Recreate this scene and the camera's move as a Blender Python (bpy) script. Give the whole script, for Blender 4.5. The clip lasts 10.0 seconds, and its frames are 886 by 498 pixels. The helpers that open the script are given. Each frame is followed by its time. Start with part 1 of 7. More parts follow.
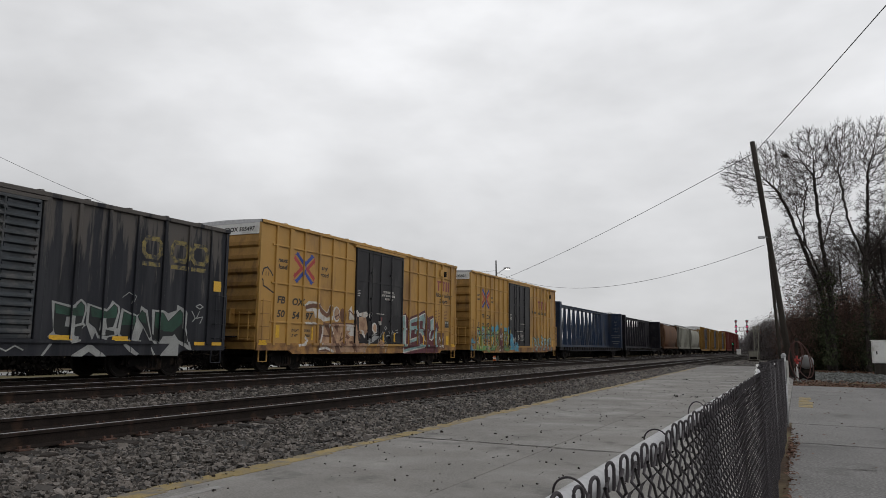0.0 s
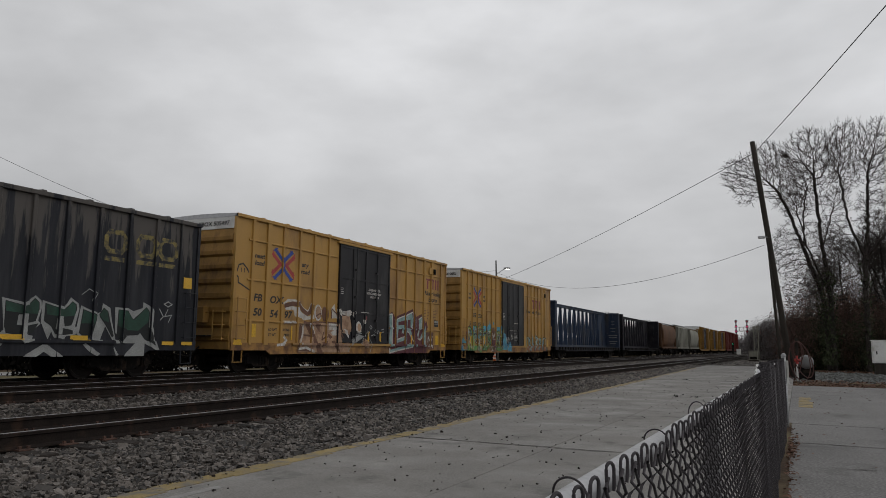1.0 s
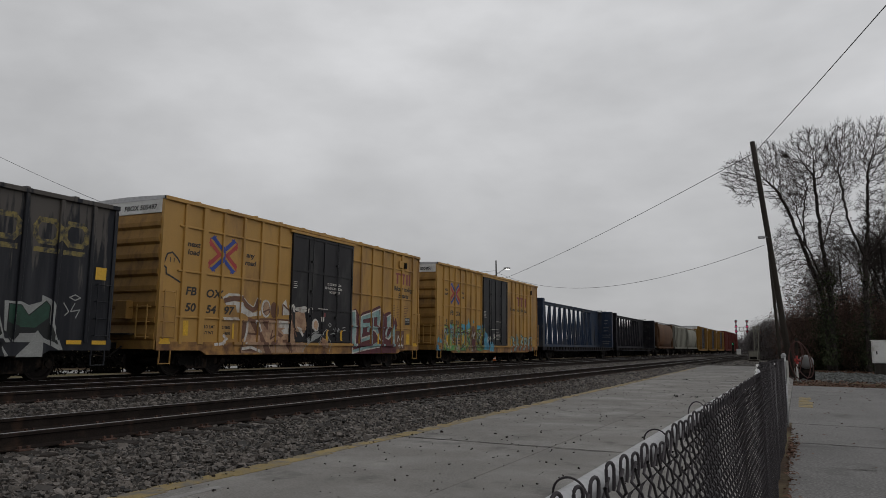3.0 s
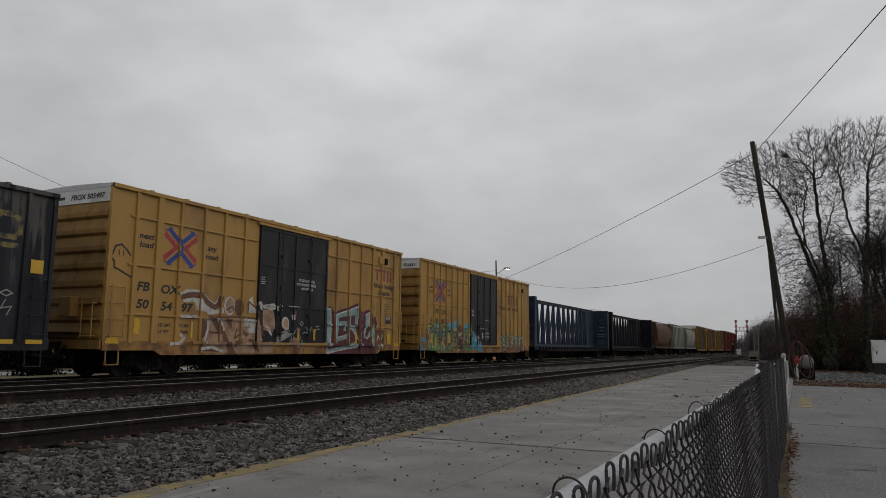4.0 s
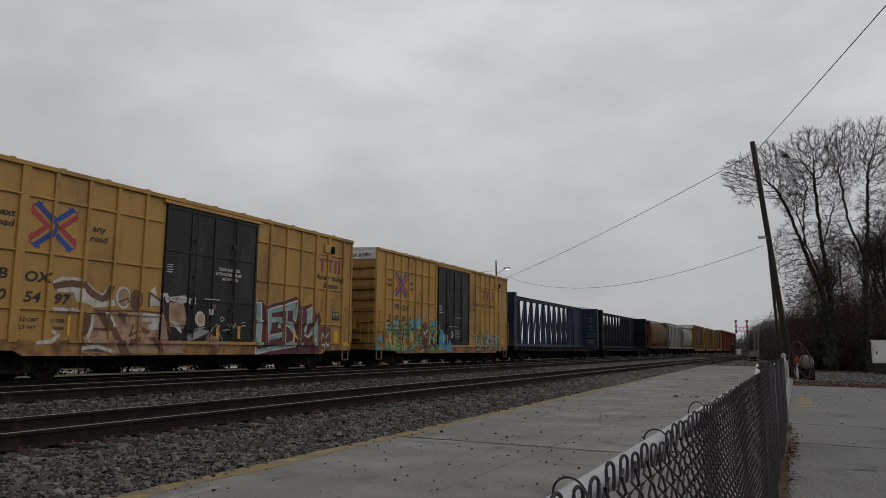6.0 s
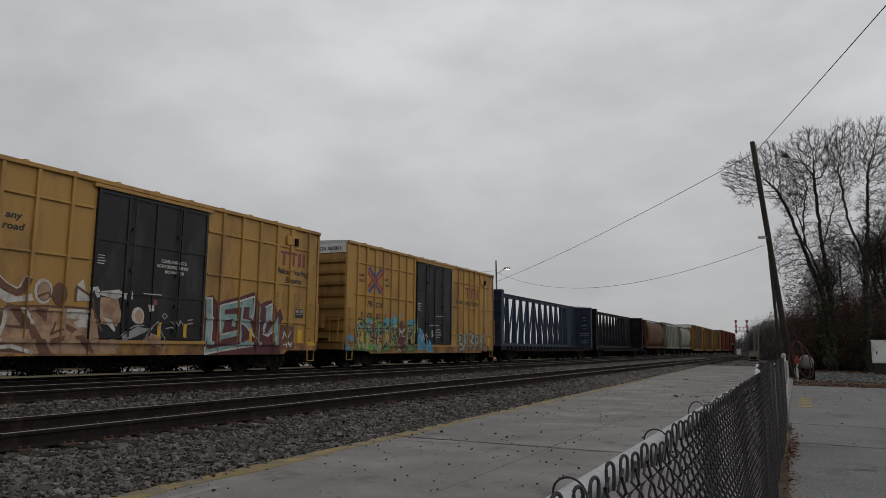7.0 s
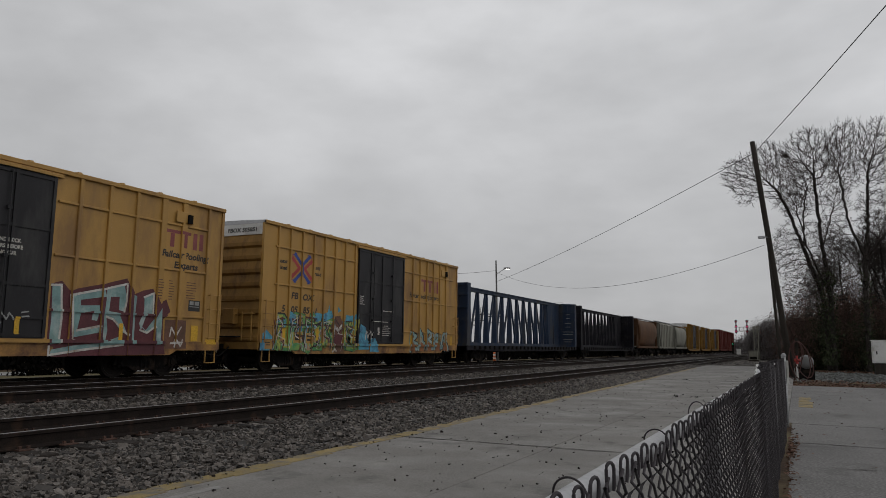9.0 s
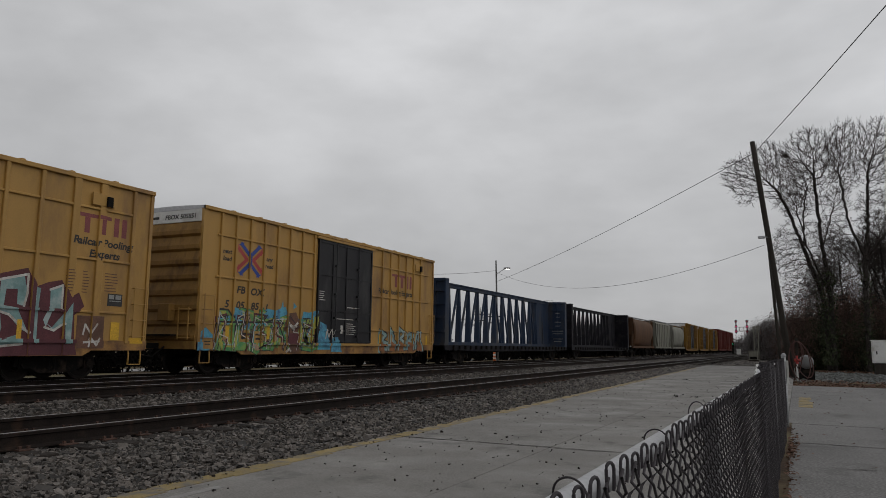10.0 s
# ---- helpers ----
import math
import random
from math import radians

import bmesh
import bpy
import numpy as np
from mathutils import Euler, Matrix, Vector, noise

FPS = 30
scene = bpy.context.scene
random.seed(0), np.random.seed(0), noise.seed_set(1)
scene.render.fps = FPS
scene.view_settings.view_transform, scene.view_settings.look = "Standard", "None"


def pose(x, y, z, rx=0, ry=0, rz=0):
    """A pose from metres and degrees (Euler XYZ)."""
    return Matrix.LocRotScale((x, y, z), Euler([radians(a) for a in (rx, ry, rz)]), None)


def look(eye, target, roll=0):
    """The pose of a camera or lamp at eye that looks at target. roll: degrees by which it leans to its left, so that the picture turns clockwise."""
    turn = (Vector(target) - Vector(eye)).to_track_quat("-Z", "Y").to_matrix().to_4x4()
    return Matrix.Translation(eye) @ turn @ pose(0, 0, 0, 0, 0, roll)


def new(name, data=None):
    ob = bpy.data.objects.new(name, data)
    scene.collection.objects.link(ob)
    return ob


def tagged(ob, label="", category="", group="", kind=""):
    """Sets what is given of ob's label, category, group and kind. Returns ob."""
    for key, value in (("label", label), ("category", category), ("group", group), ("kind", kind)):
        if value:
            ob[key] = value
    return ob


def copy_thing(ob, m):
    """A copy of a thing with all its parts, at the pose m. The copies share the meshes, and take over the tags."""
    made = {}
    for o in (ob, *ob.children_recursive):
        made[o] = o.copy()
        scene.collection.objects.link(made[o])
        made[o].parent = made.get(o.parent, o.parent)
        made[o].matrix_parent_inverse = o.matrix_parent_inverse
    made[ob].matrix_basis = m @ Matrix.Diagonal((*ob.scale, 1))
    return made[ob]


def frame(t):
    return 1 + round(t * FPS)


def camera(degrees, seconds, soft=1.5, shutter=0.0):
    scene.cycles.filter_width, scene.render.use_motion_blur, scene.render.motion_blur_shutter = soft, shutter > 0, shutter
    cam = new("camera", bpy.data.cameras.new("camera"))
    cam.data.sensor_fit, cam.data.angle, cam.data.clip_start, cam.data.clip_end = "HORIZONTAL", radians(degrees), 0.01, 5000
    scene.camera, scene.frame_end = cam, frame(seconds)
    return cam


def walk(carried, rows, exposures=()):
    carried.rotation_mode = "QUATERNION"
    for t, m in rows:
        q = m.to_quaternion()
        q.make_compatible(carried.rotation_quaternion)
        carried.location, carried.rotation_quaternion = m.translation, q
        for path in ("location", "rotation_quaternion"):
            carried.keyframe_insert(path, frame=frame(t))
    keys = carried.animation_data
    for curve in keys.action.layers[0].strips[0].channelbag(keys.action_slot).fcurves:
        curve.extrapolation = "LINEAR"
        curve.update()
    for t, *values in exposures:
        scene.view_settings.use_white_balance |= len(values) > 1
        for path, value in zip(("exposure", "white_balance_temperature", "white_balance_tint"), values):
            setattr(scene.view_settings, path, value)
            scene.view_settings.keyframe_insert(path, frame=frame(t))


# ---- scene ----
# The train runs along y; the rail heads of its track lie at z = 0.
EYE = (0.0, 0.0, 0.982)
AIM = (-0.43309761, 0.89162683, 0.13201537)
CAM_POSE = look(EYE, (EYE[0] + AIM[0], EYE[1] + AIM[1], EYE[2] + AIM[2]), 0.734)
cam = camera(62.78, 10.0, soft=0.65)
walk(cam, [(0.0, CAM_POSE), (10.0, CAM_POSE)],
     exposures=[(0.0, 0.48), (0.3, 0.39), (0.6, 0.20), (0.9, 0.17), (1.3, 0.06), (1.8, 0.0), (10.0, 0.0)])

# ---- overcast daylight ----
world = bpy.data.worlds.new("overcast_sky")
world.use_nodes = True
scene.world = world
wt = world.node_tree
wt.nodes.clear()


def wnode(kind, **inputs):
    n = wt.nodes.new(kind)
    for k, v in inputs.items():
        n.inputs[k].default_value = v
    return n


w_out = wnode("ShaderNodeOutputWorld")
w_bg = wnode("ShaderNodeBackground", Strength=1.0)
w_sky = wnode("ShaderNodeTexSky")
w_sky.sky_type, w_sky.sun_disc = "NISHITA", False
w_sky.sun_elevation, w_sky.sun_rotation = radians(61), radians(83)
w_hsv = wnode("ShaderNodeHueSaturation", Saturation=0.12, Value=0.02)
w_co = wnode("ShaderNodeTexCoord")
w_map = wnode("ShaderNodeMapping")
w_map.inputs["Scale"].default_value = (1.0, 1.0, 2.2)
w_map.inputs["Location"].default_value = (3.1, 0.4, 1.0)
w_n1 = wnode("ShaderNodeTexNoise", Scale=2.1, Detail=5.0, Roughness=0.52, Distortion=0.25)
w_n2 = wnode("ShaderNodeTexNoise", Scale=6.5, Detail=4.0, Roughness=0.5)
w_ramp = wnode("ShaderNodeValToRGB")
w_ramp.color_ramp.elements[0].position, w_ramp.color_ramp.elements[0].color = 0.30, (0.385, 0.388, 0.397, 1)
w_ramp.color_ramp.elements[1].position, w_ramp.color_ramp.elements[1].color = 0.72, (0.555, 0.558, 0.570, 1)
w_ramp2 = wnode("ShaderNodeValToRGB")
w_ramp2.color_ramp.elements[0].position, w_ramp2.color_ramp.elements[0].color = 0.3, (0.90, 0.90, 0.90, 1)
w_ramp2.color_ramp.elements[1].position, w_ramp2.color_ramp.elements[1].color = 0.7, (1.07, 1.07, 1.07, 1)
w_mul = wnode("ShaderNodeMixRGB", Fac=1.0)
w_mul.blend_type = "MULTIPLY"
w_add = wnode("ShaderNodeMixRGB", Fac=1.0)
w_add.blend_type = "ADD"
wl = wt.links.new
wl(w_co.outputs["Generated"], w_map.inputs["Vector"])
wl(w_map.outputs[0], w_n1.inputs["Vector"])
wl(w_map.outputs[0], w_n2.inputs["Vector"])
wl(w_n1.outputs["Fac"], w_ramp.inputs[0])
wl(w_n2.outputs["Fac"], w_ramp2.inputs[0])
wl(w_ramp.outputs[0], w_mul.inputs[1])
wl(w_ramp2.outputs[0], w_mul.inputs[2])
wl(w_sky.outputs[0], w_hsv.inputs["Color"])
wl(w_mul.outputs[0], w_add.inputs[1])
wl(w_hsv.outputs[0], w_add.inputs[2])
# added dimming towards the unseen zenith, to cut the light on the ground
w_sep = wnode("ShaderNodeSeparateXYZ")
w_dim = wnode("ShaderNodeMapRange")
w_dim.interpolation_type = "SMOOTHSTEP"
w_dim.inputs["From Min"].default_value, w_dim.inputs["From Max"].default_value = 0.45, 0.95
w_dim.inputs["To Min"].default_value, w_dim.inputs["To Max"].default_value = 1.0, 0.28
w_shade = wnode("ShaderNodeMixRGB", Fac=1.0)
w_shade.blend_type = "MULTIPLY"
wl(w_co.outputs["Generated"], w_sep.inputs[0])
wl(w_sep.outputs["Z"], w_dim.inputs["Value"])
wl(w_add.outputs[0], w_shade.inputs[1])
wl(w_dim.outputs[0], w_shade.inputs[2])
w_low = wnode("ShaderNodeMapRange")
w_low.interpolation_type = "SMOOTHSTEP"
w_low.inputs["From Min"].default_value, w_low.inputs["From Max"].default_value = 0.0, 0.42
w_low.inputs["To Min"].default_value, w_low.inputs["To Max"].default_value = 0.69, 1.04
w_haze = wnode("ShaderNodeMixRGB", Fac=1.0)
w_haze.blend_type = "MULTIPLY"
wl(w_sep.outputs["Z"], w_low.inputs["Value"])
wl(w_shade.outputs[0], w_haze.inputs[1])
wl(w_low.outputs[0], w_haze.inputs[2])
# the cloud is a little brighter towards the veiled sun
w_side = wnode("ShaderNodeMapRange")
w_side.inputs["From Min"].default_value, w_side.inputs["From Max"].default_value = -0.9, 0.5
w_side.inputs["To Min"].default_value, w_side.inputs["To Max"].default_value = 0.90, 1.20
w_veil = wnode("ShaderNodeMixRGB", Fac=1.0)
w_veil.blend_type = "MULTIPLY"
wl(w_sep.outputs["X"], w_side.inputs["Value"])
wl(w_haze.outputs[0], w_veil.inputs[1])
wl(w_side.outputs[0], w_veil.inputs[2])
wl(w_veil.outputs[0], w_bg.inputs["Color"])
wl(w_bg.outputs[0], w_out.inputs[0])

sun = new("sun", bpy.data.lights.new("sun", "SUN"))
sun.data.energy, sun.data.angle, sun.data.color = 0.36, radians(40), (1.0, 0.98, 0.95)
sun.matrix_world = look((32, 24, 60), (0, 20, 0))

# ---- materials ----


def mat(name, col, rough=0.7, metal=0.0, var=0.25, scale=2.0, fine=45.0, grain=0.25, bump=0.15, bump_size=0.01,
        streak=1.0, dirt=None, dirt_at=0.58, dirt_scale=1.2, spec=0.5, island=0.0, random_ob=0.0, wet=0.0):
    m = bpy.data.materials.new(name)
    m.use_nodes = True
    nt = m.node_tree
    b = nt.nodes["Principled BSDF"]
    b.inputs["Roughness"].default_value, b.inputs["Metallic"].default_value = rough, metal
    b.inputs["Specular IOR Level"].default_value = spec

    def node(kind, **inputs):
        n = nt.nodes.new(kind)
        for k, v in inputs.items():
            n.inputs[k].default_value = v
        return n

    link = nt.links.new
    co = node("ShaderNodeTexCoord")
    mp = node("ShaderNodeMapping")
    mp.inputs["Scale"].default_value = (1, 1, streak)
    link(co.outputs["Object"], mp.inputs["Vector"])
    n1 = node("ShaderNodeTexNoise", Scale=scale, Detail=6.0, Roughness=0.6)
    n2 = node("ShaderNodeTexNoise", Scale=fine, Detail=3.0, Roughness=0.6)
    link(mp.outputs[0], n1.inputs["Vector"])
    link(co.outputs["Object"], n2.inputs["Vector"])
    r1 = node("ShaderNodeMapRange")
    r1.inputs["From Min"].default_value, r1.inputs["From Max"].default_value = 0.3, 0.7
    r1.inputs["To Min"].default_value, r1.inputs["To Max"].default_value = 1 - var, 1 + var
    link(n1.outputs["Fac"], r1.inputs["Value"])
    r2 = node("ShaderNodeMapRange")
    r2.inputs["From Min"].default_value, r2.inputs["From Max"].default_value = 0.3, 0.7
    r2.inputs["To Min"].default_value, r2.inputs["To Max"].default_value = 1 - grain, 1 + grain
    link(n2.outputs["Fac"], r2.inputs["Value"])
    mu = node("ShaderNodeMath")
    mu.operation = "MULTIPLY"
    link(r1.outputs[0], mu.inputs[0])
    link(r2.outputs[0], mu.inputs[1])
    last = mu.outputs[0]
    for amount, kind, sock in ((island, "ShaderNodeNewGeometry", "Random Per Island"), (random_ob, "ShaderNodeObjectInfo", "Random")):
        if amount:
            g = node(kind)
            r3 = node("ShaderNodeMapRange")
            r3.inputs["To Min"].default_value, r3.inputs["To Max"].default_value = 1 - amount, 1 + amount
            link(g.outputs[sock], r3.inputs["Value"])
            m3 = node("ShaderNodeMath")
            m3.operation = "MULTIPLY"
            link(last, m3.inputs[0])
            link(r3.outputs[0], m3.inputs[1])
            last = m3.outputs[0]
    vm = node("ShaderNodeVectorMath")
    vm.operation = "SCALE"
    vm.inputs[0].default_value = col
    link(last, vm.inputs["Scale"])
    colour = vm.outputs[0]
    if dirt:
        n3 = node("ShaderNodeTexNoise", Scale=dirt_scale, Detail=7.0, Roughness=0.65)
        link(mp.outputs[0], n3.inputs["Vector"])
        r4 = node("ShaderNodeMapRange")
        r4.inputs["From Min"].default_value, r4.inputs["From Max"].default_value = dirt_at - 0.06, dirt_at + 0.12
        link(n3.outputs["Fac"], r4.inputs["Value"])
        mx = node("ShaderNodeMixRGB")
        mx.inputs[2].default_value = (*dirt, 1)
        link(r4.outputs[0], mx.inputs[0])
        link(colour, mx.inputs[1])
        colour = mx.outputs[0]
    link(colour, b.inputs["Base Color"])
    if wet:
        r5 = node("ShaderNodeMapRange")
        r5.inputs["From Min"].default_value, r5.inputs["From Max"].default_value = 0.46, 0.68
        r5.inputs["To Min"].default_value, r5.inputs["To Max"].default_value = rough, wet
        link(n1.outputs["Fac"], r5.inputs["Value"])
        link(r5.outputs[0], b.inputs["Roughness"])
    if bump:
        bp = node("ShaderNodeBump", Strength=bump, Distance=bump_size)
        link(n2.outputs["Fac"], bp.inputs["Height"])
        link(bp.outputs[0], b.inputs["Normal"])
    return m


def glow(name, col, strength):
    m = bpy.data.materials.new(name)
    m.use_nodes = True
    b = m.node_tree.nodes["Principled BSDF"]
    b.inputs["Base Color"].default_value = (*col, 1)
    b.inputs["Emission Color"].default_value = (*col, 1)
    b.inputs["Emission Strength"].default_value = strength
    return m


M_DIRT = mat("brown_dirt", (0.075, 0.05, 0.034), 0.95, var=0.4, scale=0.6, fine=14, grain=0.35, bump=0.5, bump_size=0.03, dirt=(0.16, 0.14, 0.08), dirt_scale=0.3, dirt_at=0.5, spec=0.1)
M_BALLAST = mat("grey_ballast", (0.040, 0.034, 0.030), 0.9, var=0.25, scale=1.2, fine=22, grain=0.6, bump=0.9, bump_size=0.05, dirt=(0.022, 0.018, 0.016), dirt_scale=0.9, dirt_at=0.55, spec=0.1)
M_STONE = mat("crushed_stone", (0.090, 0.078, 0.068), 0.6, var=0.25, scale=3, fine=60, grain=0.3, bump=0.3, bump_size=0.006, island=0.85, spec=0.55)
M_CONCRETE = mat("weathered_concrete", (0.212, 0.202, 0.188), 0.85, var=0.14, scale=0.9, fine=65, grain=0.36, bump=0.35, bump_size=0.006,
                 dirt=(0.085, 0.082, 0.078), dirt_scale=1.7, dirt_at=0.62, wet=0.55, random_ob=0.08)
M_LOT = mat("worn_asphalt", (0.18, 0.175, 0.17), 0.9, var=0.16, scale=0.5, fine=34, grain=0.45, bump=0.4, bump_size=0.008, dirt=(0.08, 0.077, 0.073), dirt_scale=0.8, dirt_at=0.62)
M_FARLOT = mat("wet_pale_pavement", (0.24, 0.24, 0.23), 0.35, var=0.12, scale=0.1, fine=10, grain=0.1, bump=0)
M_YLINE = mat("worn_yellow_line", (0.31, 0.23, 0.085), 0.8, var=0.25, scale=2, fine=60, grain=0.3, dirt=(0.15, 0.135, 0.115), dirt_scale=4, dirt_at=0.50)
M_WLINE = mat("worn_white_line", (0.30, 0.295, 0.285), 0.8, var=0.2, scale=2, fine=60, grain=0.3, dirt=(0.26, 0.25, 0.24), dirt_scale=6, dirt_at=0.46)
M_CRACK = mat("dark_joint_dirt", (0.05, 0.045, 0.04), 0.95, var=0.3, scale=9, fine=60)
M_RAIL = mat("rusty_rail_steel", (0.018, 0.0135, 0.0115), 0.9, 0.0, spec=0.15, var=0.3, scale=4, fine=50, dirt=(0.05, 0.03, 0.02), dirt_scale=3, dirt_at=0.6)
M_RAILTOP = mat("polished_rail_head", (0.30, 0.29, 0.29), 0.46, 0.9, var=0.15, scale=3, fine=40, grain=0.1, bump=0.03)
M_TIE = mat("creosoted_timber", (0.028, 0.023, 0.02), 0.9, var=0.35, scale=3, fine=35, grain=0.35, bump=0.5, bump_size=0.015, random_ob=0.4, spec=0.2)
M_PLATE = mat("rusted_plate", (0.065, 0.034, 0.024), 0.85, var=0.35, scale=8, fine=60, random_ob=0.3)
M_YELLOW = mat("weathered_yellow_paint", (0.405, 0.227, 0.054), 0.55, var=0.10, scale=1.1, fine=30, grain=0.05, bump=0.05, streak=0.35,
               dirt=(0.25, 0.135, 0.045), dirt_scale=1.0, dirt_at=0.56, random_ob=0.06)
M_SILL = mat("rust_stained_yellow_sill", (0.34, 0.175, 0.045), 0.65, var=0.25, scale=1.5, fine=30, grain=0.15, bump=0.08, dirt=(0.10, 0.045, 0.022), dirt_scale=1.3, dirt_at=0.50)
# grimy end yellow; its base is darkened to carry the ends' shade too
M_ENDYEL = mat("grimy_shaded_yellow_end_paint", (0.26, 0.142, 0.036), 0.65, var=0.25, scale=1.4, fine=30, grain=0.12, bump=0.06, streak=0.5, dirt=(0.12, 0.064, 0.026), dirt_scale=1.6, dirt_at=0.57, spec=0.3)
M_WHITE = mat("dirty_white_paint", (0.66, 0.66, 0.64), 0.6, var=0.10, scale=1.5, fine=30, grain=0.05, bump=0.04, dirt=(0.40, 0.38, 0.34), dirt_scale=1.2)
M_BLACK = mat("black_door_paint", (0.018, 0.017, 0.019), 0.5, var=0.3, scale=1.5, fine=30, grain=0.15, bump=0.05, streak=0.3, dirt=(0.045, 0.043, 0.042), dirt_scale=1.1, spec=0.3)
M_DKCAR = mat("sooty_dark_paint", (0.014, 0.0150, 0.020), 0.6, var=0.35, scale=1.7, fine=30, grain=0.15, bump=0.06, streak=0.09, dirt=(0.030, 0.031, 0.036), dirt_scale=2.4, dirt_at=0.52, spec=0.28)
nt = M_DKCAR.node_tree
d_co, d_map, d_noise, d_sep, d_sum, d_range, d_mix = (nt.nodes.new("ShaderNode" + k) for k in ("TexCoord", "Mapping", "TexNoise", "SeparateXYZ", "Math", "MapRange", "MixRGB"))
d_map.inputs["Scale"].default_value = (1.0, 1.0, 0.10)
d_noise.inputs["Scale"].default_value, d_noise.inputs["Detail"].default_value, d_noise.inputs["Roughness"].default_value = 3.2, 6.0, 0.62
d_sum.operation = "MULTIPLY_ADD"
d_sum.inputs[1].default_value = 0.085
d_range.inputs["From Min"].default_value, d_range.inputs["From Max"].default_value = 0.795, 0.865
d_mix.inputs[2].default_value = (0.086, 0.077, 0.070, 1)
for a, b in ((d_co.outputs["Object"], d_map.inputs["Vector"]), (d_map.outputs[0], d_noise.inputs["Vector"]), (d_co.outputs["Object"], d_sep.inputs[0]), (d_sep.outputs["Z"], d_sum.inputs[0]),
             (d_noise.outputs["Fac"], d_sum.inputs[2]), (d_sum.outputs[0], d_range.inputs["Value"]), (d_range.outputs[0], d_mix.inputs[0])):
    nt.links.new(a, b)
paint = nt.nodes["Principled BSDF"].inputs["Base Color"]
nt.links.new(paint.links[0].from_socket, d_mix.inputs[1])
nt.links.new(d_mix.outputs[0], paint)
M_DKDOOR = mat("faded_blue_black_paint", (0.022, 0.028, 0.034), 0.5, var=0.3, scale=2, fine=30, grain=0.15, bump=0.05, dirt=(0.09, 0.085, 0.08), dirt_scale=1.4, dirt_at=0.56)
M_BLUE = mat("faded_blue_paint", (0.022, 0.038, 0.074), 0.6, var=0.3, scale=1.2, fine=30, grain=0.1, bump=0.05, streak=0.3, dirt=(0.05, 0.05, 0.055), dirt_scale=1.2, dirt_at=0.52, spec=0.25)
M_DKBLUE = mat("sooty_navy_paint", (0.014, 0.013, 0.017), 0.65, var=0.3, scale=1.2, fine=30, grain=0.1, bump=0.05, dirt=(0.03, 0.028, 0.027), dirt_scale=1.2, spec=0.15)
M_BROWN = mat("oxide_brown_paint", (0.100, 0.050, 0.025), 0.7, var=0.2, scale=0.9, fine=20, grain=0.08, streak=0.3, dirt=(0.07, 0.04, 0.025), spec=0.15)
M_LTGREY = mat("light_grey_paint", (0.205, 0.200, 0.165), 0.7, spec=0.2, var=0.16, scale=0.9, fine=20, grain=0.06, streak=0.3, dirt=(0.11, 0.10, 0.08), dirt_at=0.58)
M_DULLYEL = mat("grimy_yellow_paint", (0.20, 0.108, 0.022), 0.7, spec=0.12, var=0.25, scale=0.7, fine=20, grain=0.1, streak=0.3, dirt=(0.09, 0.055, 0.03), dirt_scale=0.9, dirt_at=0.54)
M_RED = mat("faded_red_paint", (0.088, 0.018, 0.013), 0.75, spec=0.1, var=0.15, scale=0.6, fine=20, grain=0.06, streak=0.3, dirt=(0.14, 0.03, 0.025))
M_UNDER = mat("grimy_underframe", (0.009, 0.0078, 0.0072), 0.8, var=0.35, scale=3, fine=40, dirt=(0.05, 0.035, 0.025), dirt_scale=3, spec=0.12)
M_WHEEL = mat("rusty_wheel_steel", (0.016, 0.0125, 0.011), 0.7, 0.2, var=0.3, scale=4, fine=40, spec=0.2)
M_TANK = mat("dull_grey_tank_paint", (0.15, 0.15, 0.15), 0.6, var=0.2, scale=2, fine=30, grain=0.1, bump=0.05, dirt=(0.12, 0.10, 0.085), dirt_at=0.55)
M_GALV = mat("galvanised_steel", (0.42, 0.42, 0.43), 0.45, 0.75, var=0.15, scale=9, fine=90, grain=0.12, bump=0.05)
M_POST = mat("dull_fence_post_steel", (0.10, 0.098, 0.10), 0.6, 0.4, var=0.2, scale=9, fine=90, grain=0.15, bump=0.05)
M_WIRE = mat("weathered_wire", (0.042, 0.036, 0.040), 0.6, 0.25, var=0.3, scale=30, fine=150, grain=0.2, bump=0.05)
M_POLE = mat("weathered_pole_wood", (0.036, 0.031, 0.026), 0.9, var=0.3, scale=5, fine=40, streak=0.1, bump=0.5, bump_size=0.02, spec=0.2)
M_BARK = mat("grey_brown_bark", (0.036, 0.031, 0.028), 0.95, var=0.3, scale=3, fine=20, grain=0.3, bump=0.4, bump_size=0.03, spec=0.1)
M_TWIG = mat("bare_twigs", (0.060, 0.050, 0.046), 0.95, var=0.25, scale=0.5, fine=10, bump=0, spec=0.1)
M_IVY = mat("dull_evergreen_leaves", (0.036, 0.044, 0.022), 0.7, var=0.4, scale=0.6, fine=8, bump=0, island=0.4, spec=0.15)
M_BROWNLEAF = mat("dry_brown_leaves", (0.125, 0.066, 0.043), 0.9, var=0.3, scale=1, fine=20, bump=0, island=0.5)
M_BANK = mat("dark_brush", (0.007, 0.0065, 0.006), 0.95, var=0.4, scale=0.4, fine=8, bump=0, island=0.4, spec=0.0)
M_BRUSH = mat("dry_brush", (0.125, 0.080, 0.066), 0.95, var=0.4, scale=0.4, fine=8, bump=0, island=0.25, spec=0.1)
# distance haze is put into this colour: lighter and greyer than bare wood
M_FARWOOD = mat("hazed_grey_brown_far_wood", (0.150, 0.136, 0.136), 0.95, var=0.3, scale=0.1, fine=2, bump=0, island=0.35, spec=0.1)
M_GRAVEL = mat("pale_gravel", (0.115, 0.120, 0.115), 0.9, var=0.3, scale=0.8, fine=14, grain=0.5, bump=0.7, bump_size=0.04)
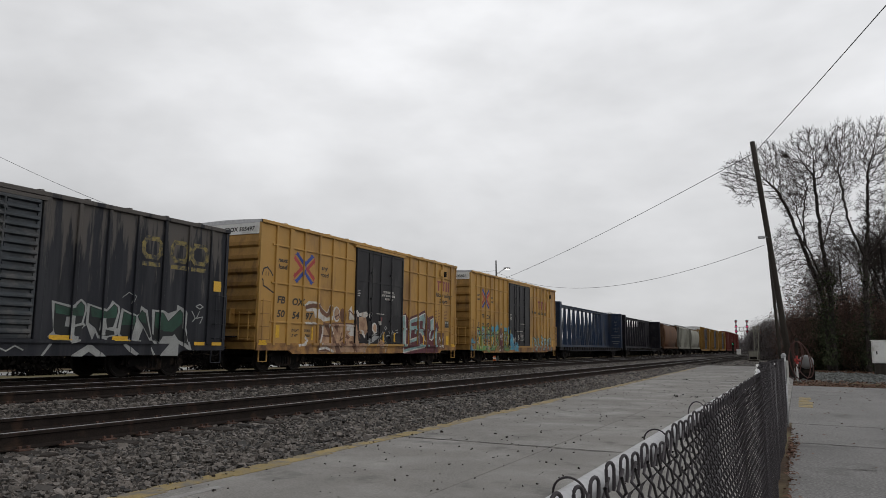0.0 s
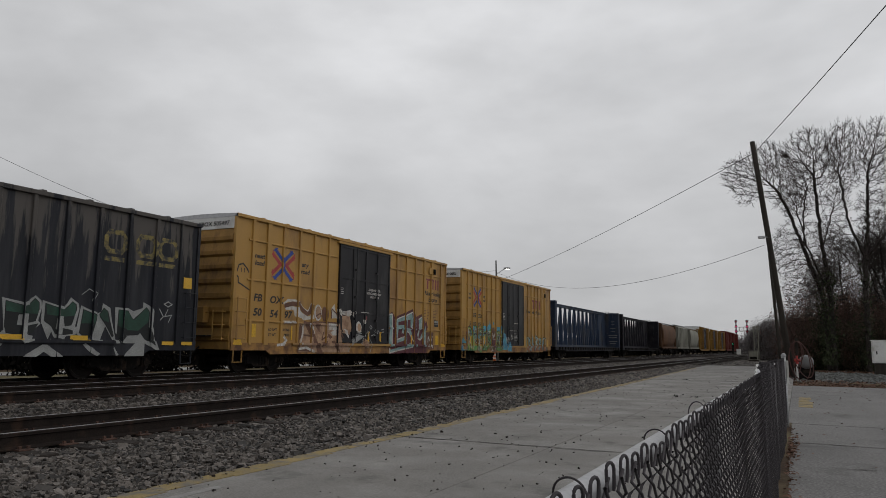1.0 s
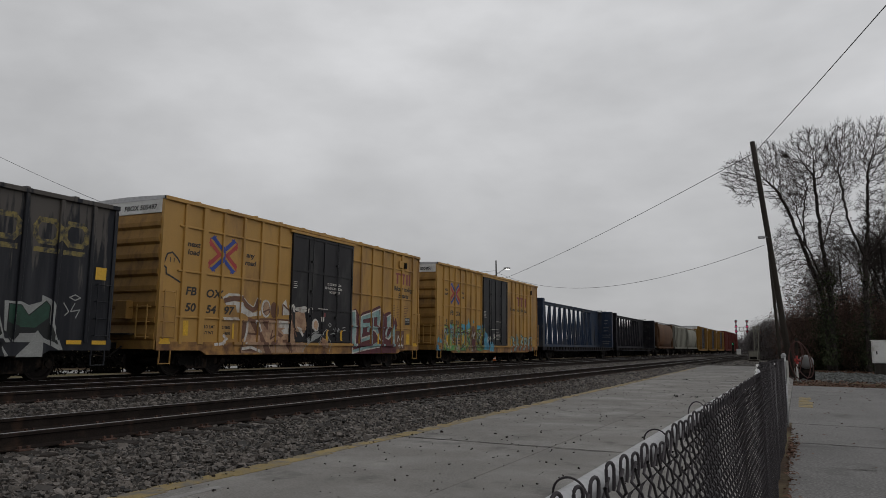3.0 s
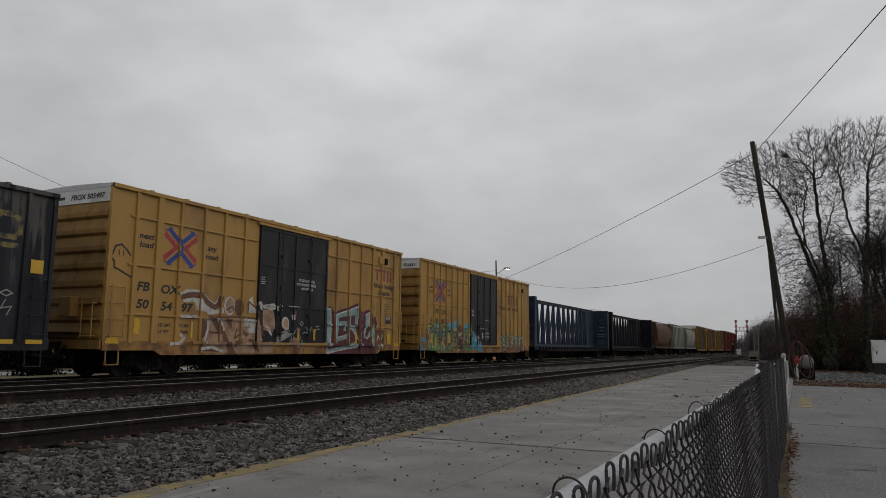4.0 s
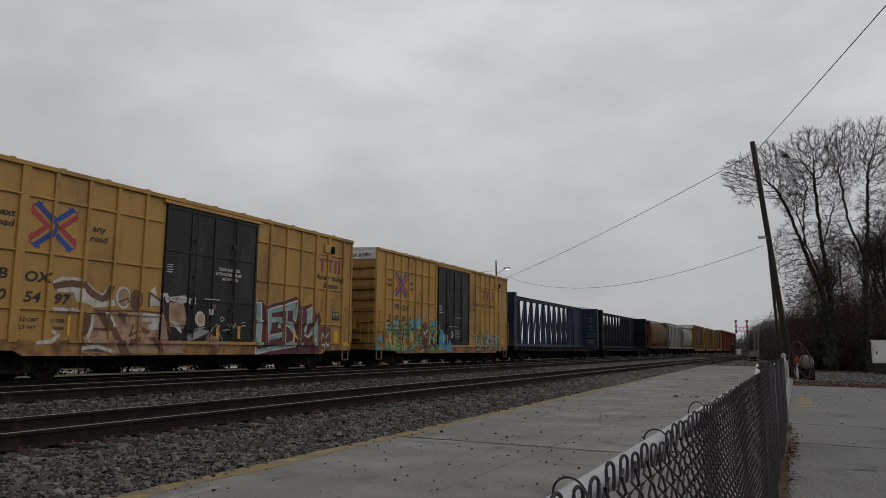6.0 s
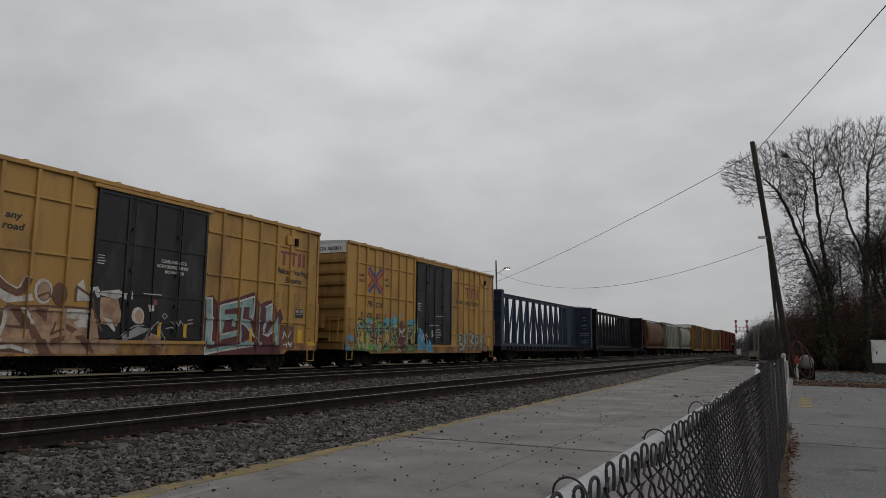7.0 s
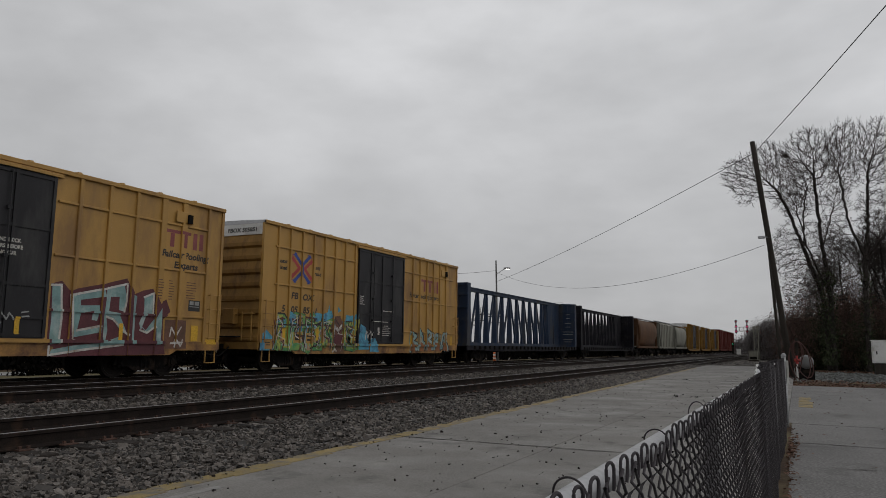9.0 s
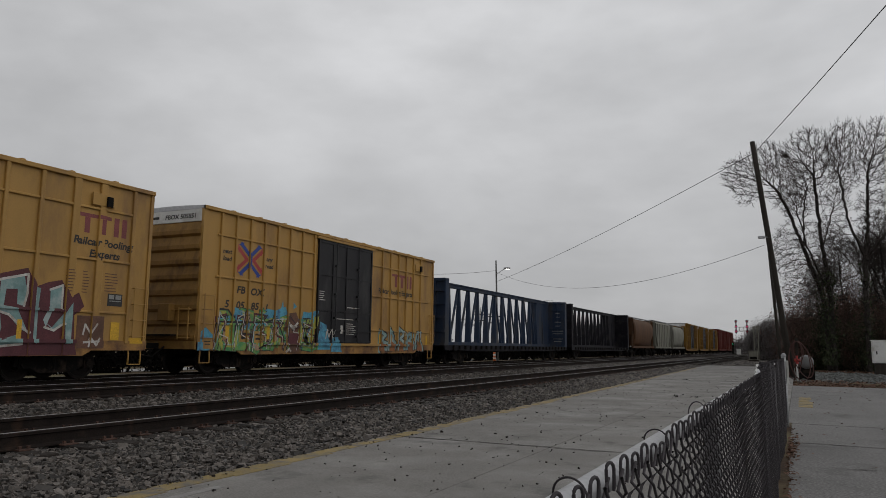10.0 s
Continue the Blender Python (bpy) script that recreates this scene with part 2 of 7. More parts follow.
M_CABLE = mat("black_cable", (0.02, 0.02, 0.02), 0.7, var=0.1, bump=0)
M_LAMP = glow("lit_lamp_lens", (1.0, 0.98, 0.92), 2.5)
M_SIGRED = glow("lit_red_signal_lens", (1.0, 0.05, 0.18), 0.8)
M_SIGDIM = glow("dim_red_signal_lens", (0.4, 0.02, 0.05), 0.10)
M_SIGGREEN = glow("lit_green_signal_lens", (0.1, 1.0, 0.45), 0.7)
M_PRED = mat("red_paint", (0.38, 0.03, 0.025), 0.5, var=0.15)
M_HOSE = mat("faded_rubber_hose", (0.080, 0.033, 0.028), 0.7, var=0.2)
M_ORANGE = mat("orange_plastic", (0.60, 0.13, 0.03), 0.5, var=0.1)
P_BLACK = mat("black_stencil_paint", (0.025, 0.023, 0.022), 0.6, var=0.3, scale=6, fine=60, bump=0)
P_WHITE = mat("white_spray_paint", (0.55, 0.53, 0.49), 0.6, var=0.15, scale=3, fine=40, bump=0, grain=0.1, dirt=(0.30, 0.23, 0.17), dirt_scale=3.5, dirt_at=0.55, streak=0.6)
P_PINK = mat("tan_pink_spray_paint", (0.40, 0.255, 0.155), 0.6, var=0.25, scale=2, fine=30, bump=0, dirt=(0.24, 0.13, 0.08), dirt_scale=2.5, dirt_at=0.52)
P_RUST = mat("rust_brown_spray_paint", (0.13, 0.06, 0.035), 0.6, var=0.3, scale=2, fine=30, bump=0)
P_TEAL = mat("pale_teal_spray_paint", (0.20, 0.33, 0.32), 0.6, var=0.30, scale=2.2, fine=20, grain=0.08, bump=0, dirt=(0.38, 0.45, 0.44), dirt_scale=2.4, dirt_at=0.54)
P_MAROON = mat("maroon_spray_paint", (0.095, 0.022, 0.028), 0.6, var=0.25, scale=2, fine=30, bump=0)
P_GREEN = mat("green_spray_paint", (0.07, 0.26, 0.09), 0.6, var=0.3, scale=2, fine=30, bump=0, dirt=(0.20, 0.33, 0.08), dirt_scale=3.0, dirt_at=0.52)
P_DKGREEN = mat("dark_green_spray_paint", (0.005, 0.007, 0.007), 0.6, var=0.5, scale=2, fine=30, bump=0)
P_LIME = mat("yellow_green_spray_paint", (0.38, 0.36, 0.06), 0.6, var=0.25, scale=2, fine=30, bump=0, dirt=(0.10, 0.26, 0.08), dirt_scale=3.0, dirt_at=0.55)
P_CYAN = mat("sky_blue_spray_paint", (0.09, 0.33, 0.46), 0.6, var=0.25, scale=2, fine=30, bump=0, dirt=(0.05, 0.13, 0.24), dirt_scale=3.0, dirt_at=0.54)
P_RED = mat("red_logo_paint", (0.36, 0.045, 0.045), 0.6, var=0.2, scale=3, fine=40, bump=0)
P_DKRED = mat("faded_dark_red_paint", (0.22, 0.055, 0.055), 0.6, var=0.2, scale=3, fine=40, bump=0)
P_BLUE = mat("blue_logo_paint", (0.025, 0.055, 0.26), 0.6, var=0.2, scale=3, fine=40, bump=0)
P_SILVER = mat("silver_grey_spray_paint", (0.27, 0.275, 0.265), 0.5, var=0.2, scale=3, fine=40, bump=0)
P_REFLECT = mat("yellow_reflective_tape", (0.62, 0.36, 0.02), 0.4, var=0.1, scale=3, fine=40, bump=0)
P_FADED = mat("flaking_yellow_paint", (0.27, 0.21, 0.06), 0.7, var=0.3, scale=5, fine=30, bump=0, dirt=(0.032, 0.031, 0.033), dirt_scale=5, dirt_at=0.46)

# ---- mesh helpers ----


def box(bm, x0, x1, y0, y1, z0, z1):
    v = [bm.verts.new((x, y, z)) for x in (x0, x1) for y in (y0, y1) for z in (z0, z1)]
    for f in ((0, 1, 3, 2), (4, 6, 7, 5), (0, 4, 5, 1), (2, 3, 7, 6), (0, 2, 6, 4), (1, 5, 7, 3)):
        bm.faces.new([v[i] for i in f])
    return v


def tube(bm, a, b, ra, rb=None, n=8, cap=True):
    """A tapered round bar from a to b."""
    rb = ra if rb is None else rb
    a, b = Vector(a), Vector(b)
    d = (b - a).normalized()
    u = d.orthogonal().normalized()
    w = d.cross(u)
    rings = []
    for p, r in ((a, ra), (b, rb)):
        rings.append([bm.verts.new(p + (u * math.cos(6.28318 * i / n) + w * math.sin(6.28318 * i / n)) * r) for i in range(n)])
    for i in range(n):
        bm.faces.new((rings[0][i], rings[0][(i + 1) % n], rings[1][(i + 1) % n], rings[1][i]))
    if cap:
        bm.faces.new(rings[0][::-1])
        bm.faces.new(rings[1])


def prism(bm, outline, axis, a, b):
    """An outline of 2D points drawn out along an axis from a to b. axis y: points are (x, z); axis x: (y, z)."""
    def at(p, d):
        return (p[0], d, p[1]) if axis == "y" else ((d, p[0], p[1]) if axis == "x" else (p[0], p[1], d))
    r0 = [bm.verts.new(at(p, a)) for p in outline]
    r1 = [bm.verts.new(at(p, b)) for p in outline]
    n = len(outline)
    for i in range(n):
        bm.faces.new((r0[i], r0[(i + 1) % n], r1[(i + 1) % n], r1[i]))
    bm.faces.new(r0[::-1])
    bm.faces.new(r1)


def mesh_of(bm, name, material, smooth=False, bevel=0.0):
    if bevel:
        bmesh.ops.bevel(bm, geom=[e for e in bm.edges], offset=bevel, segments=1, affect="EDGES")
    bmesh.ops.recalc_face_normals(bm, faces=bm.faces)
    me = bpy.data.meshes.new(name)
    bm.to_mesh(me)
    bm.free()
    me.materials.append(material)
    if smooth:
        for p in me.polygons:
            p.use_smooth = True
    return me


def part(name, bm, material, parent, label="", smooth=False, bevel=0.0):
    ob = new(name, mesh_of(bm, name, material, smooth, bevel))
    ob.parent = parent
    if label:
        tagged(ob, label)
    return ob


def shared(name, me, parent, m=None, label=""):
    ob = new(name, me)
    ob.parent = parent
    if m is not None:
        ob.matrix_basis = m
    if label:
        tagged(ob, label)
    return ob


def boxes(name, dims, material, parent, label="", bevel=0.0):
    bm = bmesh.new()
    for d in dims:
        box(bm, *d)
    return part(name, bm, material, parent, label, bevel=bevel)


def thing(name, label, category, group="", kind=""):
    return tagged(new(name), label, category, group, kind)


# ---- flat paint on a ribbed side ----


def flat_polys(polys):
    bm = bmesh.new()
    order = bm.faces.layers.int.new("order")
    for i, p in enumerate(polys):
        try:
            bm.faces.new([bm.verts.new((0, y, z)) for y, z in p])[order] = i + 1
        except ValueError:
            pass
    return bm


def stroke(pts, w):
    """Quads along a bent line of (y, z) points."""
    out = []
    for (a, b), (c, d) in zip(pts, pts[1:]):
        dy, dz = c - a, d - b
        n = math.hypot(dy, dz) or 1
        oy, oz = -dz / n * w / 2, dy / n * w / 2
        ey, ez = dy / n * w * 0.35, dz / n * w * 0.35
        out.append([(a - ey + oy, b - ez + oz), (a - ey - oy, b - ez - oz), (c + ey - oy, d + ez - oz), (c + ey + oy, d + ez + oz)])
    return out


def painted(name, bm, material, parent, side, label="", coat=0):
    """Lays flat paint on a car's side: the sheet, and the faces of the posts and ribs that stand proud of it."""
    sheet, posts, rails = side
    cuts = sorted({y for p in posts for y in p[:2]})
    ys = [v.co.y for v in bm.verts]
    zs = [v.co.z for v in bm.verts]
    if not ys:
        return None
    for y in cuts:
        if min(ys) < y < max(ys):
            bmesh.ops.bisect_plane(bm, geom=bm.verts[:] + bm.edges[:] + bm.faces[:], plane_co=(0, y, 0), plane_no=(0, 1, 0))
    for z in sorted({z for r in rails for z in r[2:4]}):
        if min(zs) < z < max(zs):
            bmesh.ops.bisect_plane(bm, geom=bm.verts[:] + bm.edges[:] + bm.faces[:], plane_co=(0, 0, z), plane_no=(0, 0, 1))
    verts, faces = [], []
    layer = bm.faces.layers.int.get("order")
    for f in bm.faces:
        c = f.calc_center_median()
        x = sheet
        for y0, y1, px in posts:
            if y0 < c.y < y1:
                x = max(x, px)
        for y0, y1, z0, z1, px in rails:
            if y0 < c.y < y1 and z0 < c.z < z1:
                x = max(x, px)
        x += 0.003 + 0.0030 * coat + (0.00012 * (f[layer] % 24) if layer else 0.0)
        order = list(f.verts)
        if f.normal.x < 0:
            order.reverse()
        faces.append(range(len(verts), len(verts) + len(order)))
        verts += [(x, v.co.y, v.co.z) for v in order]
    bm.free()
    me = bpy.data.meshes.new(name)
    me.from_pydata(verts, [], [list(f) for f in faces])
    me.materials.append(material)
    return shared(name, me, parent, label=label)


def painted_pieces(name, polys, material, parent, side, label="", coat=0):
    """Paints polygons as one part for each group of them that touch."""
    polys = list(polys)
    lims = [(min(p[0] for p in q), max(p[0] for p in q), min(p[1] for p in q), max(p[1] for p in q)) for q in polys]
    left = set(range(len(polys)))
    while left:
        todo, group = [min(left)], []
        left.discard(todo[0])
        while todo:
            i = todo.pop()
            group.append(i)
            for j in list(left):
                a, b = lims[i], lims[j]
                if a[0] < b[1] and b[0] < a[1] and a[2] < b[3] and b[2] < a[3]:
                    left.discard(j)
                    todo.append(j)
        painted(name, flat_polys([polys[i] for i in sorted(group)]), material, parent, side, label, coat)


def words(text, y, z, size, wide=1.0, slant=0.0):
    """Flat lettering with its lower left corner at (y, z), capitals about `size` high."""
    cu = bpy.data.curves.new("lettering", "FONT")
    cu.body, cu.size, cu.shear, cu.offset, cu.resolution_u = text, size / 0.69, slant, 0.045 * size, 3
    ob = bpy.data.objects.new("lettering_source", cu)
    scene.collection.objects.link(ob)
    bpy.context.view_layer.update()
    me = bpy.data.meshes.new_from_object(ob.evaluated_get(bpy.context.evaluated_depsgraph_get()))
    bpy.data.objects.remove(ob)
    bpy.data.curves.remove(cu)
    bm = bmesh.new()
    bm.from_mesh(me)
    bpy.data.meshes.remove(me)
    for v in bm.verts:
        v.co = Vector((0, y + v.co.x * wide, z + v.co.y))
    bmesh.ops.recalc_face_normals(bm, faces=bm.faces)
    for f in bm.faces:
        if f.normal.x < 0:
            f.normal_flip()
    return bm


# ---- ground and tracks ----
PZ = -0.35                      # level of the platform and of the lot
FENCE_X = -0.225


def edge_x(y):
    return -5.30 - 0.0257 * y


bm = bmesh.new()
xs = [-1500, -300, -60, -24, 12, 60, 300, 1500]
ys = [-1500, -200, -40, 40, 120, 300, 900, 2500]
grid = [[bm.verts.new((x, y, -0.47 if -60 <= x <= 60 and y < 300 else -0.6)) for y in ys] for x in xs]
for i in range(len(xs) - 1):
    for j in range(len(ys) - 1):
        bm.faces.new((grid[i][j], grid[i + 1][j], grid[i + 1][j + 1], grid[i][j + 1]))
ground = new("ground", mesh_of(bm, "ground", M_DIRT))
tagged(ground, "brown winter dirt with dry grass beyond the pavement", "ground", kind="structure")

# ballast shoulder, one bed for the three tracks
BED = [(-4.9, -0.47), (-4.9, -0.40), (-5.5, -0.365), (-6.6, -0.245), (-7.2, -0.23), (-9.6, -0.225), (-10.6, -0.13), (-11.2, -0.08), (-13.8, -0.08), (-15.2, -0.19), (-16.2, -0.205), (-19.2, -0.205), (-20.8, -0.46), (-20.8, -0.48)]


def toe_x(y):
    """Foot of the ballast slope, along the platform's edge and past its end."""
    return edge_x(min(y, 64.0)) - 0.02


def bed_z(x, y=0.0):
    toe = toe_x(y)
    crest = min(-6.6, toe - 0.3)
    if x > crest:
        return -0.365 + 0.12 * max(0.0, min(1.0, (toe - x) / (toe - crest)))
    for (xa, za), (xb, zb) in zip(BED[1:], BED[2:]):
        if xb <= x <= xa and xa != xb:
            return za + (zb - za) * (x - xa) / (xb - xa)
    return -0.3


bm = bmesh.new()
last = None
for y in (-30, 0, 10, 20, 30, 40, 50, 64, 120, 420):
    toe = toe_x(y)
    sec = [(toe + 0.3, -0.47), (toe + 0.3, -0.42), (toe, -0.365), (min(-6.6, toe - 0.3), -0.245)] + [(min(x, toe - 0.35), z) for x, z in BED[4:]]
    ring = [bm.verts.new((x, y, z)) for x, z in sec]
    if last:
        for a in range(len(ring) - 1):
            bm.faces.new((last[a], ring[a], ring[a + 1], last[a + 1]))
    last = ring
bmesh.ops.recalc_face_normals(bm, faces=bm.faces)
tagged(new("ballast_bed", mesh_of(bm, "ballast_bed", M_BALLAST)), "grey crushed-stone ballast under the tracks", "ballast", kind="structure")

rng = np.random.default_rng(7)
CHIP_V = np.array([(x, y, z) for x in (-0.7, 0.7) for y in (-0.7, 0.7) for z in (-0.7, 0.7)], float)
CHIP_F = np.array([(0, 1, 3), (0, 3, 2), (4, 6, 7), (4, 7, 5), (0, 4, 5), (0, 5, 1), (2, 3, 7), (2, 7, 6), (0, 2, 6), (0, 6, 4), (1, 5, 7), (1, 7, 3)])


def scatter(name, places, size, material, flat=0.6, jag=0.35):
    """Many small angular stones in one mesh; places is an array of x, y, z."""
    n = len(places)
    v = np.repeat(CHIP_V[None], n, 0) * (1 + rng.uniform(-jag, jag, (n, 8, 3)))
    v *= rng.uniform(0.5, 1.3, (n, 1, 3)) * np.array([1.15, 0.85, flat])
    a, b = rng.uniform(0, 6.283, n), rng.normal(0, 0.75, n)
    ca, sa, cb, sb = np.cos(a), np.sin(a), np.cos(b), np.sin(b)
    y1, z1 = v[..., 1] * cb[:, None] - v[..., 2] * sb[:, None], v[..., 1] * sb[:, None] + v[..., 2] * cb[:, None]
    x2, y2 = v[..., 0] * ca[:, None] - y1 * sa[:, None], v[..., 0] * sa[:, None] + y1 * ca[:, None]
    v = np.stack([x2, y2, z1], -1) * (size * rng.lognormal(0, 0.32, n))[:, None, None] + places[:, None, :]
    f = (CHIP_F[None] + 8 * np.arange(n)[:, None, None]).reshape(-1, 3)
    me = bpy.data.meshes.new(name)
    me.from_pydata(v.reshape(-1, 3).tolist(), [], f.tolist())
    me.materials.append(material)
    return new(name, me)


def strewn(n, x0, x1, y0, y1, lift=0.0, power=1.0):
    x = rng.uniform(x0, x1, n)
    y = y0 + (y1 - y0) * rng.uniform(0, 1, n) ** power
    z = np.array([bed_z(v, w) for v, w in zip(x, y)]) + lift
    return np.stack([x, y, z], 1)


near = np.concatenate([strewn(36000, -7.55, -5.35, 2.5, 26, 0.004, 1.5), strewn(10000, -8.9, -7.7, 3, 30, 0.0, 1.5), strewn(16000, -11.6, -9.1, 4, 34, 0.0, 1.5)])
near = near[near[:, 0] < edge_x(near[:, 1]) + 0.03 + rng.normal(0, 0.05, len(near))]
tagged(scatter("ballast_stones", near + np.stack([np.zeros(len(near)), np.zeros(len(near)), rng.normal(0.004, 0.013, len(near))], 1), 0.0245, M_STONE, 0.72, 0.55), "loose grey crushed stones of the track bed", "ballast stones", kind="stuff")
far = np.concatenate([strewn(34000, -7.5, -5.8, 26, 95, 0.004, 1.4), strewn(14000, -11.6, -9.1, 34, 100, 0.0, 1.4), strewn(3000, -16.5, -13.4, 6, 50, 0.0, 1.3)])
far = far[far[:, 0] < edge_x(far[:, 1]) + 0.05]
tagged(scatter("distant_ballast_stones", far, 0.046, M_STONE), "grey crushed stones of the track bed farther along", "ballast stones", kind="stuff")

# rail section, foot at the bottom, head on top, in metres from the rail's middle and top
RAIL = [(-0.075, -0.18), (0.075, -0.18), (0.075, -0.168), (0.012, -0.145), (0.009, -0.05), (0.034, -0.038), (0.034, -0.010), (0.024, -0.001), (-0.024, -0.001), (-0.034, -0.010), (-0.034, -0.038), (-0.009, -0.05), (-0.012, -0.145), (-0.075, -0.168)]


def railway(name, x_near, z, label, tie_range, plates):
    top = thing(name, label, "railway track", "tracks", "structure")
    for x in (-x_near, -x_near - 1.435):
        bm = bmesh.new()
        prism(bm, [(x + px, z + pz) for px, pz in RAIL], "y", -30, 305)
        rail = part("rail", bm, M_RAIL, top)
        bm = bmesh.new()
        prism(bm, [(x - 0.022, z - 0.004), (x + 0.022, z - 0.004), (x + 0.018, z + 0.002), (x - 0.018, z + 0.002)], "y", -30, 305)
        part("running_surface", bm, M_RAILTOP, rail, "polished rail head")
    bm = bmesh.new()
    box(bm, -1.3, 1.3, -0.11, 0.11, -0.17, 0.0)
    tie = mesh_of(bm, "tie", M_TIE, bevel=0.012)
    bm = bmesh.new()
    box(bm, -0.17, 0.17, -0.09, 0.09, 0.0, 0.014)
    for sx in (-0.11, 0.11):
        for sy in (-0.05, 0.05):
            box(bm, sx - 0.014, sx + 0.014, sy - 0.014, sy + 0.014, 0.014, 0.045)
    plate = mesh_of(bm, "tie_plate", M_PLATE)
    y = tie_range[0]
    while y < tie_range[1]:
        dx, rz = random.uniform(-0.06, 0.06), random.uniform(-1.5, 1.5)
        shared("tie", tie, top, pose(-x_near - 0.7175 + dx, y, z - 0.186 + random.uniform(-0.006, 0.006), 0, 0, rz))
        if y < plates:
            for x in (-x_near, -x_near - 1.435):
                shared("tie_plate", plate, top, pose(x, y, z - 0.184))
        y += 0.53
    return top


railway("track_near", 7.61, 0.0, "near track of rusty rails on dark timber ties", (1.0, 110.0), 45)
railway("track_middle", 11.75, 0.13, "middle track of rusty rails on dark timber ties", (2.0, 110.0), 20)
railway("track_far", 16.95, 0.0, "track carrying the freight train, on dark ties", (3.0, 110.0), 0)

# platform slabs with joints
platform = thing("platform", "worn grey concrete platform beside the tracks", "pavement", kind="structure")
rows_y = [-12, -1.8, 9.6, 21.2, 33, 45, 56, 64.3]
for j in range(len(rows_y) - 1):
    for c in range(2):
        y0, y1 = rows_y[j] + 0.007, rows_y[j + 1] - 0.007
        def xe(y, c=c):
            return (edge_x(y), -3.04 - 0.002) if c == 0 else (-3.04 + 0.002, FENCE_X - 0.01)
        bm = bmesh.new()
        lift = random.uniform(-0.004, 0.004)
        k = 6
        pts = [(xe(y0 + (y1 - y0) * i / k)[0], y0 + (y1 - y0) * i / k) for i in range(k + 1)]
        pts += [(xe(y1)[1], y1 + 0.12 * c), (xe(y0)[1], y0 + 0.12 * c)]
        prism(bm, pts, "z", PZ - 0.14, PZ + lift)
        part("slab", bm, M_CONCRETE, platform)
bm = bmesh.new()
prism(bm, [(edge_x(-12) + 0.05, -12), (edge_x(64) + 0.05, 64), (-0.25, 64), (-0.25, -12)], "z", PZ - 0.2, PZ - 0.03)
part("joint_bed", bm, M_CRACK, platform)
bm = bmesh.new()
for i in range(60):
    y0, y1 = 0.5 + i * 0.9, 0.5 + (i + 1) * 0.9
    if random.random() < 0.04:
        continue
    box(bm, edge_x(y0) + random.uniform(0.0, 0.05), edge_x(y0) + 0.26 + random.uniform(-0.04, 0.05), y0, y1 - 0.006, PZ - 0.01, PZ + 0.0055)
part("edge_line", bm, M_YLINE, platform, "worn yellow safety line along the edge")
bm = bmesh.new()
box(bm, -4.95, -4.85, 3.0, 5.4, PZ - 0.01, PZ + 0.0075)
part("white_line", bm, M_WLINE, platform, "worn white painted line")

# dirt packed in the joints, with ragged edges
for y, x0, x1 in ((9.6, -5.6, -1.2), (21.2, -5.9, -0.4), (33.0, -6.2, -0.4), (45.0, -6.4, -0.4), (16.1, -2.9, -1.6), (28.5, -5.9, -3.3), (64.2, -6.9, -0.4)):
    bm = bmesh.new()
    n = int((x1 - x0) / 0.12)
    ws = [random.uniform(0.004, 0.020) * (1 + y * 0.03) for _ in range(n + 1)]
    mid = [y + 0.02 * math.sin(i * 0.7) + random.uniform(-0.01, 0.01) for i in range(n + 1)]
    va = [bm.verts.new((x0 + i * 0.12, mid[i] - ws[i], PZ + 0.0085)) for i in range(n + 1)]
    vb = [bm.verts.new((x0 + i * 0.12, mid[i] + ws[i], PZ + 0.0085)) for i in range(n + 1)]
    for i in range(n):
        bm.faces.new((va[i], va[i + 1], vb[i + 1], vb[i]))
    part("joint_dirt", bm, M_CRACK, platform)
lot = thing("lot", "cracked grey asphalt lot beside the fence", "pavement", kind="structure")
rows_y = [-15, 3.2, 7.4, 12.0, 15.05, 31.0]
for j in range(len(rows_y) - 1):
    bm = bmesh.new()
    t0, t1 = -0.06 * (j > 0), -0.06 * (j < 4)
    prism(bm, [(FENCE_X + 0.0, rows_y[j] + 0.01), (FENCE_X + 0.0, rows_y[j + 1] - 0.01), (14, rows_y[j + 1] + t1 * 8 - 0.01), (14, rows_y[j] + t0 * 8 + 0.01)], "z", PZ - 0.1, PZ + random.uniform(-0.003, 0.003))
    part("slab", bm, M_LOT, lot)
bm = bmesh.new()
prism(bm, [(-0.15, -15), (-0.15, 30.9), (13.9, 30.3), (13.9, -15)], "z", PZ - 0.2, PZ - 0.02)
part("joint_bed", bm, M_CRACK, lot)
for y, x0, x1, lean in ((15.0, -0.2, 9.0, 0.0), (12.0, -0.2, 9.0, -0.06), (7.4, -0.2, 6.0, -0.06), (9.6, 0.3, 4.0, 0.1)):
    bm = bmesh.new()
    n = int((x1 - x0) / 0.1)
    mid = [y + lean * 0.1 * i + 0.03 * math.sin(i * 0.5) + random.uniform(-0.012, 0.012) for i in range(n + 1)]
    ws = [random.uniform(0.002, 0.022) for _ in range(n + 1)]
    va = [bm.verts.new((x0 + i * 0.1, mid[i] - ws[i], PZ + 0.007)) for i in range(n + 1)]
    vb = [bm.verts.new((x0 + i * 0.1, mid[i] + ws[i], PZ + 0.007)) for i in range(n + 1)]
    for i in range(n):
        bm.faces.new((va[i], va[i + 1], vb[i + 1], vb[i]))
    part("crack", bm, M_CRACK, lot)
bm = bmesh.new()
n = 90
va = [bm.verts.new((FENCE_X - 0.05, -2 + i * 0.19, PZ + 0.009)) for i in range(n + 1)]
vb = [bm.verts.new((FENCE_X + 0.05 + random.uniform(0, 0.05), -2 + i * 0.19, PZ + 0.009)) for i in range(n + 1)]
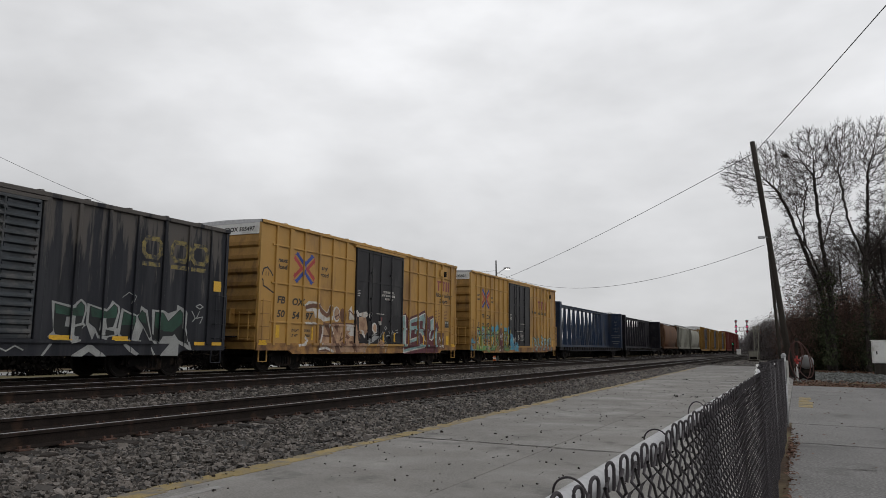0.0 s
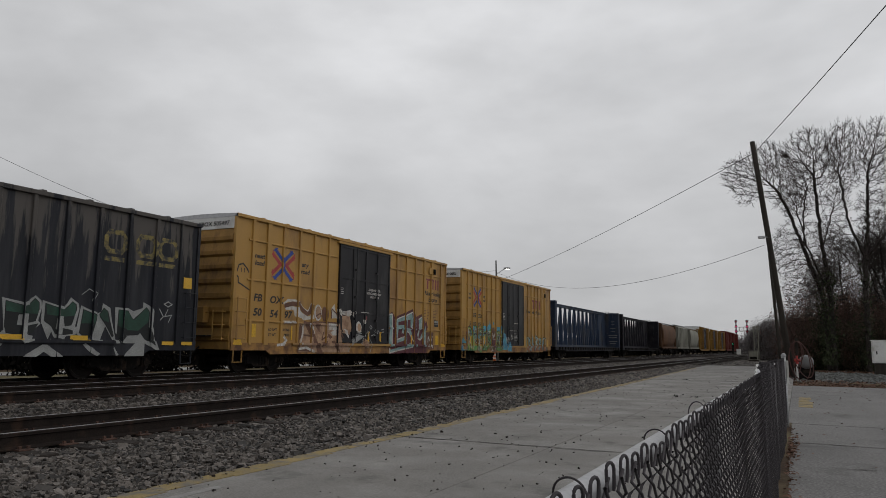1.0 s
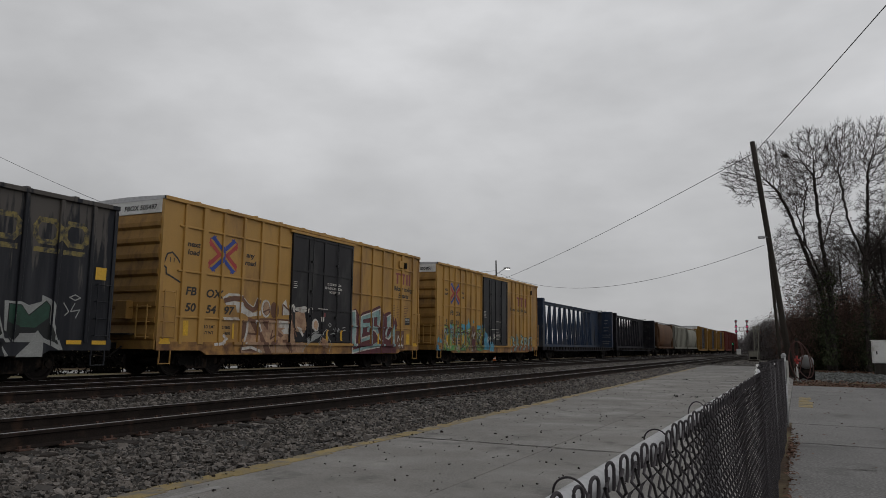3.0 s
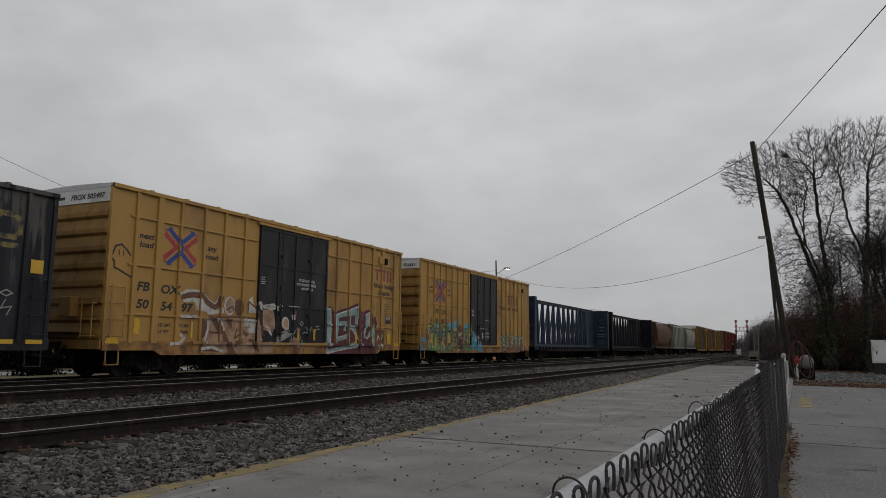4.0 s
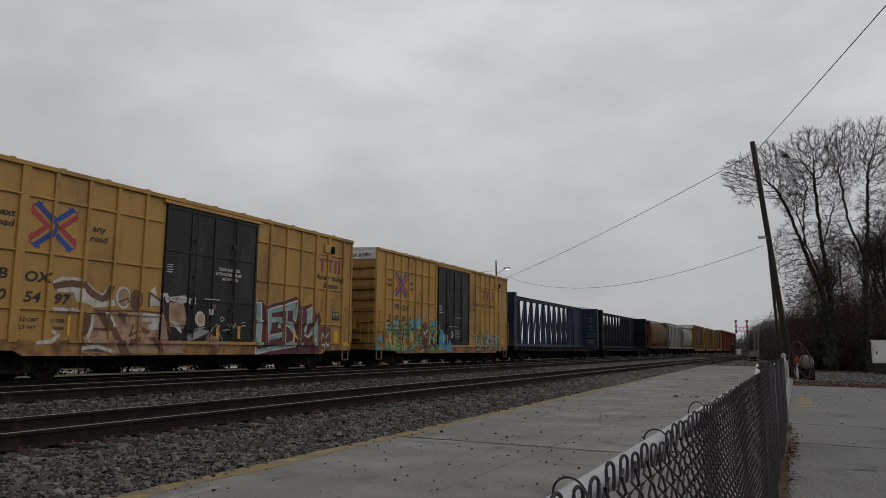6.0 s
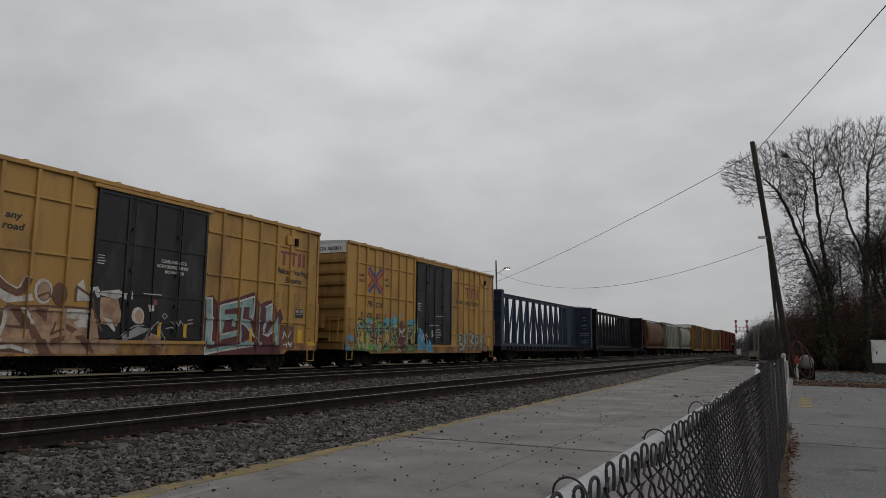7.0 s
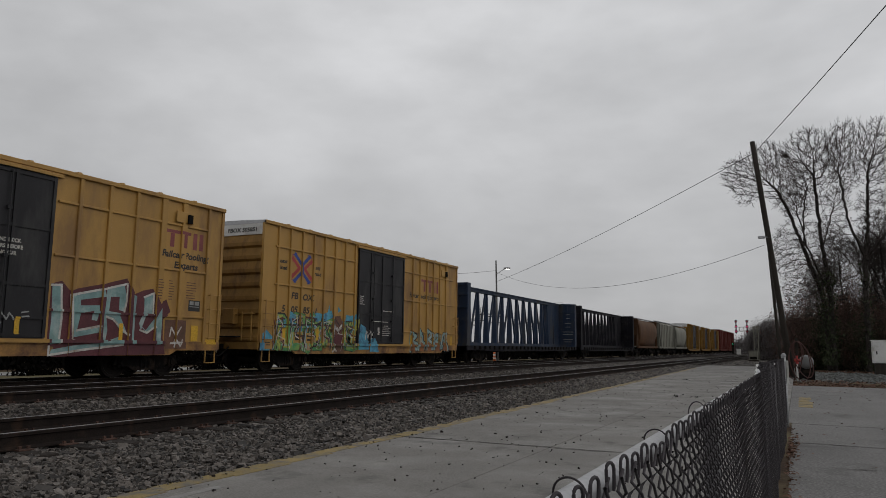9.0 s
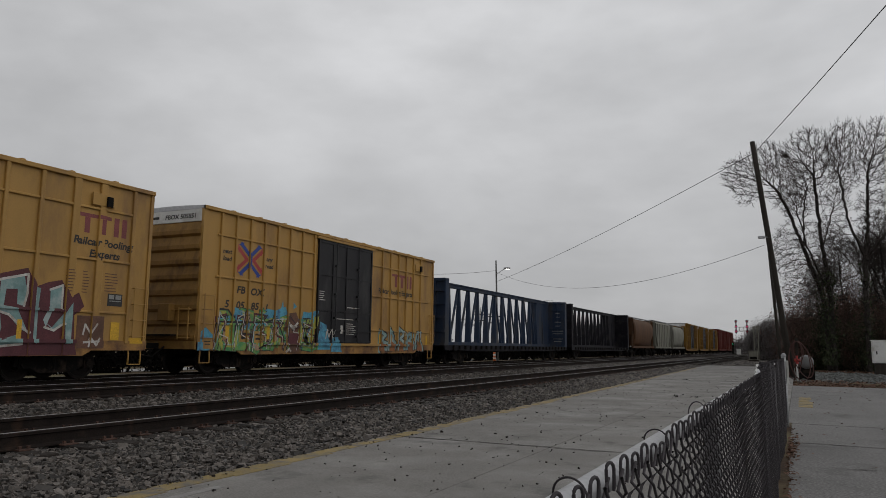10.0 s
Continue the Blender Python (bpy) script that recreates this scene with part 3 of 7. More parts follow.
for i in range(n):
    bm.faces.new((va[i], va[i + 1], vb[i + 1], vb[i]))
part("soil_strip", bm, M_DIRT, lot, "dark soil along the fence foot")
bm = bmesh.new()
for y in (19.4, 20.4, 21.4, 22.4):
    box(bm, -0.05 + random.uniform(0, 0.05), 0.25 + random.uniform(-0.06, 0.05), y, y + 0.95, PZ - 0.01, PZ + 0.008)
part("yellow_mark", bm, M_YLINE, lot, "worn yellow painted mark")
bm = bmesh.new()
rows = []
for i in range(70):
    x = -0.2 + i * 0.3
    y0 = 38.6 + 0.5 * math.sin(x * 1.3) + random.uniform(-0.25, 0.25)
    y1 = 53.5 + 0.8 * math.sin(x * 0.9) + random.uniform(-0.4, 0.4)
    rows.append([bm.verts.new((x, y, z)) for y, z in ((y0, -0.472), (y0 + 0.5, -0.452 + random.uniform(0, 0.012)), (47 + random.uniform(-1, 1), -0.44), (y1 - 0.7, -0.445), (y1, -0.472))])
for a, b in zip(rows, rows[1:]):
    for j in range(4):
        bm.faces.new((a[j], b[j], b[j + 1], a[j + 1]))
tagged(new("gravel_strip", mesh_of(bm, "gravel_strip", M_GRAVEL)), "grey gravel strip before the trees", "gravel", kind="structure")
n = 9000
strip = np.stack([rng.uniform(0.0, 14, n), 46.5 + rng.normal(0, 3.4, n), np.full(n, -0.452)], 1)
tagged(scatter("gravel_stones", strip, 0.07, M_GRAVEL), "loose stones on the gravel strip", "gravel", kind="stuff")
n = 7000
end = np.stack([rng.uniform(-8.2, -1.0, n), 64.3 + 42 * rng.uniform(0, 1, n) ** 1.2, np.full(n, -0.45)], 1)
tagged(scatter("yard_stones", end, 0.075, M_STONE), "dark stones on the ground past the platform", "gravel", kind="stuff")
n = 900
grit = np.stack([rng.uniform(-5.6, -0.5, n), 3 + 40 * rng.uniform(0, 1, n) ** 1.6, np.full(n, PZ + 0.004)], 1)
tagged(scatter("platform_grit", grit, 0.010, M_BALLAST), "dark grit strewn over the platform", "grit", kind="stuff")
bm = bmesh.new()
box(bm, -31.8, -29.2, -40, 150, -0.5, -0.44)
tagged(new("far_pavement", mesh_of(bm, "far_pavement", M_FARLOT)), "pale wet pavement beyond the train", "pavement", kind="structure")

# ---- the freight train ----
CX = -17.675                    # middle of the train's track
RW = 0.42


def train_y(t):
    """Where the first yellow boxcar's leading end stands at t seconds."""
    return 19.1092 - 1.13351 * t - 0.0912256 * t * t + 0.000173341 * t ** 3


KEYED = []                      # cars with their place along the train
WHEELS = []

bm = bmesh.new()
for sx in (-0.7175, 0.7175):
    s = 1 if sx > 0 else -1
    prof = [(-0.07, 0.0), (-0.07, 0.16), (-0.02, 0.20), (-0.02, 0.33), (-0.055, 0.36), (-0.055, RW), (0.045, RW + 0.005), (0.05, RW + 0.028), (0.085, RW + 0.026), (0.085, 0.36), (0.03, 0.33), (0.03, 0.20), (0.07, 0.16), (0.07, 0.0)]
    n = 28
    rings = []
    for i in range(n):
        a = 6.28318 * i / n
        rings.append([bm.verts.new((sx - s * px, math.sin(a) * pr, math.cos(a) * pr)) for px, pr in prof[1:-1]])
    for i in range(n):
        for k in range(len(prof) - 3):
            bm.faces.new((rings[i][k], rings[i][k + 1], rings[(i + 1) % n][k + 1], rings[(i + 1) % n][k]))
    tube(bm, (sx - s * -0.11, 0, 0), (sx - s * -0.06, 0, 0), 0.17, 0.17, 12)
    for k in range(3):
        a = 2.0944 * k
        box(bm, sx + s * 0.11 - 0.01, sx + s * 0.11 + 0.01, math.sin(a) * 0.1 - 0.02, math.sin(a) * 0.1 + 0.02, math.cos(a) * 0.1 - 0.02, math.cos(a) * 0.1 + 0.02)
tube(bm, (-0.7, 0, 0), (0.7, 0, 0), 0.085, 0.085, 10)
ME_WHEELSET = mesh_of(bm, "wheelset", M_WHEEL)

bm = bmesh.new()
for s in (-1, 1):
    x0, x1 = (0.90, 1.06) if s > 0 else (-1.06, -0.90)
    prism(bm, [(-1.12, 0.36), (-1.05, 0.60), (-0.55, 0.74), (0.55, 0.74), (1.05, 0.60), (1.12, 0.36), (0.72, 0.34), (0.48, 0.20), (-0.48, 0.20), (-0.72, 0.34)], "x", x0, x1)
    for y in (-0.88, 0.88):
        box(bm, x0 - 0.02, x1 + 0.05, y - 0.13, y + 0.13, 0.30, 0.56)
        tube(bm, (x1 + 0.05 if s > 0 else x0 - 0.05, y, 0.42), (x1 + 0.09 if s > 0 else x0 - 0.09, y, 0.42), 0.10, 0.10, 10)
    for y in (-0.22, -0.07, 0.08, 0.23):
        tube(bm, (s * 1.02, y, 0.26), (s * 1.02, y, 0.52), 0.065, 0.065, 8)
box(bm, -0.95, 0.95, -0.2, 0.2, 0.46, 0.72)
ME_TRUCK = mesh_of(bm, "truck", M_UNDER)

bm = bmesh.new()
box(bm, -0.09, 0.09, -0.75, 0.1, 0.78, 0.96)
prism(bm, [(-0.16, -0.98), (0.15, -1.0), (0.19, -0.82), (0.10, -0.70), (-0.14, -0.70), (-0.19, -0.84)], "z", 0.72, 1.02)
tube(bm, (0.35, -0.1, 0.85), (0.36, -0.55, 0.55), 0.025, 0.025, 6)
tube(bm, (0.36, -0.55, 0.55), (0.18, -0.95, 0.62), 0.025, 0.025, 6)
ME_COUPLER = mesh_of(bm, "coupler", M_UNDER)


def running_gear(car, L, inset=2.2):
    for y in (inset, L - inset):
        shared("truck", ME_TRUCK, car, pose(0, y, 0.0))
        for dy in (-0.88, 0.88):
            w = shared("wheelset", ME_WHEELSET, car, pose(0, y + dy, RW))
            WHEELS.append((w, y + dy))
    shared("coupler", ME_COUPLER, car, pose(0, 0, 0))
    shared("coupler", ME_COUPLER, car, pose(0, L, 0, 0, 0, 180))
    boxes("centre_sill", [(-0.3, 0.3, 0.1, L - 0.1, 0.62, 0.98)], M_UNDER, car)


def ladder(car, x, y0, y1, zs, out, material, facing="x"):
    bm = bmesh.new()
    for z in zs:
        if facing == "x":
            tube(bm, (x + out, y0, z), (x + out, y1, z), 0.013, n=6)
            for y in (y0, y1):
                tube(bm, (x, y, z), (x + out, y, z), 0.013, n=6)
        else:
            tube(bm, (y0, x - out, z), (y1, x - out, z), 0.013, n=6)
            for y in (y0, y1):
                tube(bm, (y, x, z), (y, x - out, z), 0.013, n=6)
    if facing == "x":
        for y in (y0, y1):
            box(bm, x + out - 0.008, x + out + 0.008, y - 0.02, y + 0.02, zs[0] - 0.05, zs[-1] + 0.05)
    else:
        for y in (y0, y1):
            box(bm, y - 0.02, y + 0.02, x - out - 0.008, x - out + 0.008, zs[0] - 0.05, zs[-1] + 0.05)
    part("ladder", bm, material, car)


def stirrup(car, x, y0, y1, z_top, drop, material):
    bm = bmesh.new()
    for y in (y0, y1):
        box(bm, x - 0.03, x + 0.01, y - 0.012, y + 0.012, z_top - drop, z_top)
    box(bm, x - 0.05, x + 0.015, y0, y1, z_top - drop - 0.012, z_top - drop + 0.012)
    part("step", bm, material, car)


def boxcar(label, place, L, top, sheet, posts, rails, door, door_mat, white_end, material, post_w=0.10, wall_low=0.98, tab=True, fine=True):
    """A boxcar from y = 0 (leading end) to y = L. sheet: half width to the side sheet; posts stand 70 mm proud of it."""
    car = thing("boxcar", label, "freight car", "cars of the freight train")
    proud = 0.07
    skin = material
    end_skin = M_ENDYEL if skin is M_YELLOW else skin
    z0 = wall_low
    boxes("body", [(-sheet, sheet, 0.06, L - 0.06, z0, top - 0.10)], skin, car)
    bm = bmesh.new()
    prism(bm, [(-sheet - 0.075, top - 0.12), (sheet + 0.075, top - 0.12), (sheet + 0.075, top - 0.02), (sheet * 0.5, top + 0.015), (0, top + 0.03), (-sheet * 0.5, top + 0.015), (-sheet - 0.075, top - 0.02)], "y", 0.0, L)
    k = int(L / 1.25)
    part("roof", bm, M_GALV if white_end else skin, car, "weathered galvanised roof" if white_end else "")
    bm = bmesh.new()
    prism(bm, [(-sheet - 0.06, top - 0.02), (-sheet * 0.5, top + 0.015), (0, top + 0.03), (sheet * 0.5, top + 0.015), (sheet + 0.075, top - 0.02), (sheet + 0.06, top + 0.02), (sheet * 0.5, top + 0.06), (0, top + 0.075), (-sheet * 0.5, top + 0.06)], "y", -0.05, 0.05)
    seam = mesh_of(bm, "roof_seam", skin)
    for i in range(1, k):
        shared("roof_seam", seam, car, pose(0, L * i / k, 0))
    for s in (1, -1):
        a, b = (sheet, sheet + 0.085) if s > 0 else (-sheet - 0.085, -sheet)
        boxes("eave_rail", [(a, b, 0.0, L, top - 0.13, top - 0.015)], skin, car, bevel=0.012)
    d0, d1 = door
    for p in posts:
        y, w = (p if isinstance(p, tuple) else (p, post_w))
        bm = bmesh.new()
        box(bm, sheet - 0.01, sheet + proud, y - w / 2, y + w / 2, z0 - 0.05, top - 0.12)
        me = mesh_of(bm, "side_post", skin, bevel=0.012)
        shared("side_post", me, car)
        shared("side_post", me, car, pose(0, 2 * y, 0, 0, 0, 180))
    for y0, y1 in ((0.10, d0 - 0.06), (d1 + 0.06, L - 0.10)):
        for z in rails:
            boxes("side_rib", [(sheet - 0.01, sheet + proud * 0.7, y0 + 0.55 * (y0 < 1), y1 - 0.5 * (y1 > L - 1), z - 0.03, z + 0.03)], skin, car, bevel=0.010)
    # side sill, deeper between the trucks
    for s in (1, -1):
        x0, x1 = (sheet - 0.02, sheet + 0.045) if s > 0 else (-sheet - 0.045, -sheet + 0.02)
        bm = bmesh.new()
        prism(bm, [(0.0, 0.75), (1.7, 0.75), (1.95, 0.62), (L - 1.95, 0.62), (L - 1.7, 0.75), (L, 0.75), (L, z0 + 0.02), (0, z0 + 0.02)], "x", x0, x1)
        part("side_sill", bm, M_SILL if skin is M_YELLOW else skin, car, "rust-stained side sill" if skin is M_YELLOW else "")
    # door
    x = sheet + 0.05
    dr = boxes("door", [(sheet - 0.02, x, d0 + 0.05, d1 - 0.05, 1.03, top - 0.24)], door_mat, car, "black plug door" if door_mat is M_BLACK else "")
    bm = bmesh.new()
    w = d1 - d0
    for i in range(5):
        y = d0 + 0.09 + (w - 0.18) * i / 4
        box(bm, x - 0.01, x + 0.035, y - 0.04, y + 0.04, 1.05, top - 0.26)
    for z in (1.10, 1.51, 2.27, 3.62, top - 0.32):
        box(bm, x - 0.01, x + 0.03, d0 + 0.06, d1 - 0.06, z - 0.035, z + 0.035)
    part("door_frame", bm, door_mat, dr)
    bm = bmesh.new()
    for z0_, z1_ in ((0.93, 1.02), (top - 0.24, top - 0.15)):
        box(bm, sheet, sheet + 0.11, d0 - (2.8 if z0_ < 2 else 0.1), min(L - 0.6, d1 + (3.6 if z0_ < 2 else 0.1)), z0_, z1_)
    part("door_track", bm, M_UNDER if z0 < 0 else skin, car)
    bm = bmesh.new()
    for y in (d0 + w * 0.30, d0 + w * 0.70):
        tube(bm, (x + 0.075, y, 1.1), (x + 0.075, y, top - 0.3), 0.02, n=6)
        for z in (1.3, 2.0, 2.9, 4.0):
            box(bm, x, x + 0.09, y - 0.05, y + 0.05, z - 0.04, z + 0.04)
    part("lock_rod", bm, door_mat, dr)
    # pressed ends
    for end in (0, 1):
        me_name = "end_panel"
        bm = bmesh.new()
        ye, s = (0.06, -1) if end == 0 else (L - 0.06, 1)
        n = 8
        zlo, zhi = 1.0, top - 0.50
        step = (zhi - zlo) / n
        wave = [(ye, zhi), (ye, zlo)]
        for i in range(n):
            z = zlo + i * step
            wave += [(ye + s * 0.02, z + 0.001), (ye + s * 0.10, z + step * 0.16), (ye + s * 0.10, z + step * 0.42), (ye + s * 0.02, z + step * 0.98)]
        prism(bm, wave, "x", -sheet + 0.05, sheet - 0.05)
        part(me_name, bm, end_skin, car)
        for sx in (-1, 1):
            a, b = sorted((sx * (sheet - 0.06), sx * (sheet + 0.04)))
            boxes("corner_post", [(a, b, ye - 0.05, ye + 0.05, 0.76, top - 0.1)] if end else [(a, b, ye - 0.06, ye + 0.06, 0.76, top - 0.1)], skin, car)
        boxes("end_plate", [(-sheet + 0.02, sheet - 0.02, min(ye, ye + s * 0.05), max(ye, ye + s * 0.05), zhi, top - 0.11)], M_WHITE if white_end else skin, car, "white top plate of the end" if white_end else "")
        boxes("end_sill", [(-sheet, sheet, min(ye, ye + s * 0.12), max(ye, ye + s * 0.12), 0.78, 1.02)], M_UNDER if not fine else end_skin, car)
    if fine:
        rung = [1.12, 1.55, 1.98, 2.41]
        ladder(car, sheet + 0.03, 0.12, 0.55, rung, 0.11, skin)
        ladder(car, sheet + 0.03, L - 0.55, L - 0.12, rung, 0.11, skin)
        ladder(car, 0.0, sheet - 0.62, sheet - 0.22, rung[:3], 0.16, skin, "y")
        ladder(car, 0.0, -sheet + 0.22, -sheet + 0.62, rung[:3], 0.16, skin, "y")
        bm = bmesh.new()
        for z in (2.42, 1.95):
            tube(bm, (-sheet + 0.3, -0.16, z), (sheet - 0.1, -0.16, z), 0.014, n=6)
        part("grab_rail", bm, end_skin, car)
        boxes("crossover_platform", [(-0.8, 0.8, -0.32, 0.0, 1.18, 1.22)], M_UNDER, car)
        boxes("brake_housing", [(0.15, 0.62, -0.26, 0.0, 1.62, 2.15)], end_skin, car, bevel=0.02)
        for y in (0.14, L - 0.54):
            stirrup(car, sheet + 0.03, y, y + 0.4, 0.80, 0.42, skin)
    if fine and white_end:
        boxes("placard_board", [(sheet + 0.05, sheet + 0.085, L * 0.872, L * 0.915, top - 0.72, top - 0.40)], skin, car, bevel=0.006)
        boxes("bracket", [(sheet + 0.085, sheet + 0.15, L * 0.898, L * 0.908, top - 0.72, top - 0.46)], M_UNDER, car)
    running_gear(car, L, 2.25)
    bm = bmesh.new()
    box(bm, -0.9, 0.6, L * 0.40, L * 0.46, 0.42, 0.80)
    tube(bm, (-0.5, L * 0.52, 0.55), (-0.5, L * 0.60, 0.55), 0.2, n=12)
    for y in (0.30, 0.48, 0.66):
        box(bm, -sheet + 0.05, sheet - 0.05, L * y - 0.08, L * y + 0.08, 0.66, 0.98)
    part("brake_gear", bm, M_UNDER, car)
    KEYED.append((car, place))
    side = (sheet, [((p[0] if isinstance(p, tuple) else p) - (p[1] if isinstance(p, tuple) else post_w) / 2, (p[0] if isinstance(p, tuple) else p) + (p[1] if isinstance(p, tuple) else post_w) / 2, sheet + proud) for p in posts]
            + [(d0 + 0.05, d1 - 0.05, sheet + 0.05)] + [(d0 + 0.05 + (w - 0.18) * i / 4, d0 + 0.13 + (w - 0.18) * i / 4, sheet + 0.085) for i in range(5)],
            [(0.65, d0 - 0.06, z - 0.03, z + 0.03, sheet + proud * 0.7) for z in rails] + [(d1 + 0.06, L - 0.6, z - 0.03, z + 0.03, sheet + proud * 0.7) for z in rails]
            + [(d0 + 0.06, d1 - 0.06, z - 0.035, z + 0.035, sheet + 0.08) for z in (1.10, 1.51, 2.27, 3.62)]
            + [(0.0, L, 0.6, z0 + 0.02, sheet + 0.045)] + [(d0 - 2.8, min(L - 0.6, d1 + 3.6), 0.93, 1.02, sheet + 0.11)])
    return car, side


SH = 1.545
POSTS_A = [(0.86, 0.12), (1.66, 0.22), 2.46, 3.40, 4.28, 5.22, 10.56, 11.45, 12.33, (13.27, 0.2), (14.05, 0.2), 15.04]
POSTS_B = [0.80, 1.48, 2.18, 2.88, 3.58, 4.28, 4.99, 5.72, 10.72, 11.43, 12.16, 12.86, 13.57, 14.28]
car_a, side_a = boxcar("weathered yellow boxcar with black plug door and white graffiti", 0.0, 15.70, 5.18, SH, POSTS_A, (1.72, 3.06, 4.38), (5.88, 9.90), M_BLACK, True, M_YELLOW)
car_b, side_b = boxcar("yellow boxcar with a black door and green and blue graffiti", 17.62, 15.68, 5.18, SH, POSTS_B, (1.58, 3.03, 4.34), (5.90, 9.84), M_BLACK, True, M_YELLOW, post_w=0.08)
DL = 15.5
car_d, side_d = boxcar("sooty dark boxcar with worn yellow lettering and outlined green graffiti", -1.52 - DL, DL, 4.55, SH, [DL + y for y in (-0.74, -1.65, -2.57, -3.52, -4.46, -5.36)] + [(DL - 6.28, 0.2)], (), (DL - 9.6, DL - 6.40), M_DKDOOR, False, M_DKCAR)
for place, i in ((124.2, 0), (142.3, 1), (160.4, 2)):
    boxcar("distant yellow boxcar with a black door", place, 16.2, 5.12, SH, POSTS_B, (1.6, 3.0, 4.3), (5.9, 9.8), M_BLACK, True, M_DULLYEL, fine=False)
for place, L in ((179.5, 20.0), (201.5, 20.5)):
    boxcar("distant faded red high boxcar", place, L, 5.55, SH, [1, 2.5, 4, 5.5, 12, 13.5, 15, 16.5, 18], (1.6, 3.0), (8.0, 11.0), M_RED, False, M_RED, fine=False)


def centrebeam(label, place, L, material, post_mat):
    car = thing("centrebeam_flatcar", label, "freight car", "cars of the freight train")
    boxes("deck", [(-1.40, 1.40, 0.3, L - 0.3, 0.92, 1.02)], post_mat, car)
    bm = bmesh.new()
    for s in (-1, 1):
        a, b = sorted((s * 1.36, s * 1.44))
        prism(bm, [(0.0, 0.76), (2.6, 0.74), (3.4, 0.70), (L - 3.4, 0.70), (L - 2.6, 0.74), (L, 0.76), (L, 1.02), (0, 1.02)], "x", a, b)
    part("side_sill", bm, post_mat, car)
    bm = bmesh.new()
    box(bm, -0.06, 0.06, -0.07, 0.07, 0.80, 1.00)
    pocket = mesh_of(bm, "stake_pocket", M_UNDER)
    y = 1.0
    while y < L - 0.6:
        for s in (-1, 1):
            shared("stake_pocket", pocket, car, pose(s * 1.46, y, 0))
        y += 0.75
    for y0, y1 in ((0.0, 0.42), (L - 0.42, L)):
        bm = bmesh.new()
        box(bm, -1.40, 1.40, y0 + 0.06, y1 - 0.06, 1.0, 4.46)
        head = part("bulkhead", bm, material, car, "ribbed end bulkhead")
        for x in (-1.44, -0.72, 0.0, 0.72, 1.32):
            boxes("bulkhead_post", [(x, x + 0.12, y0, y1, 1.0, 4.46)], material, head)
        for z in (1.0, 1.7, 2.4, 3.1, 3.8, 4.34):
            boxes("bulkhead_rib", [(-1.42, 1.42, y0 - 0.05, y1 + 0.01, z, z + 0.14)], material, head)
        bm = bmesh.new()
        for x in (-0.6, 0.4):
            tube(bm, (x, (y0 + y1) / 2, 4.46), (x, (y0 + y1) / 2, 4.62), 0.015, n=5)
        tube(bm, (-0.6, (y0 + y1) / 2, 4.62), (0.4, (y0 + y1) / 2, 4.62), 0.015, n=5)
        part("grab_rail", bm, M_UNDER, car)
    boxes("top_chord", [(-0.14, 0.14, 0.4, L - 0.4, 4.26, 4.47), (-0.20, 0.20, 0.4, L - 0.4, 4.44, 4.50)], material, car)
    boxes("lower_chord", [(-0.2, 0.2, 0.4, L - 0.4, 1.02, 1.20)], material, car)
    n = 15
    step = (L - 1.2) / n
    for i in range(1, n):
        y = 0.6 + i * step
        bm = bmesh.new()
        prism(bm, [(-0.20, 1.02), (0.20, 1.02), (0.07, 4.3), (-0.07, 4.3)], "y", y - 0.08, y + 0.08)
        part("upright", bm, material, car)
    for i in range(n):
        y = 0.6 + i * step
        up = i < n // 2
        za, zb = (1.2, 4.25) if up else (4.25, 1.2)
        if i not in (1, n - 2, n - 1):
            bm = bmesh.new()
            d = 0.055
            prism(bm, [(y + 0.12, za), (y + 0.12 + 2 * d, za), (y + step - 0.12, zb), (y + step - 0.12 - 2 * d, zb)], "x", -0.05, 0.05)
            part("diagonal_brace", bm, material, car)
    boxes("gusset_panel", [(-0.09, 0.09, L - 3.3, L - 0.4, 1.0, 4.4)], material, car)
    running_gear(car, L, 2.6)
    KEYED.append((car, place))
    return car


car_c = centrebeam("faded blue centrebeam flatcar with open truss and end bulkheads, empty", 34.98, 22.0, M_BLUE, M_DKBLUE)
car_e = centrebeam("sooty navy centrebeam flatcar with open truss, empty", 58.45, 22.0, M_DKBLUE, M_DKBLUE)


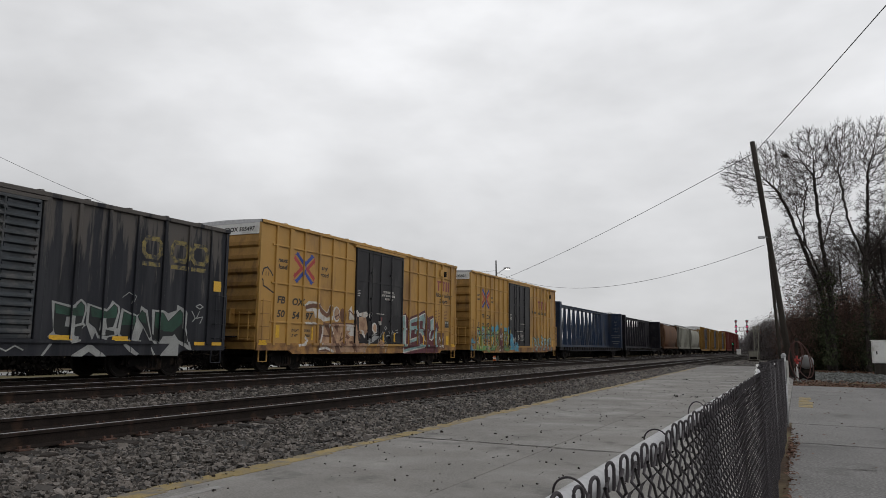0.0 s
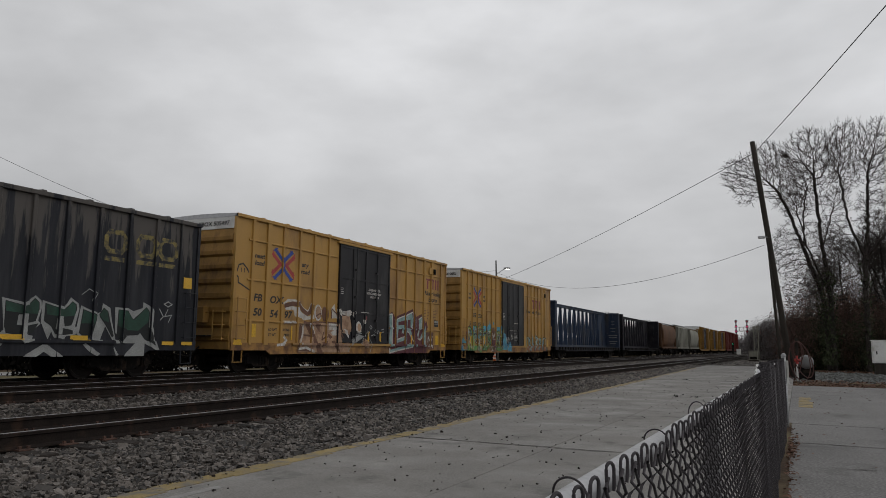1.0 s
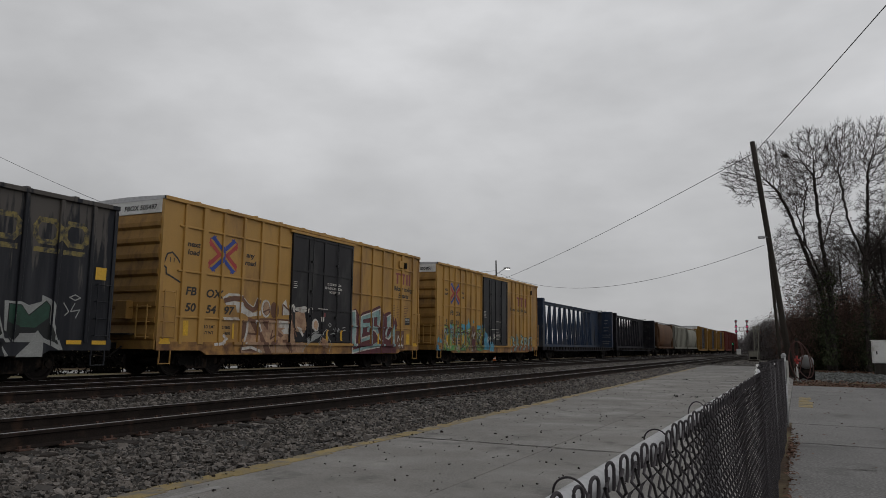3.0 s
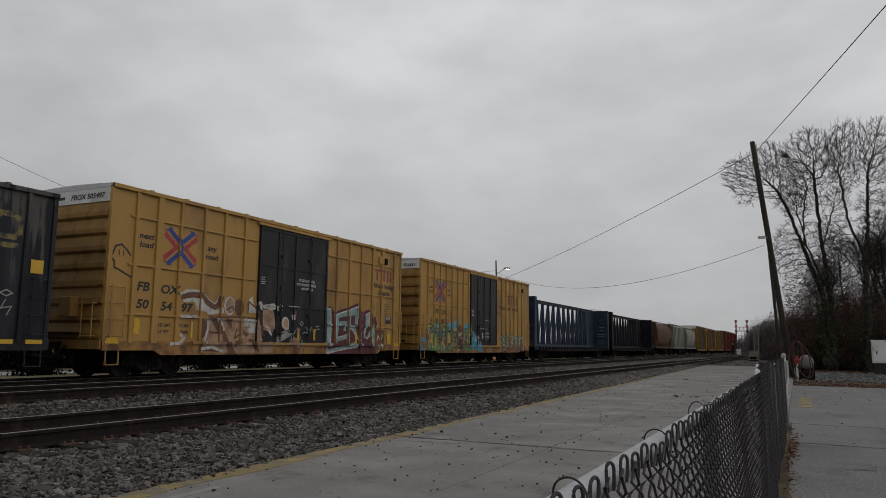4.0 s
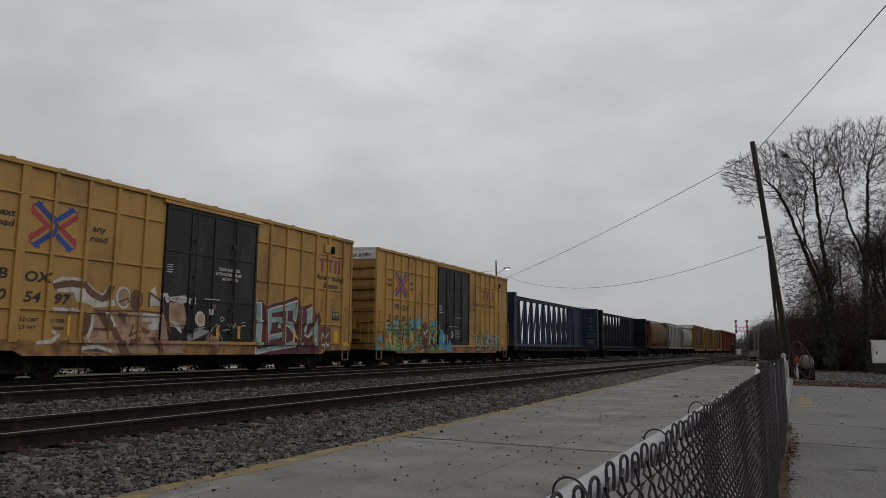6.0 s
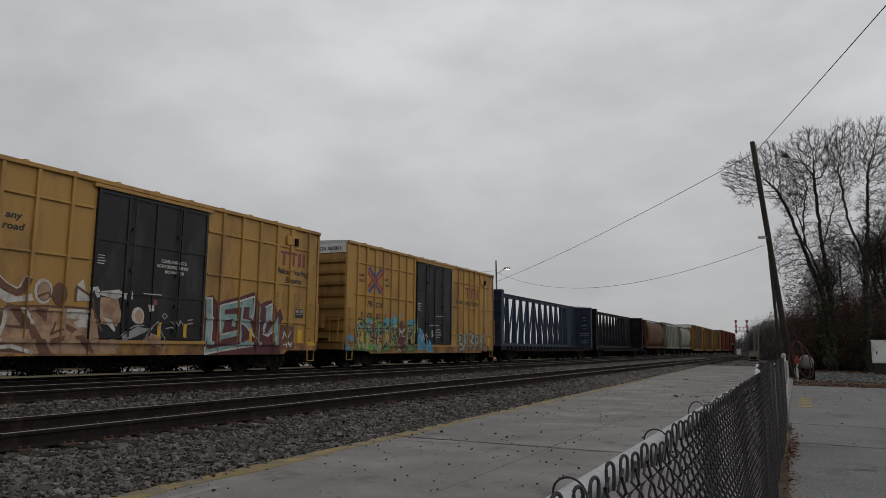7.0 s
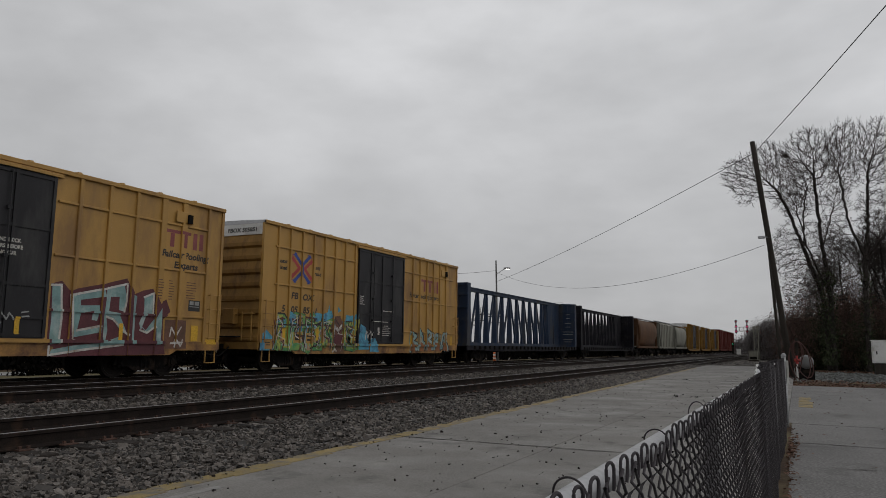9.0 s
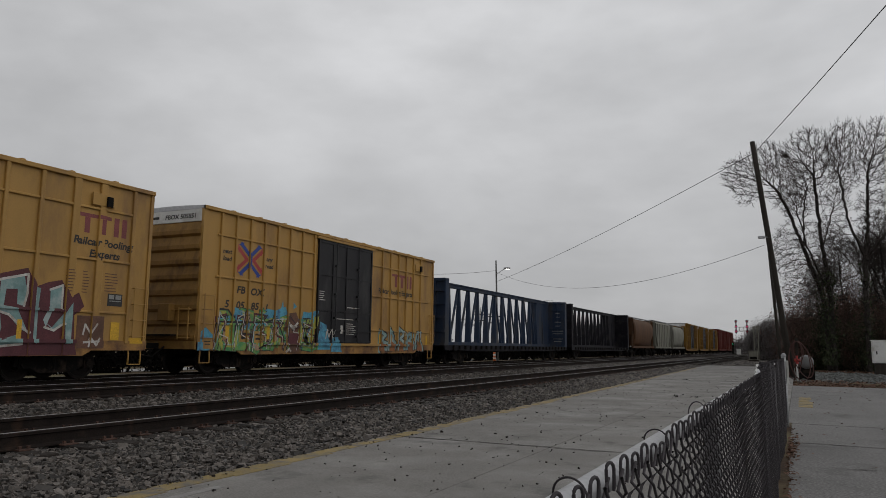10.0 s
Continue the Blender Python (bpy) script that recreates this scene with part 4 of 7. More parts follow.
def hopper(label, place, L, material, top, ribs, round_side):
    car = thing("covered_hopper", label, "freight car", "cars of the freight train")
    bm = bmesh.new()
    half = 1.55
    if round_side:
        right = [(1.36, 1.25), (1.50, 1.75), (1.58, 2.3), (1.61, 2.9), (1.58, 3.4), (1.48, 3.8), (1.28, 4.1), (1.0, 4.28), (0.6, 4.36)]
        prof = right + [(-x, z) for x, z in right[::-1]]
    else:
        prof = [(half, 1.25), (half, 4.15), (1.0, top - 0.12), (-1.0, top - 0.12), (-half, 4.15), (-half, 1.25)]
    ends = [(0.75, 1.0, 2.5), (1.8, 0.0, 0.0), (L - 1.8, 0.0, 0.0), (L - 0.75, 1.0, 2.5)]
    rings = []
    for y, k, lift in ends:
        rings.append([bm.verts.new((x, y, max(z, lift) if k else z)) for x, z in prof])
    n = len(prof)
    for r0, r1 in zip(rings, rings[1:]):
        for i in range(n):
            bm.faces.new((r0[i], r0[(i + 1) % n], r1[(i + 1) % n], r1[i]))
    bm.faces.new(rings[0][::-1])
    bm.faces.new(rings[-1])
    bmesh.ops.triangulate(bm, faces=bm.faces)
    body = part("hopper_body", bm, material, car)
    if round_side:
        for p in body.data.polygons:
            p.use_smooth = abs(p.normal.y) < 0.2
    for i in range(ribs):
        y = 1.6 + (L - 3.2) * i / max(1, ribs - 1)
        for s in (-1, 1):
            a, b = sorted((s * (half - 0.02), s * (half + 0.07)))
            boxes("side_post", [(a, b, y - 0.05, y + 0.05, 1.2, 4.15)], material, car)
    boxes("side_sill", [(-half - 0.05, -half + 0.1, 0.1, L - 0.1, 1.0, 1.24), (half - 0.1, half + 0.05, 0.1, L - 0.1, 1.0, 1.24)], material, car)
    for ya in (0.05, L - 0.95):
        bm = bmesh.new()
        for y in (ya + 0.05, ya + 0.70):
            for s in (-1, 1):
                a, b = sorted((s * 1.35, s * 1.5))
                box(bm, a, b, y, y + 0.12, 1.1, 4.25)
        box(bm, -1.5, 1.5, ya, ya + 0.9, 4.22, 4.32)
        part("end_frame", bm, material, car)
    boxes("running_board", [(-1.15, -0.75, 0.2, L - 0.2, top - 0.08, top), (0.75, 1.15, 0.2, L - 0.2, top - 0.08, top)], M_GALV, car)
    for k in range(3):
        bm = bmesh.new()
        y = L * (0.3 + 0.2 * k)
        prism(bm, [(-0.9, 1.1), (0.9, 1.1), (0.35, 0.42), (-0.35, 0.42)], "y", y - 0.8, y + 0.8)
        part("outlet_gate", bm, M_UNDER, car)
    running_gear(car, L, 1.9)
    KEYED.append((car, place))


hopper("brown covered hopper with rounded sides", 82.0, 13.0, M_BROWN, 4.45, 0, True)
hopper("light grey ribbed covered hopper", 96.3, 12.6, M_LTGREY, 4.6, 8, False)
hopper("light grey covered hopper with rounded sides", 110.2, 12.4, M_LTGREY, 4.5, 0, True)

# ---- chain-link fence beside the camera ----
fence = thing("chain_link_fence", "weathered chain-link fence with a steel top rail", "fence")
F_END, F_TOP, F_LOW = 14.2, 0.843, PZ + 0.03


def rise(y):
    """The farther bay hangs higher, sinking towards its end post."""
    return 0.060 * (F_END - y) / 9.2 if y > 5.0 else 0.0


bm = bmesh.new()
tube(bm, (FENCE_X - 0.018, -3.0, F_TOP - 0.037), (FENCE_X - 0.018, 4.9, F_TOP - 0.037), 0.0175, n=14, cap=False)
tube(bm, (FENCE_X - 0.014, 4.9, F_TOP - 0.037), (FENCE_X - 0.012, 5.7, F_TOP + 0.005), 0.0165, n=14, cap=False)
tube(bm, (FENCE_X - 0.012, 5.7, F_TOP + 0.005), (FENCE_X - 0.014, F_END, F_TOP - 0.025), 0.0165, n=14, cap=False)
part("top_rail", bm, M_GALV, fence, "galvanised top rail", smooth=True)
for y in (-2.6, 2.35, 5.65, 8.5, 11.35):
    bm = bmesh.new()
    tube(bm, (FENCE_X - 0.018, y, PZ - 0.3), (FENCE_X - 0.018, y, F_TOP - 0.045), 0.024, n=12)
    tube(bm, (FENCE_X - 0.018, y - 0.02, F_TOP - 0.037 + rise(y)), (FENCE_X - 0.018, y + 0.02, F_TOP - 0.037 + rise(y)), 0.0195, n=12)
    part("line_post", bm, M_POST, fence, smooth=True)
bm = bmesh.new()
tube(bm, (FENCE_X, F_END, PZ - 0.3), (FENCE_X, F_END, F_TOP + 0.03), 0.038, n=14)
tube(bm, (FENCE_X, F_END, F_TOP + 0.03), (FENCE_X, F_END, F_TOP + 0.05), 0.046, 0.044, n=14)
tube(bm, (FENCE_X, F_END, F_TOP + 0.05), (FENCE_X, F_END, F_TOP + 0.085), 0.044, 0.015, n=14)
part("end_post", bm, M_GALV, fence, "end post with a domed cap", smooth=True)


def wires(paths, r, sides):
    """Round wire along many bent paths, all in one list of vertices and faces."""
    verts, faces = [], []
    ring = [(math.cos(6.28318 * i / sides), math.sin(6.28318 * i / sides)) for i in range(sides)]
    for pts in paths:
        base = len(verts)
        for k, p in enumerate(pts):
            a, b = Vector(pts[max(0, k - 1)]), Vector(pts[min(len(pts) - 1, k + 1)])
            d = (b - a).normalized()
            u = d.cross(Vector((0.3, 0.2, 0.9))).normalized()
            w = d.cross(u)
            p = Vector(p)
            for c, s in ring:
                verts.append(tuple(p + (u * c + w * s) * r))
        for k in range(len(pts) - 1):
            for i in range(sides):
                j = (i + 1) % sides
                faces.append((base + k * sides + i, base + k * sides + j, base + (k + 1) * sides + j, base + (k + 1) * sides + i))
    return verts, faces


def wire_part(name, paths, r, sides, material, parent, label="", smooth=True):
    me = bpy.data.meshes.new(name)
    v, f = wires(paths, r, sides)
    me.from_pydata(v, [], f)
    me.materials.append(material)
    if smooth:
        for p in me.polygons:
            p.use_smooth = True
    return shared(name, me, parent, None, label)


AMP = 0.0365                    # half of a mesh diamond
near_wires, far_wires, knuckles = [], [], []
WX = FENCE_X + 0.012
count = int((F_END + 0.2) / AMP)
for i in range(count):
    y0 = -0.2 + i * AMP
    phase = i % 2
    pts = []
    levels = int((F_TOP - 0.012 - F_LOW) / AMP)
    wob = random.uniform(-0.0025, 0.0025)
    for k in range(levels + 1):
        z = F_TOP - 0.008 + (0.008 if y0 >= 5.0 else 0.0) - k * AMP + rise(y0)
        side = (k + phase) % 2
        bx = 0.0065 if (k + i) % 2 else -0.0065
        bulge = 0.012 * math.sin(y0 * 1.3) + 0.006 * math.sin(y0 * 4.1 + z * 3)
        yy = y0 + AMP * side + wob
        if y0 < 5.0:
            pts += [(WX + bulge + bx, yy - 0.004 * (1 if side else -1), z + 0.007), (WX + bulge - bx, yy - 0.004 * (1 if side else -1), z - 0.007)]
        else:
            pts.append((WX + bulge + bx, yy, z))
    if y0 < 5.0 and phase == 1:
        # knuckle: the ends of two neighbouring wires bent into one tall hairpin
        c = y0 + AMP + 0.004 * math.sin(i * 2.3)
        tilt, drop = 0.12 * math.sin(i * 1.7), 0.004 * math.sin(i * 0.9) - 0.012 * (1.1 < y0 < 1.24)
        arch = [(-0.8, -0.030), (-1.0, -0.014)] + [(-math.cos(0.5236 * k), -0.004 + 0.0080 * math.sin(0.5236 * k)) for k in range(7)] + [(1.0, -0.014), (0.8, -0.030)]
        bow = 0.003 * math.sin(i * 3.1)
        knuckles.append([(WX + 0.002 + 0.0030 * u + bow, c + 0.0066 * u + tilt * hz, F_TOP - 0.004 + drop + hz) for u, hz in arch])
    if y0 < 5.0:
        pts = pts[1:]
    (near_wires if y0 < 5.0 else far_wires).append(pts)
tagged(wire_part("mesh_fabric", near_wires, 0.0022, 7, M_WIRE, fence, "woven wire mesh"), kind="stuff")
tagged(wire_part("knuckle_edge", knuckles, 0.0022, 8, M_WIRE, fence, "hairpin knuckles along the top of the mesh"), kind="stuff")
tagged(wire_part("mesh_fabric", far_wires, 0.0027, 4, M_WIRE, fence, "woven wire mesh"), kind="stuff")
for y in (0.84, 1.42, 2.05):
    loop = [(FENCE_X - 0.022 + 0.025 * math.cos(a), y + 0.010 * a, F_TOP - 0.036 + (0.024 if y != 2.05 else 0.036) * math.sin(a)) for a in [0.22 * k - 1.6 for k in range(27)]]
    wire_part("tie_wire", [loop], 0.0015, 6, M_WIRE, fence)
bm = bmesh.new()
for k in range(6):
    y, z = 4.92 + 0.035 * k, F_TOP - 0.018 + 0.010 * k + 0.010 * math.sin(k * 1.9)
    tube(bm, (FENCE_X - 0.016, y, z), (FENCE_X - 0.012 + 0.006 * math.sin(k * 2.0), y + 0.03, z + 0.012), 0.008 - 0.001 * (k % 3), 0.005, n=8)
part("rail_wrapping", bm, M_WHITE, fence, "pale wrapping knotted round the rail joint")
boxes("latch_plate", [(FENCE_X + 0.038, FENCE_X + 0.07, F_END - 0.04, F_END + 0.04, 0.40, 0.80)], M_WHITE, fence, "white strip on the end post")

# fallen leaves along the fence and stones strewn on the platform


def leaves(name, n, place, size, material, parent=None, flat=False):
    v, f = [], []
    for _ in range(n):
        p = Vector(place())
        e = Euler((random.uniform(-0.5, 0.5), random.uniform(-0.5, 0.5), random.uniform(0, 6.28)) if flat else (random.uniform(0, 6.28), random.uniform(0, 6.28), random.uniform(0, 6.28))).to_matrix()
        s = size * random.uniform(0.6, 1.4)
        b = len(v)
        for q in ((-0.5, 0, 0), (0, -0.32, 0.08), (0.55, 0, 0.02), (0, 0.32, 0.08)):
            v.append(tuple(p + e @ Vector(q) * s))
        f += [(b, b + 1, b + 2), (b, b + 2, b + 3)]
    me = bpy.data.meshes.new(name)
    me.from_pydata(v, [], f)
    me.materials.append(material)
    ob = new(name, me)
    ob.parent = parent
    return ob


def litter():
    y = random.choice((random.gauss(5.8, 1.1), random.gauss(11.2, 0.7), random.uniform(3.0, 14.0)))
    return (FENCE_X + 0.05 + abs(random.gauss(0, 0.06)), y, PZ + 0.012 + random.uniform(0, 0.03))


tagged(leaves("leaf_litter", 620, litter, 0.05, M_BROWNLEAF, flat=True), "dry brown leaves heaped along the fence foot", "leaves", kind="stuff")
tagged(leaves("scattered_leaves", 130, lambda: (random.uniform(0.1, 3.5), random.uniform(5, 30), PZ + 0.012), 0.06, M_BROWNLEAF, flat=True), "dry leaves scattered over the asphalt", "leaves", kind="stuff")
tagged(leaves("verge_leaves", 8000, lambda: (random.uniform(-0.6, 9), random.choice((random.uniform(31.0, 40), random.uniform(31, 36), 57 + random.gauss(0, 2.0))), -0.45 + random.uniform(0, 0.03)), 0.11, M_BROWNLEAF, flat=True), "dry brown leaves and grass on the verge", "leaves", kind="stuff")
for x, y in ((-3.05, 21.25), (-2.6, 21.2), (-1.6, 9.62), (-4.4, 33.0)):
    tuft = leaves("weed_tuft", 12, lambda: (x + random.gauss(0, 0.09), y + random.gauss(0, 0.03), PZ + 0.02 + abs(random.gauss(0, 0.02))), 0.05, M_BANK)
    tagged(tuft, "small dead weed tuft in a platform joint", "weed", "weeds in the joints")
n = 270
sx, sy = rng.uniform(0, 1, n) ** 1.5, 3 + 45 * rng.uniform(0, 1, n) ** 1.6
pl = np.stack([np.array([edge_x(v) for v in sy]) + 0.05 + 4.6 * sx, sy, np.full(n, PZ + 0.012)], 1)
tagged(scatter("stray_stones", pl, 0.0125, M_BALLAST), "stray dark ballast stones on the platform", "stones", kind="stuff")

# ---- poles, lamps and wires ----


def long_pole(name, label, a, b, ra, rb, material=M_POLE):
    ob = thing(name, label, "pole")
    ob.location = a
    bm = bmesh.new()
    k = 8
    d = Vector(b) - Vector(a)
    for i in range(k):
        tube(bm, d * (i / k), d * ((i + 1) / k), ra + (rb - ra) * i / k, ra + (rb - ra) * (i + 1) / k, n=14, cap=i in (0, k - 1))
    bmesh.ops.remove_doubles(bm, verts=bm.verts, dist=0.001)
    part("shaft", bm, material, ob, smooth=True)
    return ob


pole = long_pole("utility_pole", "dark weathered wooden utility pole leaning over the fence", (-0.27, 40, -0.6), (-1.62, 40, 11.70), 0.15, 0.125)
bm = bmesh.new()
tube(bm, (-0.72, -0.1, 7.20), (-0.98, -0.12, 7.27), 0.02, n=8)
part("lamp_arm", bm, M_GALV, pole)
bm = bmesh.new()
prism(bm, [(-0.95, -0.05), (-1.22, -0.10), (-1.30, -0.02), (-1.22, 0.08), (-0.95, 0.05)], "z", 7.20, 7.33)
part("lamp_head", bm, M_GALV, pole, "unlit cobra-head lamp", bevel=0.02)
long_pole("stub_pole", "slim dark pole beside the leaning utility pole", (-0.88, 48, -0.6), (-1.30, 48, 7.4), 0.095, 0.085)
lp = long_pole("street_lamp", "weathered pole with a lit street lamp beyond the train", (-27.6, 70, -0.6), (-27.85, 70, 9.85), 0.11, 0.075, M_TANK)
lp["category"] = "street lamp"
bm = bmesh.new()
tube(bm, (-0.2, 0, 9.0), (0.75, -0.1, 9.55), 0.03, n=8)
part("lamp_arm", bm, M_GALV, lp)
bm = bmesh.new()
prism(bm, [(0.65, -0.15), (1.25, -0.2), (1.35, 0.0), (1.25, 0.2), (0.65, 0.15)], "z", 9.52, 9.68)
part("lamp_head", bm, M_GALV, lp, bevel=0.03)
bm = bmesh.new()
prism(bm, [(0.88, -0.12), (1.18, -0.14), (1.24, 0.0), (1.18, 0.14), (0.88, 0.12)], "z", 9.45, 9.515)
part("lamp_lens", bm, M_LAMP, lp, "lit white lens")


def cable(name, label, a, b, sag, r):
    a, b = Vector(a), Vector(b)
    pts = [tuple(a + (b - a) * (i / 40) - Vector((0, 0, 4 * sag * (i / 40) * (1 - i / 40)))) for i in range(41)]
    ob = wire_part(name, [pts], r, 6, M_CABLE, None)
    tagged(ob, label, "cable", "overhead cables")


cable("overhead_cable", "thin dark overhead cable to the leaning pole", (-27.75, 70, 7.65), (-1.52, 40, 11.12), 0.35, 0.016)
cable("overhead_cable", "thin dark overhead cable past the leaning pole", (-1.52, 40, 11.12), (7.25, -6, 7.45), 0.15, 0.014)
cable("overhead_cable", "thin dark overhead cable to the pole lamp", (-27.75, 70, 8.6), (-1.3, 40, 6.25), 1.9, 0.011)
cable("overhead_cable", "thin dark overhead cable beyond the train", (-27.8, 70, 8.8), (-60, 25, 20.0), 5.0, 0.016)

# ---- hose stand, tank, cabinet ----
stand = thing("hose_stand", "dark post with a red valve and looped brown hose", "hose stand")
stand.location = (-0.03, 38, -0.47)
boxes("post", [(-0.06, 0.06, 0.02, 0.14, 0, 2.0)], M_POLE, stand, bevel=0.01)
bm = bmesh.new()
tube(bm, (-0.02, -0.08, 0), (-0.02, -0.08, 0.85), 0.04, n=10)
part("pipe", bm, M_WHITE, stand, "white riser pipe", smooth=True)
bm = bmesh.new()
tube(bm, (-0.13, -0.08, 0.98), (0.13, -0.08, 0.98), 0.09, 0.07, n=12)
tube(bm, (-0.02, -0.08, 0.82), (-0.02, -0.08, 1.20), 0.08, 0.05, n=12)
part("valve", bm, M_PRED, stand, "red valve body")
for k, (cx, w, lo) in enumerate(((-0.10, 0.28, 0.12), (0.10, 0.42, 0.05), (0.22, 0.36, 0.20), (0.05, 0.20, 0.95))):
    loop = []
    for i in range(29):
        a = 6.28318 * i / 28
        loop.append((cx * (1 - math.cos(a)) + w * math.sin(a), -0.06 - 0.05 * k + 0.02 * math.sin(3 * a), 1.86 - (1.86 - lo) * 0.5 * (1 - math.cos(a))))
    wire_part("hose", [loop], 0.021, 7, M_HOSE, stand)
tank = thing("storage_tank", "small horizontal pale grey tank behind the hose stand", "tank")
tank.location = (0.36, 39.6, -0.20)
bm = bmesh.new()
rings = [(0.0, 0.12), (0.04, 0.24), (0.12, 0.31), (0.2, 0.33), (1.5, 0.33), (1.58, 0.31), (1.66, 0.24), (1.7, 0.12)]
loops = [[bm.verts.new((math.cos(6.28318 * i / 20) * r, y, 0.62 + math.sin(6.28318 * i / 20) * r)) for i in range(20)] for y, r in rings]
for r0, r1 in zip(loops, loops[1:]):
    for i in range(20):
        bm.faces.new((r0[i], r0[(i + 1) % 20], r1[(i + 1) % 20], r1[i]))
bm.faces.new(loops[0])
bm.faces.new(loops[-1][::-1])
part("shell", bm, M_TANK, tank, smooth=True)
for y in (0.4, 1.3):
    boxes("cradle", [(-0.35, 0.35, y - 0.06, y + 0.06, -0.27, 0.34)], M_UNDER, tank)
cab = thing("utility_cabinet", "white metal utility cabinet on a dark plinth", "cabinet")
cab.location = (4.72, 52, -0.46)
boxes("plinth", [(-0.5, 0.55, -0.35, 0.4, 0, 0.72)], M_POLE, cab)
boxes("housing", [(-0.6, 0.62, -0.4, 0.45, 0.72, 2.06)], M_WHITE, cab, bevel=0.03)
boxes("cap", [(-0.65, 0.67, -0.45, 0.5, 2.06, 2.12)], M_WHITE, cab, bevel=0.015)
boxes("door", [(-0.52, 0.54, -0.425, -0.40, 0.80, 2.0)], M_WHITE, cab)
boxes("handle", [(-0.42, -0.36, -0.46, -0.425, 1.25, 1.45)], M_UNDER, cab)

# ---- railway signal ----
sig = thing("signal_gantry", "grey lattice railway signal mast with two lit red heads", "railway signal")
sig.location = (-4.62, 100, -0.45)
bm = bmesh.new()
for sx in (-0.25, 0.25):
    for sy in (-0.25, 0.25):
        box(bm, sx - 0.04, sx + 0.04, sy - 0.04, sy + 0.04, 0, 4.35)
for i in range(7):
    z = 0.1 + i * 0.6
    for sy in (-0.25, 0.25):
        s = 1 if i % 2 else -1
        tube(bm, (-0.25 * s, sy, z), (0.25 * s, sy, z + 0.6), 0.025, n=5)
    box(bm, -0.27, 0.27, -0.27, 0.27, z + 0.57, z + 0.61)
part("mast", bm, M_LTGREY, sig)
boxes("arm", [(-2.5, 0.5, -0.30, -0.22, 3.72, 3.80), (-2.5, 0.5, 0.22, 0.30, 3.72, 3.80), (-2.5, 0.5, -0.30, -0.22, 4.22, 4.28)] + [(-2.4 + 0.5 * k, -2.36 + 0.5 * k, -0.30, -0.22, 3.75, 4.25) for k in range(6)], M_LTGREY, sig)
for hx, bright in ((-2.27, (1, 2)), (-0.98, (1,))):
    head = boxes("signal_head", [(hx - 0.05, hx + 0.05, -0.38, -0.22, 3.4, 5.1)], M_UNDER, sig)
    for k, z in enumerate((4.95, 4.32, 3.68)):
        bm = bmesh.new()
        tube(bm, (hx, -0.40, z), (hx, -0.38, z), 0.16, n=16)
        part("backplate", bm, M_UNDER, head)
        bm = bmesh.new()
        tube(bm, (hx, -0.43, z), (hx, -0.40, z), 0.075, n=14)
        part("lens", bm, M_SIGRED if k in bright else M_SIGDIM, head, "lit red lens")
        boxes("hood", [(hx - 0.13, hx + 0.13, -0.62, -0.40, z + 0.13, z + 0.16)], M_UNDER, head)
case = thing("relay_case", "grey metal relay case on a concrete base", "relay case")
case.location = (-4.72, 94, -0.45)
boxes("base", [(-0.55, 0.55, -0.4, 0.4, 0, 0.22)], M_BALLAST, case)
boxes("housing", [(-0.48, 0.48, -0.35, 0.35, 0.22, 1.20)], M_LTGREY, case, bevel=0.02)
boxes("vent", [(-0.40, 0.40, -0.37, -0.35, 0.30, 0.62)], M_UNDER, case)
boxes("cap", [(-0.53, 0.53, -0.42, 0.42, 1.20, 1.27)], M_LTGREY, case, bevel=0.02)
hut = thing("signal_hut", "small white equipment hut beside the far track", "hut")
hut.location = (-11.4, 170, -0.45)
boxes("wall", [(-0.42, 0.42, -0.4, 0.4, 0, 1.45)], M_WHITE, hut)
boxes("roof", [(-0.47, 0.47, -0.45, 0.45, 1.45, 1.55)], M_WHITE, hut)
dwarf = thing("dwarf_signal", "small track-level signal with a lit green lens", "railway signal")
dwarf.location = (-12.16, 165, -0.45)
boxes("base", [(-0.25, 0.25, -0.2, 0.2, 0, 0.5)], M_BALLAST, dwarf)
boxes("housing", [(-0.22, 0.22, -0.18, 0.18, 0.5, 2.9)], M_UNDER, dwarf, bevel=0.02)
bm = bmesh.new()
tube(bm, (0, -0.22, 2.57), (0, -0.18, 2.57), 0.10, n=12)
part("lens", bm, M_SIGGREEN, dwarf, "lit green lens")
for x, y, h in ((-46.4, 110, 7.3), (-44.0, 110, 6.9), (-49.5, 112, 6.6)):
    fr = long_pole("substation_pole", "distant grey pole with crossarms beyond the train", (x, y, -0.6), (x, y, h), 0.09, 0.06, M_POLE)
    boxes("crossarm", [(-1.6, 1.6, -0.06, 0.06, h - 0.6, h - 0.45)], M_POLE, fr)
    boxes("crossarm", [(-1.2, 1.2, -0.06, 0.06, h - 1.6, h - 1.45)], M_POLE, fr)
drum = thing("traffic_post", "slim orange channeliser post with white bands beyond the train", "traffic post")
drum.location = (-23.6, 59, -0.45)
bm = bmesh.new()
tube(bm, (0, 0, 0.05), (0, 0, 0.95), 0.13, 0.10, n=16)
part("body", bm, M_ORANGE, drum, smooth=True)
for z in (0.35, 0.65):
    bm = bmesh.new()
    tube(bm, (0, 0, z), (0, 0, z + 0.13), 0.135 - 0.03 * z, 0.131 - 0.03 * z, n=16)
    part("white_band", bm, M_WHITE, drum)
boxes("foot", [(-0.2, 0.2, -0.2, 0.2, 0, 0.06)], M_CABLE, drum)

# ---- lettering, marks and graffiti on the cars ----


def lettered(car, side, items, material, label=""):
    for text, y, z, size, wide, slant in items:
        painted("lettering", words(text, y, z, size, wide, slant), material, car, side, label or "stencilled lettering", 1)


